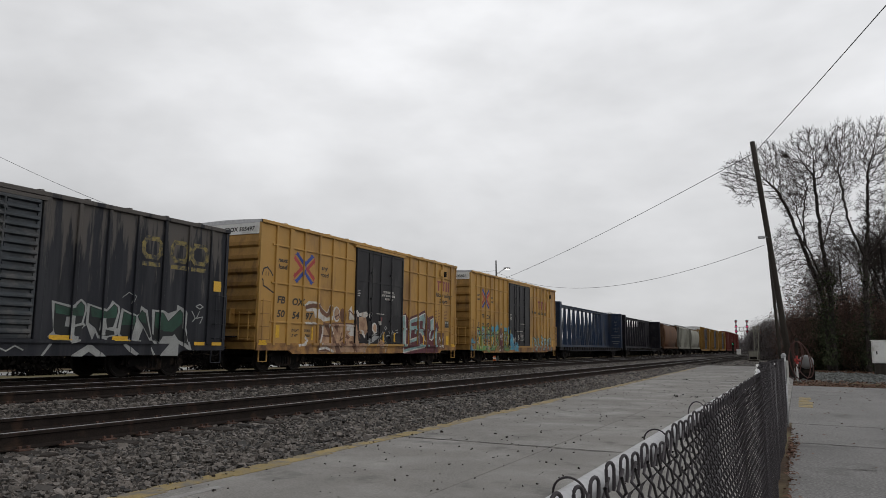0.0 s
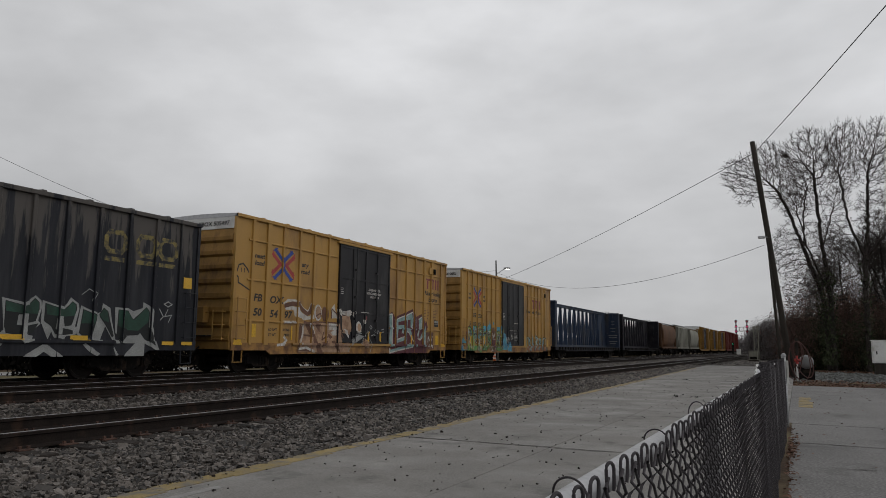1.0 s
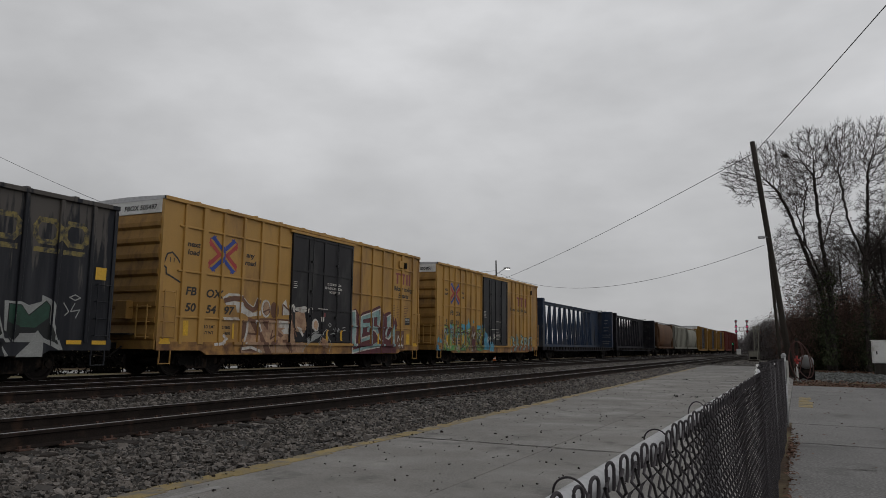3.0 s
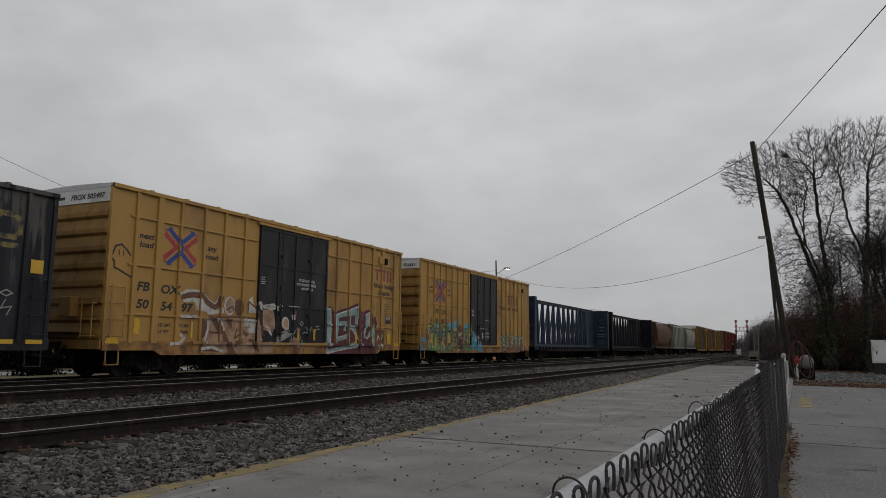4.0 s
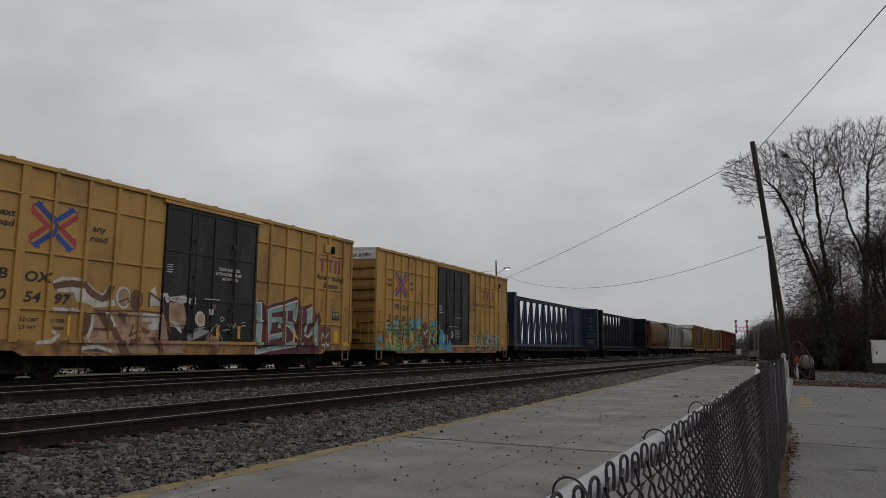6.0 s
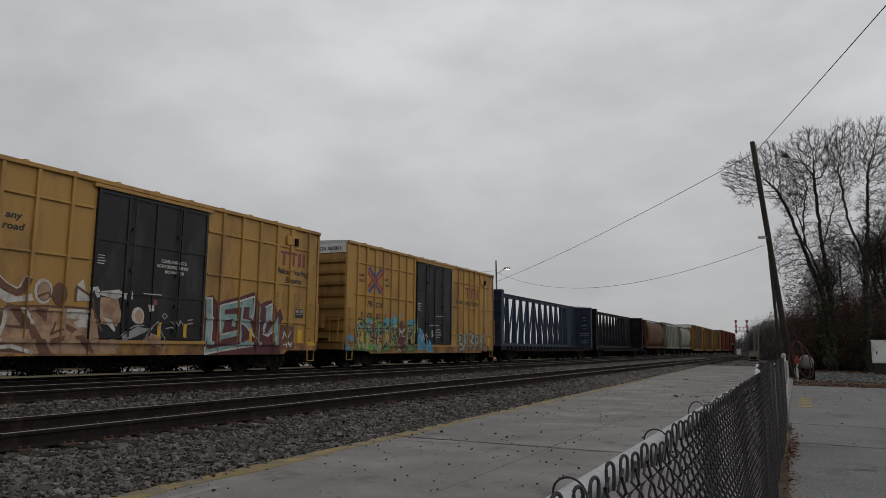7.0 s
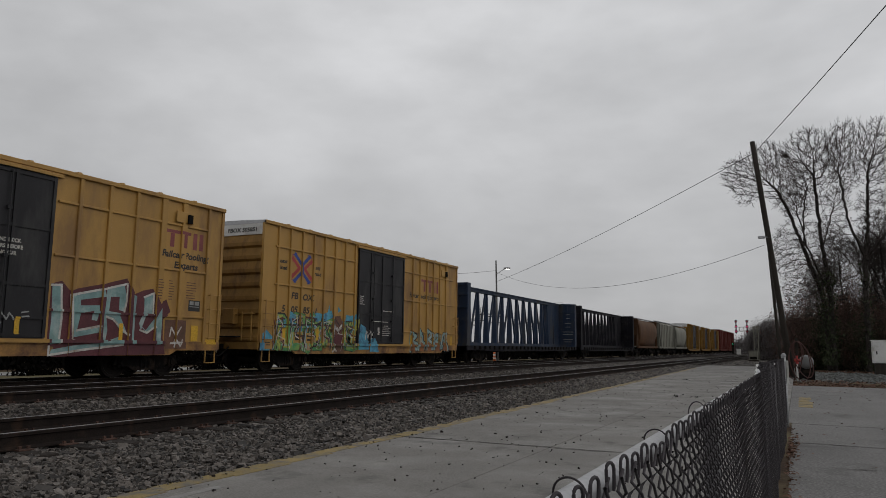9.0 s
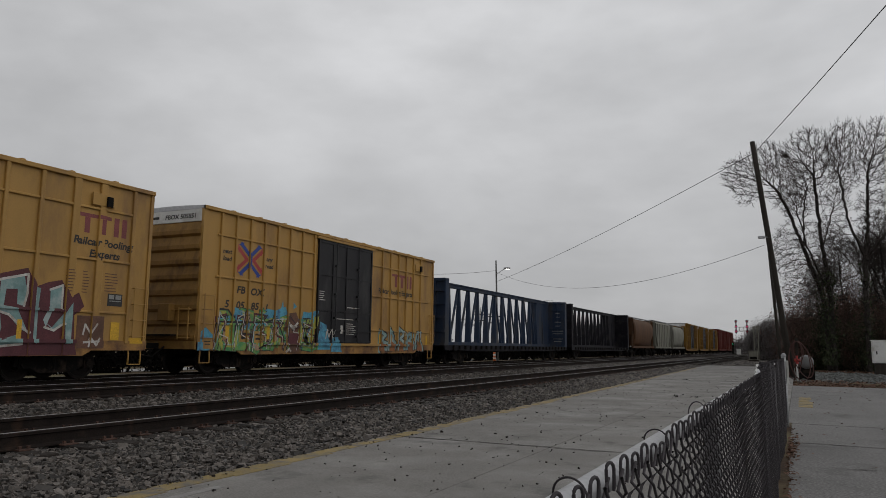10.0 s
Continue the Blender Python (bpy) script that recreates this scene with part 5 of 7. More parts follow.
def bars(car, side, rows, material, name="marking", label="small unreadable stencilled lines", coat=1):
    if name != "marking" and len(rows) > 1:
        for r in rows:
            bars(car, side, [r], material, name, label, coat)
        return
    painted_pieces(name, [[(y0, z0), (y1, z0), (y1, z1), (y0, z1)] for y0, y1, z0, z1 in rows], material, car, side, label, coat)


def line_rows(y, z, n, width, h, gap, rnd):
    return [(y, y + width * rnd.uniform(0.6, 1.0), z - i * gap, z - i * gap + h) for i in range(n)]


def cross_logo(car, side, cy, cz, w, h):
    """Red and blue arms bent away from one another, with barbed ends."""
    def at(pts):
        return [(cy + u * w, cz + v * h) for u, v in pts]

    red, blue = [], []
    for s in (-1, 1):
        red += stroke(at([(s * 0.49, 0.29), (s * 0.14, 0.0), (s * 0.49, -0.29)]), 0.112 * w)
        for e in (-1, 1):
            red += stroke(at([(s * 0.49, e * 0.19), (s * 0.51, e * 0.40)]), 0.035 * w)
            blue += stroke(at([(s * 0.30, e * 0.47), (s * 0.47, e * 0.40)]), 0.035 * w)
    blue += stroke(at([(-0.39, 0.43), (-0.06, 0.16), (0.02, 0.06), (0.02, -0.06), (-0.06, -0.16), (-0.39, -0.43)]), 0.112 * w)
    for e in (-1, 1):
        blue += stroke(at([(0.39, e * 0.43), (0.09, e * 0.185)]), 0.112 * w)
    painted_pieces("logo_red", (red), P_RED, car, side, "red part of the cross emblem", 1)
    painted_pieces("logo_blue", (blue), P_BLUE, car, side, "blue part of the cross emblem", 2)


def bar_logo(car, side, y, z, w, h):
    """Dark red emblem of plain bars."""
    t = w * 0.10
    rows = [[(y, z + h - 0.16 * h * 1.2), (y + w * 0.64, z + h - 0.16 * h * 1.2), (y + w * 0.64, z + h), (y, z + h)]]
    for k in (0.13, 0.43):
        rows.append([(y + w * k, z), (y + w * k + t, z), (y + w * k + t, z + h * 0.80), (y + w * k, z + h * 0.80)])
    for k in (0.70, 0.86):
        rows.append([(y + w * k, z), (y + w * k + t, z), (y + w * k + t, z + h), (y + w * k, z + h)])
    painted_pieces("emblem", (rows), P_DKRED, car, side, "faded dark red emblem", 1)


def wild_letters(y0, y1, z0, z1, n, seed):
    """Angular interlocking strokes of a graffiti piece, letter by letter."""
    r = random.Random(seed)
    out = []
    step = (y1 - y0) / n
    for i in range(n):
        a, h = y0 + i * step, z1 - z0
        k = [(a + step * 0.08, z0 + h * r.uniform(0.0, 0.15)), (a + step * r.uniform(0.15, 0.35), z0 + h * r.uniform(0.75, 1.0)), (a + step * r.uniform(0.6, 0.95), z0 + h * r.uniform(0.65, 1.0)),
             (a + step * r.uniform(0.35, 0.6), z0 + h * r.uniform(0.4, 0.6)), (a + step * r.uniform(0.8, 1.1), z0 + h * r.uniform(0.3, 0.5)), (a + step * r.uniform(0.6, 0.95), z0 + h * r.uniform(0.0, 0.15)), (a + step * r.uniform(0.3, 0.5), z0 + h * r.uniform(0.08, 0.2))]
        out.append(k)
    return out


rnd = random.Random(4)
# first yellow boxcar
lettered(car_a, side_a, [("next", 0.98, 3.82, 0.155, 1.25, 0.14), ("load", 1.00, 3.58, 0.155, 1.25, 0.14), ("any", 3.56, 3.78, 0.155, 1.25, 0.14), ("road", 3.50, 3.52, 0.155, 1.25, 0.14),
                         ("FB", 1.00, 2.38, 0.235, 1.22, 0.16), ("OX", 1.83, 2.36, 0.235, 1.22, 0.16), ("50", 1.01, 1.90, 0.235, 1.22, 0.16), ("54", 1.86, 1.88, 0.235, 1.22, 0.16), 
                         ("Railcar Pooling", 13.22, 3.42, 0.185, 1.12, 0.14), ("Experts", 13.75, 3.12, 0.185, 1.12, 0.14)], P_BLACK)
painted("lettering", words("97", 2.62, 1.88, 0.235, 1.22, 0.16), P_BLACK, car_a, side_a, "stencilled lettering", 6)
lettered(car_a, side_a, [("LD LMT", 1.83, 1.42, 0.085, 1.1, 0), ("LT WT", 1.83, 1.24, 0.085, 1.1, 0), ("211800", 2.60, 1.42, 0.085, 1.0, 0), ("74200", 2.66, 1.24, 0.085, 1.0, 0)], P_BLACK)
lettered(car_a, side_a, [("CLOSE AND LOCK", 8.12, 3.22, 0.085, 0.92, 0), ("BOTH DOORS BEFORE", 7.98, 3.07, 0.085, 0.92, 0), ("MOVING CAR", 8.28, 2.92, 0.085, 0.92, 0)], P_WHITE)
cross_logo(car_a, side_a, 2.50, 3.72, 1.18, 1.14)
bar_logo(car_a, side_a, 13.36, 3.72, 1.55, 0.50)
bars(car_a, side_a, line_rows(6.02, 3.18, 4, 0.34, 0.025, 0.07, rnd) + line_rows(7.55, 2.28, 1, 1.0, 0.03, 0.1, rnd), P_WHITE)
bars(car_a, side_a, line_rows(13.16, 2.72, 8, 0.22, 0.022, 0.075, rnd) + line_rows(13.62, 2.72, 8, 0.2, 0.022, 0.075, rnd) + line_rows(14.28, 2.72, 7, 0.42, 0.022, 0.075, rnd), P_RUST)
bars(car_a, side_a, [(14.40, 14.86, 1.90, 2.22)], P_BLACK, "notice_plate", "black notice plate")
bars(car_a, side_a, [(14.44, 14.60, 2.08, 2.19), (14.64, 14.82, 2.08, 2.19), (14.44, 14.82, 2.02, 2.04)], P_SILVER, "notice_lines", "", 2)
bars(car_a, side_a, [(0.98, 1.18, 1.18, 1.62), (3.05, 3.13, 1.12, 1.60), (8.12, 8.24, 1.12, 1.52), (9.08, 9.20, 1.12, 1.52), (12.0, 12.12, 1.02, 1.46), (14.55, 14.82, 1.02, 1.48)], P_REFLECT, "reflective_tape", "yellow reflective tape", 5)
bars(car_a, side_a, [(0.08, 0.50, 0.93, 1.10), (15.15, 15.58, 0.93, 1.08)], P_REFLECT, "warning_plate", "yellow warning plate", 1)
painted_pieces("doodle", (stroke([(0.72, 3.30), (0.62, 3.42), (0.42, 3.56), (0.24, 3.50), (0.16, 3.30), (0.10, 3.18), (0.22, 3.10), (0.24, 2.92), (0.38, 2.88), (0.78, 2.72)], 0.05)
                               + stroke([(0.36, 3.40), (0.36, 3.28)], 0.03) + stroke([(0.50, 3.40), (0.50, 3.28)], 0.03)), P_BLACK, car_a, side_a, "black spray-painted doodle", 1)
# white, tan and brown piece
A_TAN = [[(3.49, 1.7), (4.45, 1.79), (5.97, 1.8), (6.16, 1.45), (6.3, 0.67), (3.41, 0.68), (3.62, 0.99), (3.75, 1.38)]]
A_TAN_DOOR = [[(6.21, 2.11), (6.74, 2.11), (6.87, 1.76), (6.89, 1.63), (6.77, 1.37), (6.25, 1.43), (6.21, 1.89)],
    [(6.19, 0.98), (6.72, 1.06), (6.82, 0.67), (6.12, 0.67)],
    [(7.86, 1.24), (8.23, 1.14), (8.33, 0.82), (7.69, 0.96)]]
A_WHITE = [[(2.68, 2.24), (3.08, 2.31), (3.41, 2.29), (3.69, 2.09), (4.04, 1.98), (4.32, 2.08), (4.44, 1.92), (3.78, 1.83), (3.64, 1.91), (3.24, 1.96), (3.16, 2.19), (2.72, 2.16)],
    [(2.62, 1.78), (3.32, 1.8), (3.33, 1.71), (2.62, 1.69)],
    [(4.89, 2.16), (4.87, 2.01), (4.79, 1.89), (4.67, 1.84), (4.55, 1.88), (4.46, 1.99), (4.41, 2.14), (4.43, 2.29), (4.51, 2.41), (4.63, 2.46), (4.75, 2.42), (4.85, 2.32)],
    [(5.25, 1.76), (5.89, 1.84), (5.86, 1.64), (5.3, 1.64)],
    [(5.52, 1.43), (5.87, 1.59), (5.93, 1.33), (5.65, 1.32)],
    [(5.49, 2.34), (5.71, 2.53), (5.77, 2.3), (5.96, 1.99), (5.56, 1.97)]]
A_WHITE_DOOR = [[(6.17, 2.26), (6.79, 2.35), (6.87, 2.17), (6.68, 2.08), (6.18, 2.17)],
    [(6.31, 1.6), (6.54, 1.56), (6.73, 1.3), (6.7, 1.23), (6.45, 1.43)],
    [(7.64, 1.69), (7.62, 1.56), (7.55, 1.47), (7.44, 1.44), (7.33, 1.47), (7.25, 1.55), (7.21, 1.67), (7.23, 1.79), (7.3, 1.88), (7.4, 1.92), (7.51, 1.89), (7.6, 1.81)],
    [(6.89, 2.26), (7.02, 2.27), (7, 2.08), (6.91, 2.12)],
    [(7.1, 2.33), (7.18, 2.34), (7.22, 2.11), (7.17, 2.11)],
    [(7.75, 2), (7.93, 2), (7.97, 1.84), (7.81, 1.81)],
    [(5.28, 1.62), (5.91, 1.67), (5.95, 1.52), (5.29, 1.53)],
    [(5.71, 1.46), (5.92, 1.49), (5.89, 1.31), (5.63, 1.37)],
    [(5.89, 2.34), (6.11, 2.38), (6.19, 2.11), (6.11, 2.09), (5.97, 2.28), (5.93, 2.19)]]
A_BROWN = [[(3.56, 1.67), (3.77, 1.57), (3.73, 1.23), (3.51, 1.09), (3.41, 1.17)],
    [(3.75, 1.83), (4.2, 1.75), (4.39, 1.56), (4.48, 1.38), (4.35, 1.24), (3.83, 1.27), (3.79, 1.33), (4.17, 1.32), (3.94, 1.6)],
    [(4.31, 1.32), (4.48, 1.35), (4.97, 0.66), (4.64, 0.66)],
    [(4.45, 1.76), (4.78, 1.74), (4.79, 1.41), (4.57, 1.6)],
    [(4.84, 1), (5.28, 1.12), (5.21, 0.99), (4.91, 0.86)],
    [(5.59, 1.1), (5.82, 1.13), (6.13, 0.73), (6.06, 0.65), (5.68, 0.96)],
    [(5.24, 2.13), (5.23, 1.99), (5.17, 1.88), (5.08, 1.84), (4.99, 1.87), (4.92, 1.97), (4.88, 2.11), (4.89, 2.25), (4.95, 2.35), (5.04, 2.4), (5.13, 2.37), (5.21, 2.27)],
    [(3.43, 0.81), (3.53, 0.89), (4.21, 0.76), (4.5, 0.69), (3.54, 0.73)],
    [(5.25, 1.43), (5.65, 1.27), (5.5, 1.18), (5.28, 1.29)],
    [(4.84, 2.16), (4.83, 2.04), (4.77, 1.95), (4.68, 1.91), (4.59, 1.94), (4.52, 2.02), (4.49, 2.14), (4.5, 2.26), (4.56, 2.35), (4.64, 2.39), (4.74, 2.37), (4.81, 2.28)]]
A_EGG = [[(4.82, 2.17), (4.81, 2.05), (4.76, 1.97), (4.68, 1.93), (4.6, 1.96), (4.53, 2.04), (4.5, 2.15), (4.52, 2.27), (4.57, 2.36), (4.64, 2.39), (4.73, 2.37), (4.79, 2.29)]]
A_GREY = [[(6.92, 1.11), (7.42, 1.39), (7.82, 1.34), (8.1, 1.51), (7.69, 1.23), (6.96, 0.98)]]
A_EGG_DOOR = [[(7.59, 1.68), (7.57, 1.6), (7.53, 1.53), (7.46, 1.5), (7.4, 1.53), (7.34, 1.59), (7.32, 1.67), (7.33, 1.76), (7.37, 1.82), (7.43, 1.85), (7.5, 1.83), (7.56, 1.77)]]
A_LINES_W = [[(2.61, 2.38), (2.82, 2.5), (3.26, 2.51), (3.53, 2.4), (3.75, 2.23), (4.03, 2.14), (4.2, 2.45)],
    [(2.28, 0.93), (2.64, 0.96), (2.81, 1.11), (2.68, 1.21)],
    [(3.47, 0.8), (3.93, 0.85), (4.43, 0.7)],
    [(3.62, 0.99), (3.75, 1.38), (3.76, 1.67)],
    [(4.13, 1.74), (4.44, 1.4)]]
A_LINES_B = [[(2.68, 2.31), (3.08, 2.4), (3.43, 2.41), (3.68, 2.21), (3.97, 2.07), (4.13, 2.15), (4.22, 2.38)]]
A_LINES_K = [[(5.52, 1.97), (5.53, 2.34), (5.91, 2.14), (6.03, 1.74), (6.16, 1.45), (6.3, 1.25)],
    [(3.72, 1.73), (4.45, 1.79), (5.22, 1.81), (5.93, 1.8)],
    [(4.52, 2.02), (4.78, 2.13), (4.84, 2.03)],
    [(3.49, 1.7), (3.41, 0.68)],
    [(5.03, 1.42), (4.94, 1.14), (5.19, 1.26)]]
A_LINES_DOOR = [[(6.89, 1.15), (7.31, 1.4), (7.64, 1.43)],
    [(7.6, 0.95), (7.88, 1.34), (8.1, 1.55), (8.24, 1.3), (8.45, 0.96), (8.36, 0.68)],
    [(6.91, 0.99), (6.67, 0.69)],
    [(8.59, 1.57), (8.69, 1.47), (8.74, 1.62), (8.85, 1.45), (8.94, 1.6), (9.05, 1.45)],
    [(8.42, 1.36), (8.6, 1.4), (8.76, 1.37)],
    [(8.32, 1.78), (8.26, 1.71), (8.35, 1.63), (8.44, 1.71), (8.35, 1.78)],
    [(9.23, 1.62), (9.4, 1.65)],
    [(9.23, 1.52), (9.4, 1.54)]]
L_BACK = [[(9.96, 2.35), (10.24, 2.44), (10.48, 2.22), (10.67, 2.28), (11.51, 2.48), (12.16, 2.67), (12.41, 2.25), (12.71, 2.38), (13.06, 2.46), (13.32, 2.05), (13.55, 2.19), (13.73, 1.85), (13.47, 1.62), (13.52, 0.85), (13.58, 0.64), (12.15, 0.63), (10.07, 0.6), (10.12, 0.84), (9.96, 0.86)]]
L_TEAL = [[(9.99, 2.3), (10.22, 2.31), (10.28, 1.52), (10.26, 0.92), (10.01, 0.89), (10.03, 1.51)],
    [(10.05, 0.77), (10.63, 0.87), (11.55, 0.96), (12.11, 1.14), (12.11, 0.92), (10.94, 0.77), (10.03, 0.62)],
    [(10.51, 2.11), (11.44, 2.3), (11.5, 2.13), (10.8, 2.01), (10.81, 1.87), (11.36, 1.9), (11.37, 1.75), (11.31, 1.5), (11.15, 1.52), (11.17, 1.75), (10.83, 1.68), (10.75, 1.26), (11.4, 1.36), (11.41, 1.21), (10.61, 1.06)],
    [(11.52, 2.37), (12.09, 2.46), (12.19, 2.11), (12.1, 1.78), (11.96, 1.81), (11.95, 2.16), (11.68, 2.14), (11.65, 1.77), (11.98, 1.72), (12.28, 1.17), (12.1, 1.23), (11.79, 1.54), (11.58, 1.62), (11.64, 1.27), (11.59, 0.93), (11.47, 0.93), (11.46, 1.61)],
    [(12.37, 2.24), (12.52, 2.22), (12.49, 1.71), (12.51, 0.91), (12.38, 0.94), (12.37, 1.59)],
    [(12.77, 2.21), (13.07, 2.31), (13.07, 1.76), (12.89, 1.76), (12.72, 1.3), (12.64, 1.48), (12.79, 1.81)],
    [(12.64, 1.46), (12.88, 1.3), (13.17, 1.64), (13.36, 1.93), (13.4, 0.91), (13.22, 0.91), (13.19, 1.37), (12.93, 1.23)]]
L_LIGHT = [[(9.97, 2.32), (10.23, 2.34), (10.3, 1.52), (10.27, 0.92)],
    [(10.6, 1.03), (10.51, 2.11), (11.46, 2.33), (12.18, 2.52), (12.19, 2.08), (12.13, 1.77)],
    [(10.73, 1.24), (11.4, 1.37)],
    [(9.99, 0.85), (9.99, 0.64), (10.94, 0.77), (12.13, 0.9)],
    [(11.58, 1.62), (11.79, 1.56), (12.29, 1.16)],
    [(12.68, 1.3), (12.93, 1.23), (13.19, 1.4)],
    [(12.76, 2.2), (13.09, 2.33), (13.1, 1.76)]]


def swell(p, d):
    """A polygon with its edges moved outwards by d."""
    area = sum(a[0] * b[1] - b[0] * a[1] for a, b in zip(p, p[1:] + p[:1]))
    d = d if area > 0 else -d
    out = []
    for i, (y, z) in enumerate(p):
        a, b = Vector(p[i - 1]), Vector(p[(i + 1) % len(p)])
        e, f = (Vector((y, z)) - a).normalized(), (b - Vector((y, z))).normalized()
        n = Vector((e.y + f.y, -e.x - f.x))
        n = n.normalized() if n.length > 0.3 else Vector((e.y, -e.x))
        out.append((y + n.x * d, z + n.y * d))
    return out


def sprayed(name, polys, material, car, side, label, coat, dy=0.0):
    for k, p in enumerate(polys):
        painted(name, flat_polys([[(y + dy, z) for y, z in p]]), material, car, side, label, coat + 0.06 * k)


def sprayed_lines(name, lines, w, material, car, side, label, coat, dy=0.0):
    for k, p in enumerate(lines):
        painted(name, flat_polys(stroke([(y + dy, z) for y, z in p], w)), material, car, side, label, coat + 0.06 * k)


for name, polys, m, lab, coat in (("graffiti_fill", A_TAN + A_TAN_DOOR, P_PINK, "tan graffiti fill", 1), ("graffiti_white", A_WHITE + A_WHITE_DOOR, P_WHITE, "white graffiti", 2), ("graffiti_grey", A_GREY, P_SILVER, "grey graffiti wedge", 3),
                                  ("graffiti_brown", A_BROWN, P_RUST, "brown graffiti shapes", 4), ("graffiti_fill", A_EGG + A_EGG_DOOR, P_PINK, "tan graffiti fill", 5)):
    sprayed(name, polys, m, car_a, side_a, lab, coat)
sprayed_lines("graffiti_stroke", A_LINES_W, 0.09, P_WHITE, car_a, side_a, "white spray strokes", 5)
sprayed_lines("graffiti_stroke", A_LINES_B, 0.15, P_RUST, car_a, side_a, "thick brown spray arc", 6)
sprayed_lines("graffiti_stroke", A_LINES_K, 0.055, P_RUST, car_a, side_a, "thin dark spray outlines", 6)
sprayed_lines("graffiti_stroke", A_LINES_DOOR, 0.035, P_SILVER, car_a, side_a, "thin white spray lines on the door", 6)
bars(car_a, side_a, [(7.90, 8.06, 2.00, 2.15)], P_DKRED, "graffiti_patch", "small red patch on the door", 2)
# pale teal letters on a maroon shadow
sprayed("graffiti_shadow", L_BACK, P_MAROON, car_a, side_a, "maroon graffiti shadow", 1)
sprayed("graffiti_letter", L_TEAL, P_TEAL, car_a, side_a, "pale teal graffiti letter", 3)
sprayed_lines("graffiti_highlight", L_LIGHT, 0.055, P_WHITE, car_a, side_a, "white graffiti edge", 4)
bars(car_a, side_a, [(13.55, 14.35, 0.80, 1.62)], P_RUST, "graffiti_patch", "rust-brown spray patch", 1)
painted_pieces("graffiti_tag", (stroke([(13.75, 1.15), (13.8, 1.4), (13.95, 1.2), (14.1, 1.42)], 0.05) + stroke([(13.75, 0.95), (14.15, 0.98)], 0.05) + stroke([(13.9, 0.85), (13.95, 1.05), (14.1, 0.88), (14.25, 1.05)], 0.05)), P_WHITE, car_a, side_a, "white spray tag", 2)

# second yellow boxcar
lettered(car_b, side_b, [("next", 0.92, 3.80, 0.14, 1.1, 0.12), ("load", 0.94, 3.57, 0.14, 1.1, 0.12), ("any", 3.02, 3.76, 0.14, 1.1, 0.12), ("road", 2.96, 3.52, 0.14, 1.1, 0.12),
                         ("FB", 1.62, 2.58, 0.22, 1.22, 0.16), ("OX", 2.28, 2.56, 0.22, 1.22, 0.16), ("5", 1.10, 2.10, 0.22, 1.22, 0.16), ("05", 1.62, 2.09, 0.22, 1.22, 0.16), ("85", 2.33, 2.09, 0.22, 1.22, 0.16), ("1", 3.02, 2.08, 0.22, 1.22, 0.16),
                         ("Railcar Pooling Experts", 10.45, 3.22, 0.20, 1.12, 0.0)], P_BLACK)
cross_logo(car_b, side_b, 2.20, 3.70, 1.14, 1.12)
bar_logo(car_b, side_b, 11.60, 3.56, 1.90, 0.58)
bars(car_b, side_b, line_rows(6.05, 2.95, 5, 0.42, 0.03, 0.08, rnd) + line_rows(7.95, 2.42, 1, 0.9, 0.035, 0.1, rnd) + line_rows(7.1, 1.95, 1, 1.6, 0.03, 0.1, rnd) + line_rows(7.9, 1.78, 6, 0.75, 0.022, 0.08, rnd) + [(7.55, 7.70, 1.40, 1.72)], P_WHITE)
bars(car_b, side_b, [(0.10, 0.62, 1.62, 1.80), (1.85, 2.25, 1.02, 1.40), (2.55, 2.95, 1.00, 1.38), (3.75, 4.25, 0.66, 1.02), (0.22, 0.62, 0.80, 1.12), (3.62, 3.86, 2.30, 2.48)], M_YELLOW, "stencil_patch", "fresh yellow stencil patch", 6)
bars(car_b, side_b, [(1.92, 2.18, 1.26, 1.32), (1.92, 2.14, 1.12, 1.18), (2.6, 2.88, 1.24, 1.30), (2.62, 2.86, 1.10, 1.16), (0.28, 0.56, 1.0, 1.03), (0.28, 0.5, 0.92, 0.95)], P_BLACK, "stencil_lines", "", 7)
bars(car_b, side_b, [(1.18, 1.34, 1.12, 1.52), (3.18, 3.32, 1.12, 1.55), (5.05, 5.15, 1.1, 1.5), (10.55, 10.66, 1.05, 1.45), (14.9, 15.05, 1.0, 1.45)], P_REFLECT, "reflective_tape", "yellow reflective tape", 8)


piece = wild_letters(0.75, 5.75, 0.78, 1.98, 5, 12)
clouds = [[(0.0, 0.75), (0.5, 0.75), (0.7, 1.2), (0.35, 1.45), (0.02, 1.2)], [(1.3, 1.6), (1.9, 1.6), (2.1, 2.0), (1.6, 2.12)], [(2.6, 1.6), (3.6, 1.6), (3.9, 2.08), (3.2, 2.15), (2.7, 1.95)], [(4.9, 1.2), (5.8, 1.1), (5.85, 2.1), (5.2, 2.15)], [(6.0, 0.78), (6.9, 0.78), (6.6, 1.7), (6.2, 1.82)], [(6.9, 0.70), (7.7, 0.68), (7.4, 1.25), (7.0, 1.3)],
          [(3.9, 2.15), (4.05, 2.2), (4.0, 2.5)], [(4.6, 2.2), (4.8, 2.3), (4.6, 2.45)]]
for cloud in clouds:
    painted_pieces("graffiti_cloud", ([cloud]), P_CYAN, car_b, side_b, "sky blue graffiti cloud", 1)
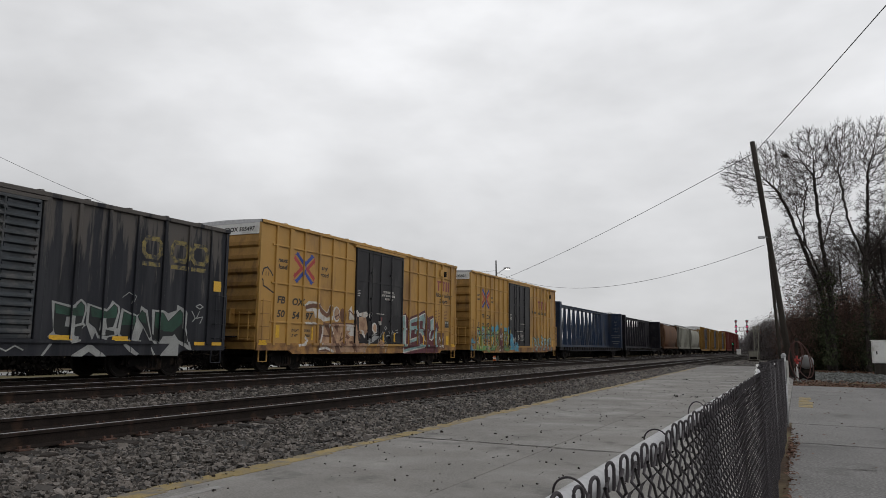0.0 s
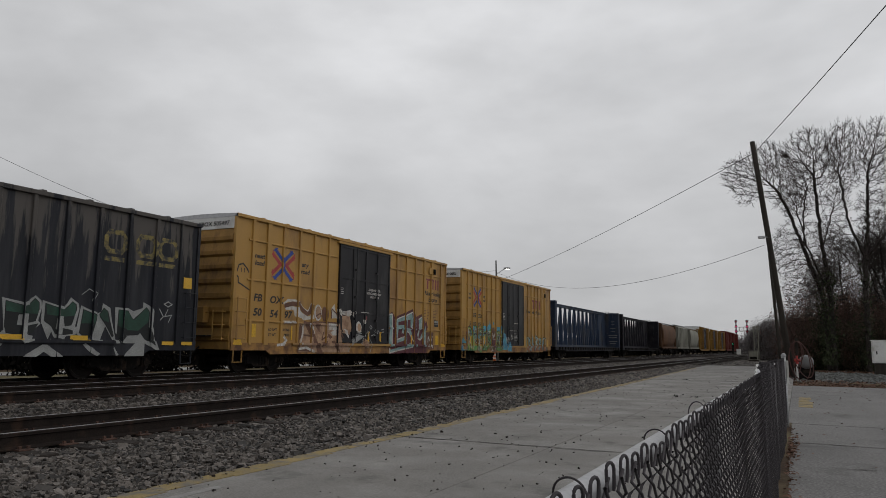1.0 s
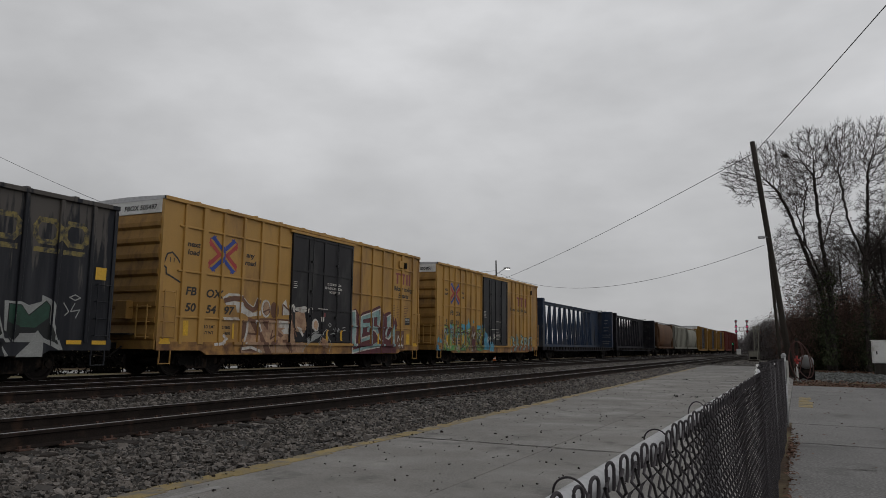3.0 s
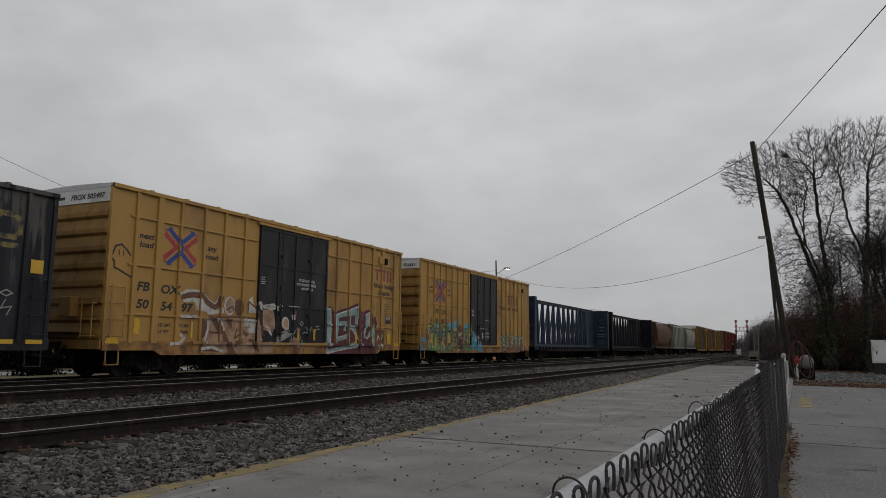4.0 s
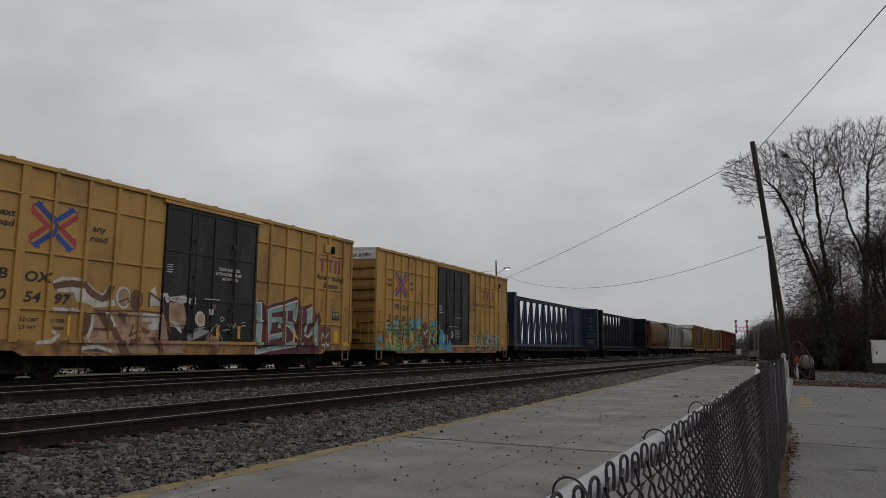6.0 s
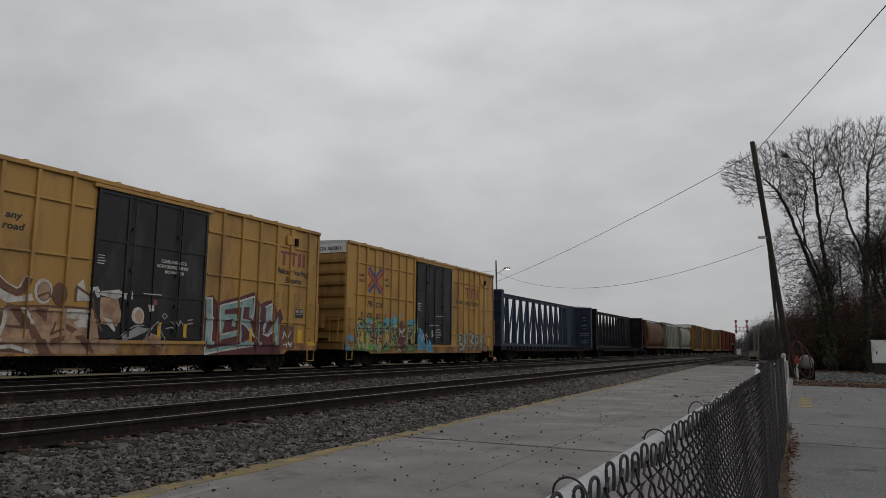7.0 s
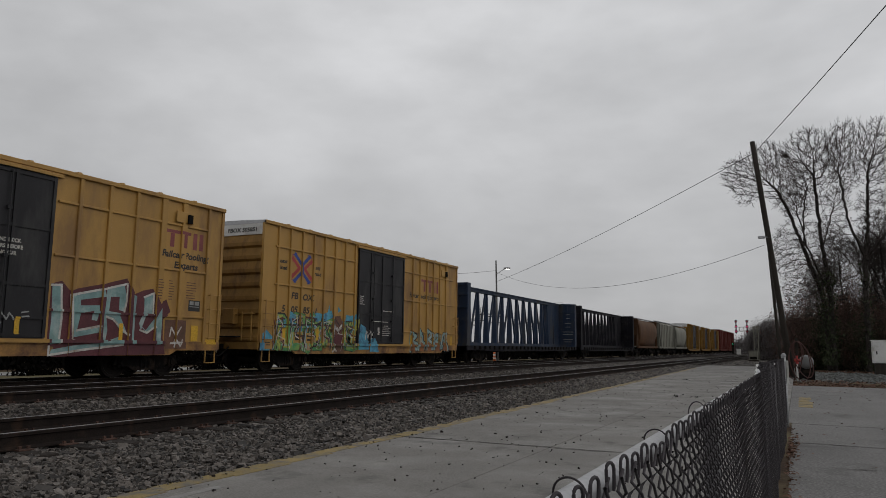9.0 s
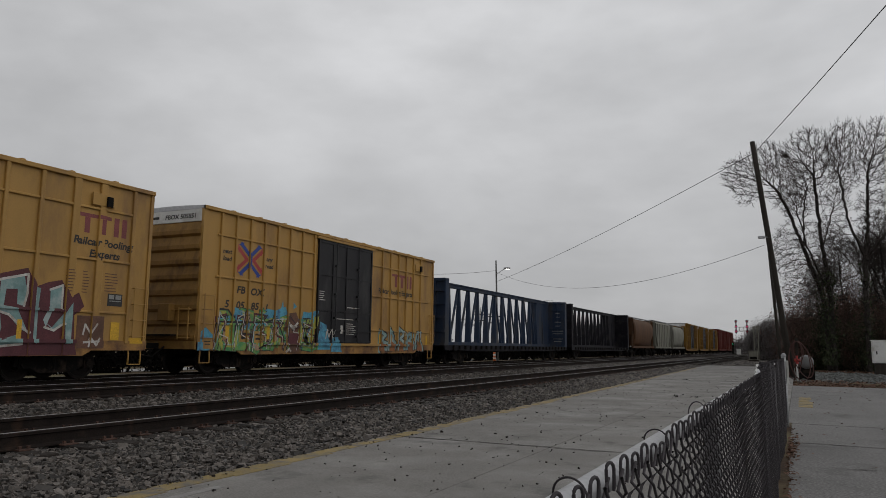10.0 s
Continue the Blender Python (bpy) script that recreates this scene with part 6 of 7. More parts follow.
for w, m, coat, sh, lab in ((0.34, P_BLACK, 2, 0.0, "black graffiti outline"), (0.30, P_GREEN, 3, 0.0, "green graffiti letters"), (0.13, P_LIME, 4, 0.04, "yellow-green graffiti fade"), (0.035, P_TEAL, 5, -0.09, "pale graffiti highlights")):
    polys = []
    for k in piece:
        polys += stroke([(y + sh, z + abs(sh) * 0.5) for y, z in k], w)
    painted_pieces("graffiti_letters", (polys), m, car_b, side_b, lab, coat)
for w, m, coat, seed, lab in ((0.07, P_CYAN, 5, 41, "blue graffiti accents"), (0.06, P_MAROON, 6, 42, "dark red graffiti accents"), (0.035, P_BLACK, 7, 43, "black graffiti lines"), (0.03, P_WHITE, 8, 44, "white graffiti glints")):
    polys = []
    for k in wild_letters(0.6, 5.9, 0.72, 2.0, 6, seed):
        polys += stroke(k[: 4 if seed % 2 else 6], w)
    painted_pieces("graffiti_accent", polys, m, car_b, side_b, lab, coat)
painted_pieces("graffiti_fill", ([[(y + 0.3, z0), (y + 0.52, z0), (y + 0.6, z0 + 0.35), (y + 0.4, z0 + 0.45)] for y, z0 in ((0.85, 0.95), (1.8, 1.4), (2.75, 0.85), (3.3, 1.35), (4.95, 0.95))]), P_PINK, car_b, side_b, "pinkish graffiti fill", 5)
B_GREEN = [[(0.87, 2.03), (1.27, 2.02), (1.32, 1.7), (0.92, 1.66)],
    [(2.25, 1.95), (3.06, 1.8), (3.26, 1.73), (2.41, 1.67)],
    [(2.77, 0.82), (3.41, 1.11), (3.49, 0.73)],
    [(3.66, 1.72), (3.81, 1.76), (4.06, 1.21), (3.96, 1.15)],
    [(1.28, 1.99), (1.64, 1.68), (1.6, 1.11), (1.44, 0.93), (1.43, 1.59)],
    [(1.91, 1.06), (2.31, 1.12), (2.52, 0.75), (1.58, 0.75)],
    [(5.62, 0.72), (6.07, 0.97), (6.03, 0.79)],
    [(2.32, 1.64), (2.55, 1.65), (2.52, 1.43), (2.29, 1.43)]]
B_LIME = [[(5.38, 1.85), (6.07, 2.02), (5.97, 1.66), (5.54, 1.03), (5.24, 0.77)],
    [(0.86, 0.93), (1.06, 1.16), (1.06, 0.76)],
    [(1.29, 1.52), (1.41, 1.47), (1.48, 0.94), (1.27, 0.88)],
    [(3.08, 1.61), (3.27, 1.61), (3.35, 1.14), (3.16, 1.07)],
    [(0.92, 1.98), (1.19, 1.98), (1.09, 1.72)]]
B_BLUE = [[(1.49, 2.03), (1.93, 2.03), (1.95, 1.78), (1.62, 1.71)],
    [(3.54, 2.1), (4.15, 2.27), (4.27, 2.01), (3.68, 1.84)],
    [(0, 1.26), (0.31, 1.32), (0.53, 1.04), (0.18, 0.76), (0.02, 0.81)],
    [(2.96, 1.95), (3.24, 2.09), (3.55, 1.88), (3.16, 1.8)],
    [(5.53, 2.13), (6, 2.22), (5.95, 2.01), (5.6, 1.96)],
    [(1.97, 1.42), (2.23, 1.64), (2.29, 1.43)]]
B_PINK = [[(2.15, 2.04), (2.34, 1.98), (1.97, 1.48), (1.86, 1.48)],
    [(0.68, 1.59), (0.87, 1.77), (0.9, 1.16), (0.8, 1.1)],
    [(2.6, 0.97), (2.94, 0.76), (2.57, 0.75), (2.44, 0.94)],
    [(3.48, 1.52), (3.68, 1.56), (3.76, 1.08), (3.53, 1.06)],
    [(1.1, 1.55), (1.22, 1.57), (1.21, 1.17), (1.1, 0.99)]]
B_LINE = [[(0.87, 2.03), (1.27, 2.02), (1.62, 1.68), (1.57, 0.94)],
    [(0.93, 1.64), (1.43, 1.64), (2.27, 1.66), (3.27, 1.7), (4.08, 1.68)],
    [(2.11, 2.03), (1.88, 1.45), (1.99, 1.12)],
    [(3.26, 1.74), (3.71, 1.82), (4.11, 1.15), (4.04, 0.76)],
    [(2.38, 1.43), (2.43, 0.75)],
    [(5.38, 1.85), (5.19, 1.23), (5.61, 0.96), (6.1, 1.53)],
    [(2.77, 0.81), (3.42, 1.11)],
    [(0.72, 1.59), (0.92, 1.16), (0.82, 0.82)]]

for name, polys, m, lab, coat in (("graffiti_green", B_GREEN, P_GREEN, "bright green graffiti shape", 5), ("graffiti_lime", B_LIME, P_LIME, "yellow-green graffiti shape", 5), ("graffiti_blue", B_BLUE, P_CYAN, "sky blue graffiti puff", 5), ("graffiti_pink", B_PINK, P_PINK, "pinkish graffiti shape", 5)):
    sprayed(name, polys, m, car_b, side_b, lab, coat)
sprayed_lines("graffiti_line", B_LINE, 0.06, P_BLACK, car_b, side_b, "black graffiti outline", 6)
painted_pieces("graffiti_patch", ([[(4.05, 1.55), (4.35, 2.05), (4.75, 2.1), (5.0, 1.7), (4.85, 1.3), (4.95, 0.7), (4.3, 0.66), (4.35, 1.2)]]), P_RUST, car_b, side_b, "brown graffiti patch", 6)
painted_pieces("graffiti_red", ([[(4.25, 0.98), (4.9, 0.98), (4.92, 1.32), (4.28, 1.36)]]), P_MAROON, car_b, side_b, "dark red graffiti patch", 7)
painted_pieces("graffiti_tag", (stroke([(4.38, 1.62), (4.6, 1.52), (4.85, 1.72)], 0.09) + stroke([(4.2, 0.7), (4.35, 0.82), (4.45, 0.72)], 0.07) + stroke([(6.55, 1.2), (6.6, 1.55), (6.75, 1.25), (6.9, 1.55), (7.0, 1.22), (7.15, 1.5)], 0.05)), P_WHITE, car_b, side_b, "white graffiti tag", 8)
tail = wild_letters(10.45, 14.6, 0.70, 1.72, 5, 31)
for w, m, coat, sh, lab in ((0.22, P_BLACK, 1, 0.05, "black graffiti outline"), (0.14, P_TEAL, 2, 0.0, "pale graffiti letters")):
    polys = []
    for k in tail:
        polys += stroke([(y + sh, z) for y, z in k], w)
    painted_pieces("graffiti_letters", (polys), m, car_b, side_b, lab, coat)
painted_pieces("graffiti_fill", ([[(y, 0.74), (y + 0.5, 0.70), (y + 0.42, 1.10), (y + 0.1, 1.14)] for y in (10.5, 11.4, 12.2, 13.1, 14.0)]), mat("orange_brown_spray_paint", (0.30, 0.11, 0.035), 0.6, var=0.3, bump=0), car_b, side_b, "orange-brown graffiti base", 3)

# plates on the leading ends, read from the front
for car, number in ((car_a, "FBOX 505497"), (car_b, "FBOX 505851")):
    me = bpy.data.meshes.new("end_lettering")
    bm = words(number, 0, 0, 0.135, 1.15, 0.1)
    for v in bm.verts:
        v.co = Vector((-0.05 + v.co.y, 0.0035, 4.79 + v.co.z))
    bm.to_mesh(me)
    bm.free()
    me.materials.append(P_BLACK)
    shared("end_lettering", me, car, pose(0, 0, 0))
    bm = flat_polys([[(-0.75, 4.82), (-0.30, 4.82), (-0.30, 4.90), (-0.75, 4.90)]])
    for v in bm.verts:
        v.co = Vector((v.co.y, 0.0035, v.co.z))
    part("end_marking", bm, P_BLACK, car)

# sooty dark boxcar: flaking emblem, tape, outlined letters
blocks = []
for y in (-3.32, -2.30, -1.52):
    y += DL
    blocks += stroke([(y + 0.62, 3.72), (y + 0.5, 3.86), (y + 0.12, 3.86), (y + 0.02, 3.70), (y + 0.02, 3.46), (y + 0.14, 3.34), (y + 0.5, 3.34), (y + 0.62, 3.46), (y + 0.62, 3.72)], 0.13)
    blocks.append([(y, 3.08), (y + 0.62, 3.08), (y + 0.62, 3.20), (y, 3.20)])
painted_pieces("flaking_emblem", (blocks), P_FADED, car_d, side_d, "three flaking yellow emblem shapes", 1)
bars(car_d, side_d, [(DL - 0.58, DL - 0.26, 2.55, 2.87), (DL - 5.95, DL - 5.40, 1.00, 1.12), (DL - 4.15, DL - 3.66, 1.00, 1.12), (DL - 1.30, DL - 0.88, 0.90, 1.00), (DL - 0.58, DL - 0.16, 0.90, 1.00), (DL - 9.3, DL - 8.8, 1.0, 1.12)], P_REFLECT, "reflective_tape", "yellow reflective tape", 9)
D_OUT = [[(-5.94, 1.95), (-5.4, 1.86), (-5.32, 1.91), (-5.13, 2.04), (-4.98, 1.93), (-4.95, 1.75), (-5.02, 1.45), (-4.95, 1.38), (-5.25, 1.11), (-5.12, 1.09), (-5.14, 0.98), (-5.35, 0.91), (-5.46, 0.99), (-5.89, 1), (-5.98, 1.08), (-5.84, 1.22)],
    [(-4.95, 1.94), (-4.37, 1.8), (-4.28, 1.92), (-4.2, 2.05), (-3.97, 1.91), (-3.94, 1.77), (-4.03, 1.34), (-3.91, 1.3), (-4, 1.14), (-4.26, 1.09), (-4.3, 1.02), (-4.58, 1.06), (-4.66, 1.2), (-4.74, 1.01), (-4.95, 1.42)],
    [(-3.9, 1.87), (-3.41, 1.69), (-3.29, 1.75), (-3.27, 1.96), (-3.03, 1.85), (-2.96, 1.54), (-2.81, 1.05), (-2.73, 0.94), (-2.84, 0.93), (-3.15, 1.37), (-3.29, 0.99), (-3.56, 1.01), (-3.96, 1.14), (-4, 1.22)],
    [(-2.88, 1.88), (-2.45, 1.87), (-2.29, 1.8), (-1.98, 1.9), (-1.97, 2.06), (-1.73, 1.97), (-1.63, 1.83), (-1.65, 1.41), (-1.36, 0.76), (-1.46, 0.76), (-1.88, 0.94), (-1.88, 0.6), (-2.56, 0.6), (-2.21, 0.94), (-2.63, 0.94), (-2.75, 1.16), (-2.83, 1.21)]]
D_DARK = [[(-5.85, 1.88), (-5.41, 1.79), (-5.26, 1.84), (-5.14, 1.97), (-5.03, 1.87), (-5.02, 1.72), (-5.09, 1.44), (-5.28, 1.39), (-5.32, 1.59), (-5.52, 1.58), (-5.55, 1.33), (-5.3, 1.31), (-5.02, 1.38), (-5.14, 1.16), (-5.5, 1.11), (-5.78, 1.15), (-5.83, 1.3)],
    [(-4.87, 1.87), (-4.36, 1.74), (-4.25, 1.84), (-4.15, 1.95), (-4.04, 1.88), (-4.02, 1.76), (-4.14, 1.37), (-4.31, 1.34), (-4.36, 1.55), (-4.53, 1.54), (-4.56, 1.25), (-4.36, 1.28), (-4.1, 1.24), (-4.08, 1.17), (-4.31, 1.13), (-4.55, 1.14), (-4.67, 1.33), (-4.87, 1.45)],
    [(-3.83, 1.78), (-3.45, 1.65), (-3.6, 1.05), (-3.77, 1.09), (-3.9, 1.19)],
    [(-3.35, 1.67), (-3.23, 1.84), (-3.1, 1.76), (-3.03, 1.54), (-2.88, 1.13), (-2.92, 1.09), (-3.16, 1.43), (-3.31, 1.59)],
    [(-2.77, 1.82), (-2.46, 1.79), (-2.28, 1.57), (-1.99, 1.81), (-1.86, 1.93), (-1.74, 1.81), (-1.74, 1.41), (-1.49, 0.89), (-1.86, 1.06), (-2.02, 1.23), (-2.09, 1.17), (-2.5, 1.15), (-2.63, 0.99), (-2.77, 1.16)]]
D_GREEN = [[(-5.84, 1.86), (-5.41, 1.77), (-5.26, 1.82), (-5.14, 1.95), (-5.05, 1.86), (-5.05, 1.62), (-5.3, 1.61), (-5.81, 1.65)],
    [(-4.85, 1.85), (-4.36, 1.72), (-4.24, 1.82), (-4.15, 1.93), (-4.06, 1.86), (-4.06, 1.62), (-4.35, 1.58), (-4.8, 1.61)],
    [(-3.81, 1.75), (-3.47, 1.63), (-3.53, 1.44), (-3.86, 1.43)],
    [(-3.33, 1.66), (-3.23, 1.81), (-3.12, 1.75), (-3.06, 1.48), (-3.24, 1.54)],
    [(-2.75, 1.8), (-2.47, 1.77), (-2.27, 1.54), (-1.98, 1.79), (-1.86, 1.9), (-1.77, 1.8), (-1.78, 1.53), (-2.1, 1.29), (-2.48, 1.3), (-2.75, 1.41)]]
D_LEGS = [[(-5.37, 0.61), (-4.89, 0.89), (-4.77, 0.89), (-4.32, 0.6), (-4.63, 0.6), (-4.84, 0.72), (-5.03, 0.6)],
    [(-3.72, 0.93), (-3.27, 0.66), (-3.36, 0.61), (-3.57, 0.69), (-3.81, 0.9)],
    [(-5.94, 0.91), (-5.86, 0.91), (-6.08, 0.62), (-6.14, 0.63)],
    [(-2.87, 0.85), (-2.71, 0.63), (-2.79, 0.61), (-2.88, 0.81)]]
P_MIDGREEN = mat("mid_green_spray_paint", (0.011, 0.046, 0.028), 0.6, var=0.5, scale=3, bump=0)
for name, polys, m, lab, coat in (("graffiti_outline", D_OUT + D_LEGS, P_SILVER, "pale silver graffiti outline", 1), ("graffiti_letter", D_DARK, P_DKGREEN, "black graffiti letter", 3), ("graffiti_fade", D_GREEN, P_MIDGREEN, "green graffiti fade", 5)):
    sprayed(name, polys if coat == 1 else [swell(p, 0.010) for p in polys], m, car_d, side_d, lab, coat, DL)
painted_pieces("graffiti_tag", (stroke([(DL - 1.25, 2.05), (DL - 1.1, 2.12), (DL - 0.95, 2.05), (DL - 1.1, 1.98), (DL - 1.25, 2.05)], 0.03) + stroke([(DL - 1.4, 1.9), (DL - 1.25, 1.7), (DL - 1.35, 1.6)], 0.03) + stroke([(DL - 1.1, 1.9), (DL - 1.2, 1.7), (DL - 0.95, 1.75), (DL - 1.05, 1.55)], 0.03) + stroke([(DL - 3.9, 2.15), (DL - 3.7, 2.3), (DL - 3.5, 2.2), (DL - 3.6, 2.0)], 0.02)
               + stroke([(DL - 7.6, 0.8), (DL - 7.3, 0.86), (DL - 7.0, 0.74), (DL - 6.8, 0.86), (DL - 6.6, 0.76)], 0.035)), P_SILVER, car_d, side_d, "pale spray tags", 4)
for i in range(16):
    z = 1.12 + i * 0.205
    bm = bmesh.new()
    x0 = SH + 0.05
    prism(bm, [(x0 + 0.036, z), (x0 + 0.085, z + 0.03), (x0 + 0.085, z + 0.07), (x0 + 0.036, z + 0.13), (x0 - 0.01, z + 0.13), (x0 - 0.01, z)], "y", DL - 9.5, DL - 6.5)
    ob = part("door_corrugation", bm, M_DKDOOR, car_d)
# markings on the blue bulkhead
for z, w in ((3.6, 0.35), (3.3, 0.3), (2.9, 0.5), (2.6, 0.4), (2.2, 0.9), (2.0, 0.8), (1.6, 0.8), (1.4, 0.6)):
    boxes("marking", [(0.85 - w / 2, 0.85 + w / 2, 22.0 - 0.425, 22.0 - 0.421, z, z + 0.04)], P_SILVER, car_c)

# ---- bare trees and brush ----


def grow(seed, stems, lobes, gap=0.44, twigs=3, dense=1.0):
    """Segments (p, q, r0, r1) of a bare tree: stems of (x, y, z) points, then
    limbs that grow towards buds strewn through the lobes of its crown."""
    gen = np.random.default_rng(seed)
    step = gap * 0.72
    pos, parent = [], []
    for stem in stems:
        first = stem[0]
        if pos:
            arr = np.array(pos)
            last = int(np.argmin(((arr - first) ** 2).sum(1)))
        else:
            pos.append(np.array(first, float))
            parent.append(-1)
            last = 0
        for a, c in zip(stem, stem[1:]):
            a, c = np.array(a, float), np.array(c, float)
            n = max(2, int(np.linalg.norm(c - a) / step))
            for i in range(n):
                pos.append(a + (c - a) * (i + 1) / n + gen.normal(0, 0.035, 3))
                parent.append(last)
                last = len(pos) - 1
    buds = []
    for cx, cy, cz, rx, ry, rz, n in lobes:
        n = int(n * dense)
        d = gen.normal(0, 1, (n, 3))
        d /= np.linalg.norm(d, axis=1)[:, None]
        d *= (gen.random(n) ** 0.36)[:, None]
        buds.append(d * (rx, ry, rz) + (cx, cy, cz))
    buds = np.concatenate(buds)
    near = np.full(len(buds), 1e9)
    who = np.zeros(len(buds), int)
    fresh = list(range(len(pos)))
    for _ in range(90):
        if not fresh or not len(buds):
            break
        arr = np.array([pos[i] for i in fresh])
        dist = np.sqrt(((buds[:, None, :] - arr[None]) ** 2).sum(2))
        k = dist.argmin(1)
        dmin = dist[np.arange(len(buds)), k]
        better = dmin < near
        near = np.where(better, dmin, near)
        who = np.where(better, np.array(fresh)[k], who)
        keep = near > gap
        buds, near, who = buds[keep], near[keep], who[keep]
        fresh = []
        for i in np.unique(who[near < 4.5]):
            pull = buds[(who == i) & (near < 4.5)] - pos[i]
            d = (pull / np.linalg.norm(pull, axis=1)[:, None]).mean(0)
            back = pos[i] - pos[parent[i]] if parent[i] >= 0 else np.array((0, 0, 1.0))
            d = d / (np.linalg.norm(d) + 1e-6) + back / (np.linalg.norm(back) + 1e-6) * 0.55 + gen.normal(0, 0.16, 3) + (0, 0, 0.20)
            pos.append(pos[i] + d / np.linalg.norm(d) * step)
            parent.append(int(i))
            fresh.append(len(pos) - 1)
    n = len(pos)
    area = np.zeros(n)
    kids = np.zeros(n, int)
    for i in range(n - 1, 0, -1):
        if kids[i] == 0:
            area[i] = 0.0080 ** 2.05
        area[parent[i]] += area[i]
        kids[parent[i]] += 1
    rad = np.maximum(area, 0.0080 ** 2.05) ** (1 / 2.05)
    segs = []
    for i in range(1, n):
        p, q = Vector(pos[parent[i]]), Vector(pos[i])
        r0 = min(rad[parent[i]], rad[i] * 1.25)
        segs.append((p, q, r0, rad[i]))
        if rad[i] < 0.03:
            d = (q - p).normalized()
            for _ in range(twigs + (1 if kids[i] == 0 else 0)):
                e = q + (d * 1.0 + Vector(gen.normal(0, 0.45, 3)) + Vector((0, 0, 0.10))).normalized() * gen.uniform(0.14, 0.32)
                h = e + ((e - q).normalized() + Vector(gen.normal(0, 0.25, 3)) + Vector((0, 0, 0.35))).normalized() * gen.uniform(0.10, 0.26)
                segs += [(q, e, 0.0085, 0.0070), (e, h, 0.0070, 0.005)]
    return segs


def segs_mesh(name, segs, material, fat=1.0):
    verts, faces = [], []
    for p, q, r0, r1 in segs:
        r0, r1 = r0 * fat, r1 * fat
        n = 8 if r0 > 0.12 else (5 if r0 > 0.04 else 3)
        d = (q - p).normalized()
        u = d.orthogonal().normalized()
        w = d.cross(u)
        b = len(verts)
        for c, r in ((p, r0), (q, r1)):
            for i in range(n):
                a = 6.28318 * i / n
                verts.append(tuple(c + (u * math.cos(a) + w * math.sin(a)) * r))
        for i in range(n):
            faces.append((b + i, b + (i + 1) % n, b + n + (i + 1) % n, b + n + i))
    me = bpy.data.meshes.new(name)
    me.from_pydata(verts, [], faces)
    me.materials.append(material)
    return me


def bare_tree(label, seed, stems, lobes, m, gap=0.36, twigs=3, group="bare winter trees", fat=1.0, dense=1.7):
    tree = thing("bare_tree", label, "tree", group)
    segs = grow(seed, stems, lobes, gap, twigs, dense)
    shared("trunk", segs_mesh("trunk", [s for s in segs if s[2] > 0.05], M_BARK), tree)
    shared("crown", segs_mesh("crown", [s for s in segs if s[2] <= 0.05], M_TWIG, fat), tree, label="fine leafless twigs")
    tree.matrix_basis = m
    return tree


tree_1 = bare_tree("leafless tree with long limbs leaning towards the tracks", 3,
                   [[(0, 0, -0.2), (-0.1, 0, 5.0), (-1.2, -0.2, 8.6), (-2.2, 0, 11.8), (-2.9, 0.2, 13.4)], [(-1.2, -0.2, 8.6), (-1.2, 0.4, 11.0), (-0.8, 0.8, 13.5)]],
                   [(-5.1, 0, 14.5, 1.6, 2.0, 1.5, 714), (-3.3, 0, 15.3, 1.7, 2.2, 1.5, 714), (-4.7, 0.2, 13.0, 1.0, 1.4, 0.7, 119), (-2.0, 0, 13.6, 1.7, 2.2, 1.9, 646), (-2.2, 0, 8.6, 1.3, 1.6, 2.2, 323), (-0.9, 0, 6.0, 2.0, 1.8, 2.4, 420)],
                   pose(2.0, 58.6, -0.45))
tree_2 = bare_tree("tall leafless tree with a straight dark trunk", 11,
                   [[(0, 0, -0.2), (-0.1, 0, 5.2), (-0.4, 0, 8.7), (-0.6, 0.1, 11.5), (-0.7, 0, 14.2)], [(-0.1, 0, 5.2), (-1.4, 0.5, 9.0), (-2.0, 0.6, 12.0)], [(-0.4, 0, 8.7), (0.5, -0.4, 12.0)]],
                   [(-0.8, 0, 15.2, 2.2, 2.3, 2.2, 1190), (-1.9, 0.3, 12.2, 1.3, 1.7, 1.6, 425), (0.4, -0.2, 12.5, 1.2, 1.6, 1.7, 425), (-0.6, 0, 9.3, 1.6, 1.8, 1.4, 272), (-0.3, 0.4, 6.4, 2.0, 1.6, 2.0, 340)],
                   pose(2.35, 58, -0.45))
tree_3 = bare_tree("tall leafless tree with a forking wide crown", 23,
                   [[(0, 0, -0.2), (0, 0, 5.4), (0.15, 0, 7.8), (-0.8, 0, 10.5), (-1.2, 0.2, 14.0)], [(0.15, 0, 7.8), (0.5, 0.3, 11.0), (0.6, 0.2, 14.0)], [(0.15, 0, 7.8), (1.6, -0.3, 9.6), (2.8, -0.2, 12.4)], [(0, 0, 6.4), (-1.6, -0.3, 8.6)]],
                   [(-0.5, 0, 15.2, 1.7, 2.0, 2.5, 952), (1.4, 0.2, 15.2, 1.9, 2.2, 2.5, 952), (3.4, 0, 13.6, 1.9, 2.2, 2.7, 816), (1.0, 0, 11.2, 1.5, 1.8, 1.5, 306), (-1.6, -0.2, 9.8, 1.2, 1.5, 1.4, 272)],
                   pose(4.4, 57.6, -0.45))
far_label = "distant leafless tree of the wood along the line"
far_1 = bare_tree(far_label, 41, [[(0, 0, -0.2), (0.2, 0, 6), (0, 0.3, 11)]], [(0, 0, 11.0, 3.6, 3.6, 5.2, 420)], pose(-3.0, 113, -0.6) @ Matrix.Scale(0.42, 4), 0.9, 5, "distant wood", 3.2, 1.0)
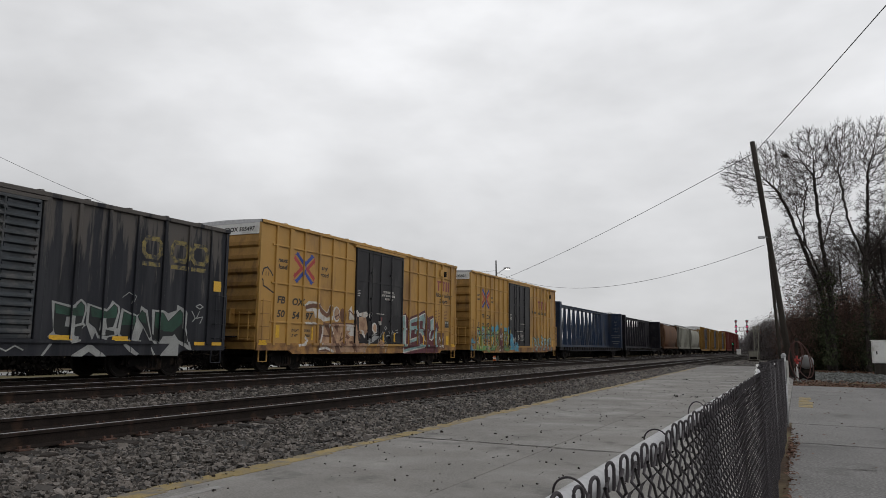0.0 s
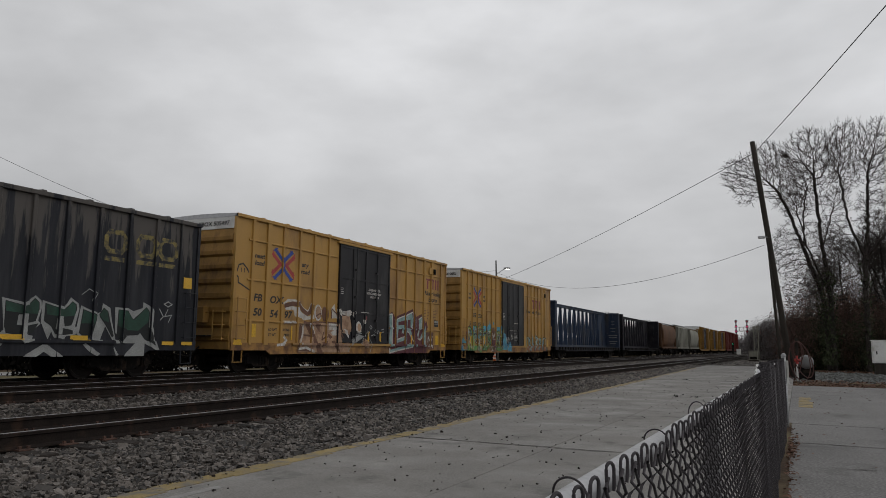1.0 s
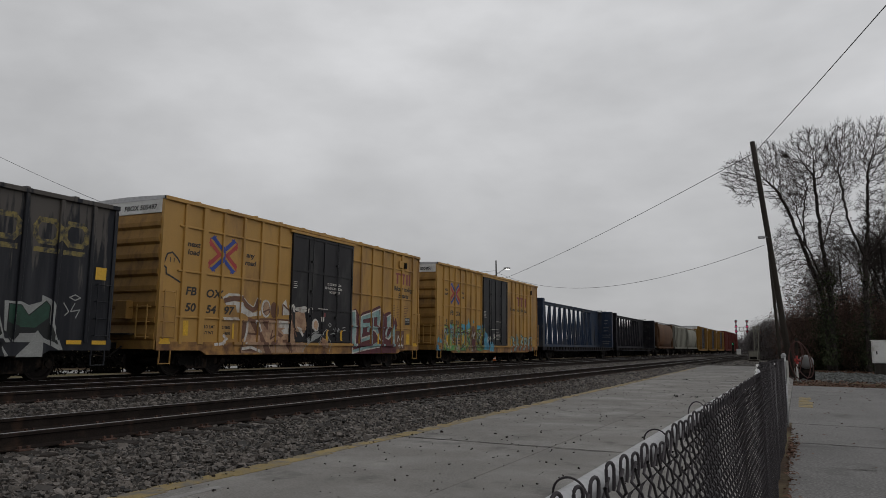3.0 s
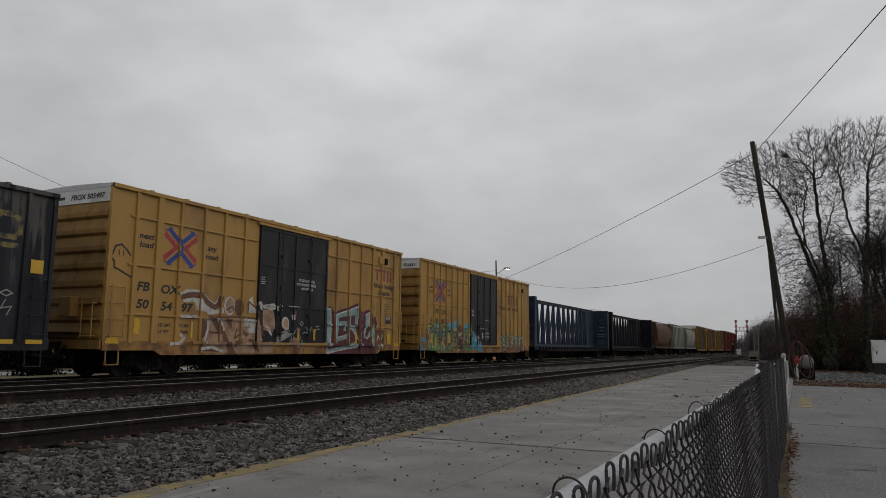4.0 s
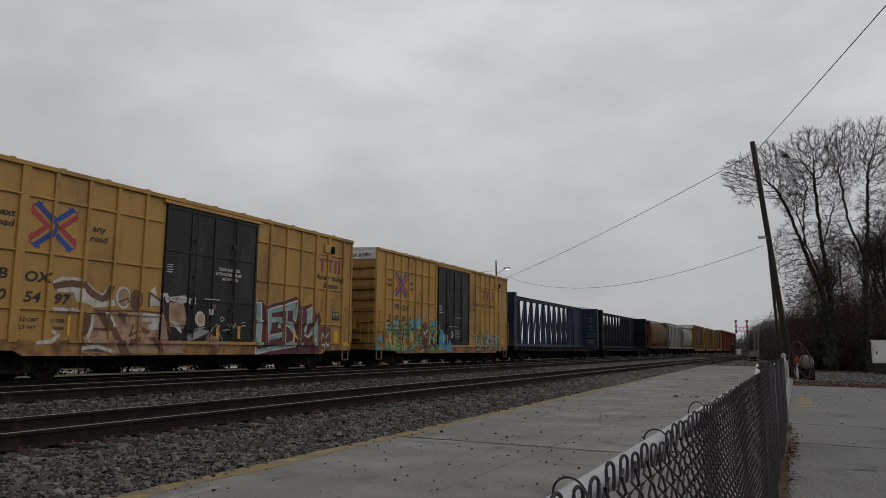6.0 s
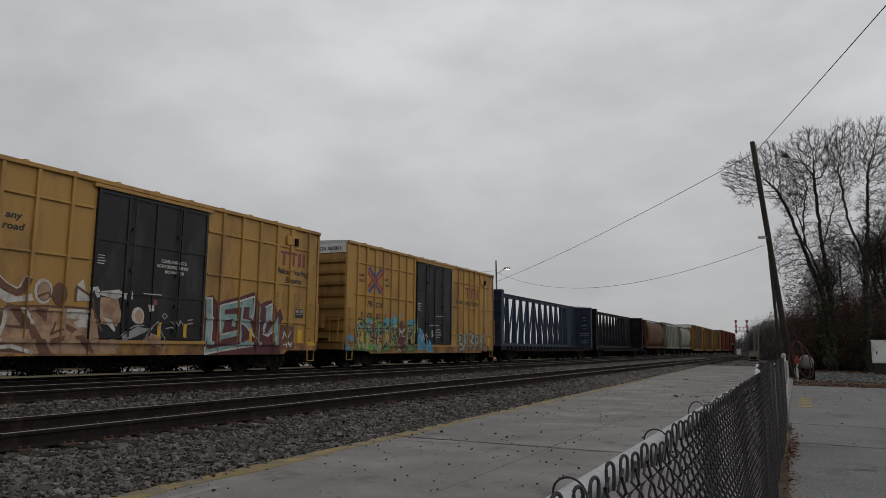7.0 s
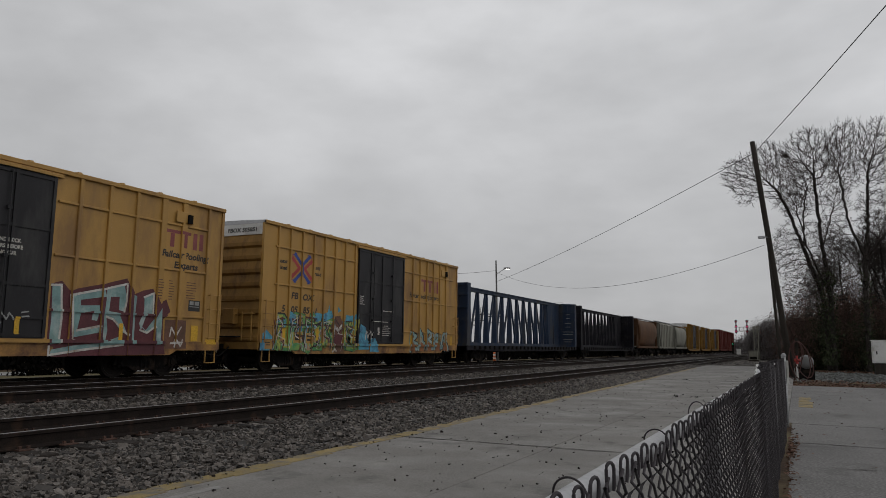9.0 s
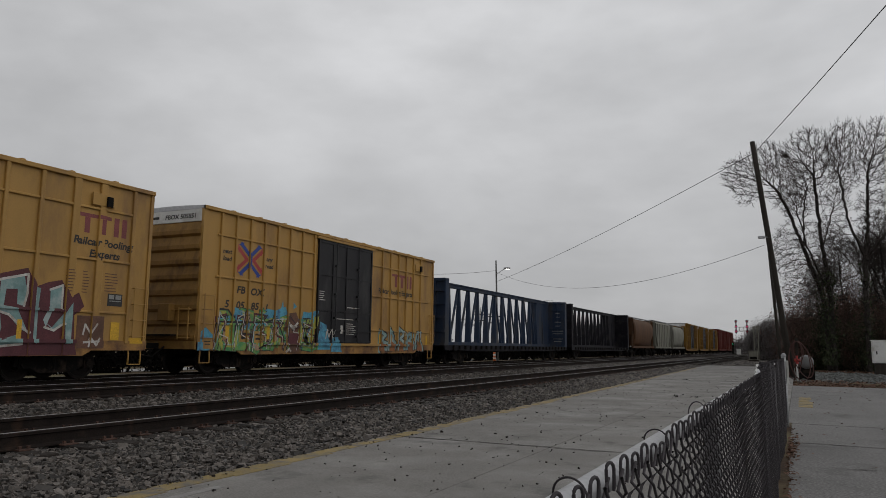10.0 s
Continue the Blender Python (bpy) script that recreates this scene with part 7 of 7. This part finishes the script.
far_2 = bare_tree(far_label, 43, [[(0, 0, -0.2), (-0.3, 0, 5), (-1.2, 0.3, 9)], [(-0.3, 0, 5), (1.2, 0, 9.5)]], [(-1.6, 0, 11.0, 3.0, 3.2, 4.8, 300), (1.9, 0, 11.5, 2.8, 3.0, 4.6, 280)], pose(0.5, 117, -0.6) @ Matrix.Scale(0.45, 4), 0.9, 5, "distant wood", 3.2, 1.0)
random.seed(5)
for src, x, y, rz, s in ((tree_3, 11.5, 66, 200, 0.95), (tree_2, 9.0, 62, 120, 0.9), (tree_2, 5.6, 68, 150, 0.62), (tree_1, 17.0, 72, 200, 0.9), (tree_2, 3.6, 65, 40, 0.60), (tree_3, 2.4, 66, 250, 0.50), (tree_2, 7.2, 66, 300, 0.66), (tree_3, 4.9, 63, 60, 0.58), (tree_1, 4.2, 64, 170, 0.56), (tree_2, 6.4, 62.5, 10, 0.68), (tree_3, 8.2, 64, 110, 0.70), (tree_2, 1.7, 63, 220, 0.52), (tree_1, 6.8, 63.5, 20, 0.62)):
    t = copy_thing(src, pose(x, y, -0.45, 0, 0, rz) @ Matrix.Scale(s, 4))
    tagged(t, "leafless tree standing behind the brush")
for i in range(40):
    y = 112 + i * 4.2 + random.uniform(-4, 4)
    x = -3.2 + random.uniform(-0.5, 9) - 0.03 * i
    t = copy_thing((far_1, far_2)[i % 2], pose(x, y, -0.6, 0, 0, random.uniform(0, 360)) @ Matrix.Scale(random.uniform(0.36, 0.50) * (0.55 + y / 250), 4))
    tagged(t, "distant leafless tree of the wood along the line", group="distant wood")
for i in range(60):
    t = copy_thing((far_1, far_2)[i % 2], pose(-5.6 + 0.085 * i + random.uniform(-0.3, 0.3), 106 + random.uniform(0, 26), -0.6, 0, 0, random.uniform(0, 360)) @ Matrix.Scale(0.40 + 0.004 * min(i, 30) + random.uniform(-0.03, 0.04), 4))
    tagged(t, far_label, group="distant wood")
for i in range(14):
    t = copy_thing((far_1, far_2)[i % 2], pose(-66 - random.uniform(0, 25), 95 + i * 9, -0.6, 0, 0, random.uniform(0, 360)) @ Matrix.Scale(random.uniform(0.30, 0.42), 4))
    tagged(t, "distant leafless tree beyond the train", group="distant wood")
for i in range(16):
    x = -30 + 2.4 * i
    t = copy_thing((far_1, far_2)[i % 2], pose(x + random.uniform(-1, 1), 318 + random.uniform(-8, 20), -0.6, 0, 0, random.uniform(0, 360)) @ Matrix.Scale((0.45 + 0.5 * min(1.0, max(0.0, (x + 30) / 14))) * random.uniform(0.9, 1.1), 4))
    tagged(t, "distant leafless tree at the end of the line", group="distant wood")


def shrub(label, x, y, rx, ry, rz, n, size, material, stems=14, z=-0.45):
    ob = thing("shrub", label, "shrub", "brush under the trees")
    ob.location = (x, y, z)
    rnd = random.Random(int(x * 31 + y * 7))
    segs = []
    tips = []
    for _ in range(stems):
        a = rnd.uniform(0, 6.283)
        p = Vector((rnd.gauss(0, rx * 0.2), rnd.gauss(0, ry * 0.2), -0.1))
        d = Vector((math.cos(a) * rx * 0.8, math.sin(a) * ry * 0.8, rz * rnd.uniform(0.7, 1.6)))
        k = 7
        for i in range(k):
            q = p + d / k + Vector((rnd.gauss(0, 0.10), rnd.gauss(0, 0.10), rnd.gauss(0, 0.06)))
            segs.append((p, q, 0.035 * (1 - i / k) + 0.008, 0.035 * (1 - (i + 1) / k) + 0.008))
            p = q
            tips.append(p)
            for _ in range(3):
                e = p + Vector((rnd.gauss(0, 0.5), rnd.gauss(0, 0.5), rnd.uniform(0, 0.8)))
                segs.append((p, e, 0.010, 0.005))
                tips.append(e)
    shared("branchwork", segs_mesh("branchwork", segs, M_BARK), ob)

    def spot():
        c = tips[rnd.randrange(len(tips))]
        return (c.x + rnd.gauss(0, 0.20), c.y + rnd.gauss(0, 0.25), max(0.05, c.z + rnd.gauss(0, 0.20)))

    leaves("foliage", n, spot, size, material, ob)
    return ob


random.seed(9)
for i in range(12):
    x = 0.05 + i * 1.15 + random.uniform(-0.3, 0.3)
    green = i in (1, 2, 4, 8)
    shrub("evergreen shrub in the dark brush" if green else "dry brown brush under bare trees", x, 60.5 + random.uniform(-1.0, 2.0), 1.2, 1.2, random.uniform(1.7, 2.3) if green else random.uniform(2.4, 3.2), 11000, 0.085, M_IVY if green else M_BRUSH, 20)
for i in range(13):
    shrub("tall dry thicket behind the trees", 0.5 + i * 1.25, 64 + random.uniform(-1, 1.5), 1.4, 1.4, random.uniform(3.0, 3.9) + (0.5 if i > 2 else 0), 14000, 0.10, M_BRUSH, 24)
for i in range(8):
    shrub("tall dry thicket behind the trees", 2.0 + i * 2.2, 71 + random.uniform(-2, 2), 1.9, 1.6, random.uniform(3.2, 3.9), 14000, 0.115, M_BRUSH, 24)
for i in range(34):
    x = -5.5 + 0.22 * i + random.uniform(-0.3, 0.3)
    shrub("tall grey thicket beside the distant line", x, 106 + random.uniform(0, 16), 0.9, 1.6, 2.3 + 0.8 * min(1.0, max(0.0, (x + 5.5) / 1.5)) + random.uniform(-0.3, 0.4), 8000, 0.10, M_FARWOOD, 18)
# ivy on the trunks
for x, lean, hgt in ((2.3, -0.01, 6.5), (4.4, 0.0, 7.0), (1.9, -0.02, 6.0)):
    tagged(leaves("ivy", 500, lambda: (lambda z: (x + lean * z + random.gauss(0, 0.28), 57.7 + random.gauss(0, 0.3), z))(random.uniform(0, 1) ** 1.3 * hgt), 0.17, M_IVY), "ivy and dead leaves clinging to a trunk", "ivy", "brush under the trees", "stuff")
# clumps that break the sight of the far pavement
tagged(leaves("weed_clumps", 26000, lambda: (-28.6 - abs(random.gauss(0, 0.3)), random.randrange(0, 48) * 3.4 + random.gauss(0, 0.62), -0.45 + abs(random.gauss(0, 0.24))), 0.15, M_BANK), "dark weed clumps along the pale pavement", "weeds", kind="stuff")
# dark brush bank beyond the far pavement
bank = leaves("brush_bank", 70000, lambda: (-35.0 - abs(random.gauss(0, 1.4)), random.uniform(-30, 230), -0.45 + abs(random.gauss(0, 0.60))), 0.30, M_BANK)
tagged(bank, "low dark brush beyond the pale pavement", "brush", kind="stuff")


def wood_spot():
    y = random.uniform(125, 330)
    x = -2.8 - 0.030 * (y - 120) + abs(random.gauss(0, 5.0))
    return (x, y, -0.5 + min(random.uniform(1.5, 4.5), abs(random.gauss(0, 2.0))) * (0.6 + y / 400))


tagged(leaves("distant_wood", 30000, wood_spot, 0.42, M_FARWOOD), "grey-brown leafless wood in the distance", "wood", kind="stuff")


def end_spot():
    x = random.uniform(-40, 6)
    tall = 1.4 + 3.9 * min(1.0, max(0.0, (x + 30) / 14))
    return (x, 312 + random.uniform(0, 25), -0.5 + min(tall * random.uniform(0.7, 1.9), abs(random.gauss(0, tall))))


tagged(leaves("end_wood", 26000, end_spot, 0.5, M_FARWOOD), "grey-brown leafless wood closing the line", "wood", kind="stuff")

tagged(leaves("hanging_leaves", 420, lambda: (0.6 + random.uniform(-1.2, 1.4), 58.6 + random.gauss(0, 0.8), random.uniform(3.8, 7.6)), 0.08, M_BROWNLEAF), "dead brown leaves still hanging on low boughs", "leaves", kind="stuff")


def motions():
    times = [i * 0.2 for i in range(51)]
    for car, place in KEYED:
        walk(car, [(t, pose(CX, train_y(t) + place, 0.0)) for t in times])
    for wheel, y in WHEELS:
        walk(wheel, [(t, pose(0, y, RW, math.degrees((train_y(0.0) - train_y(t)) / RW))) for t in times])


motions()
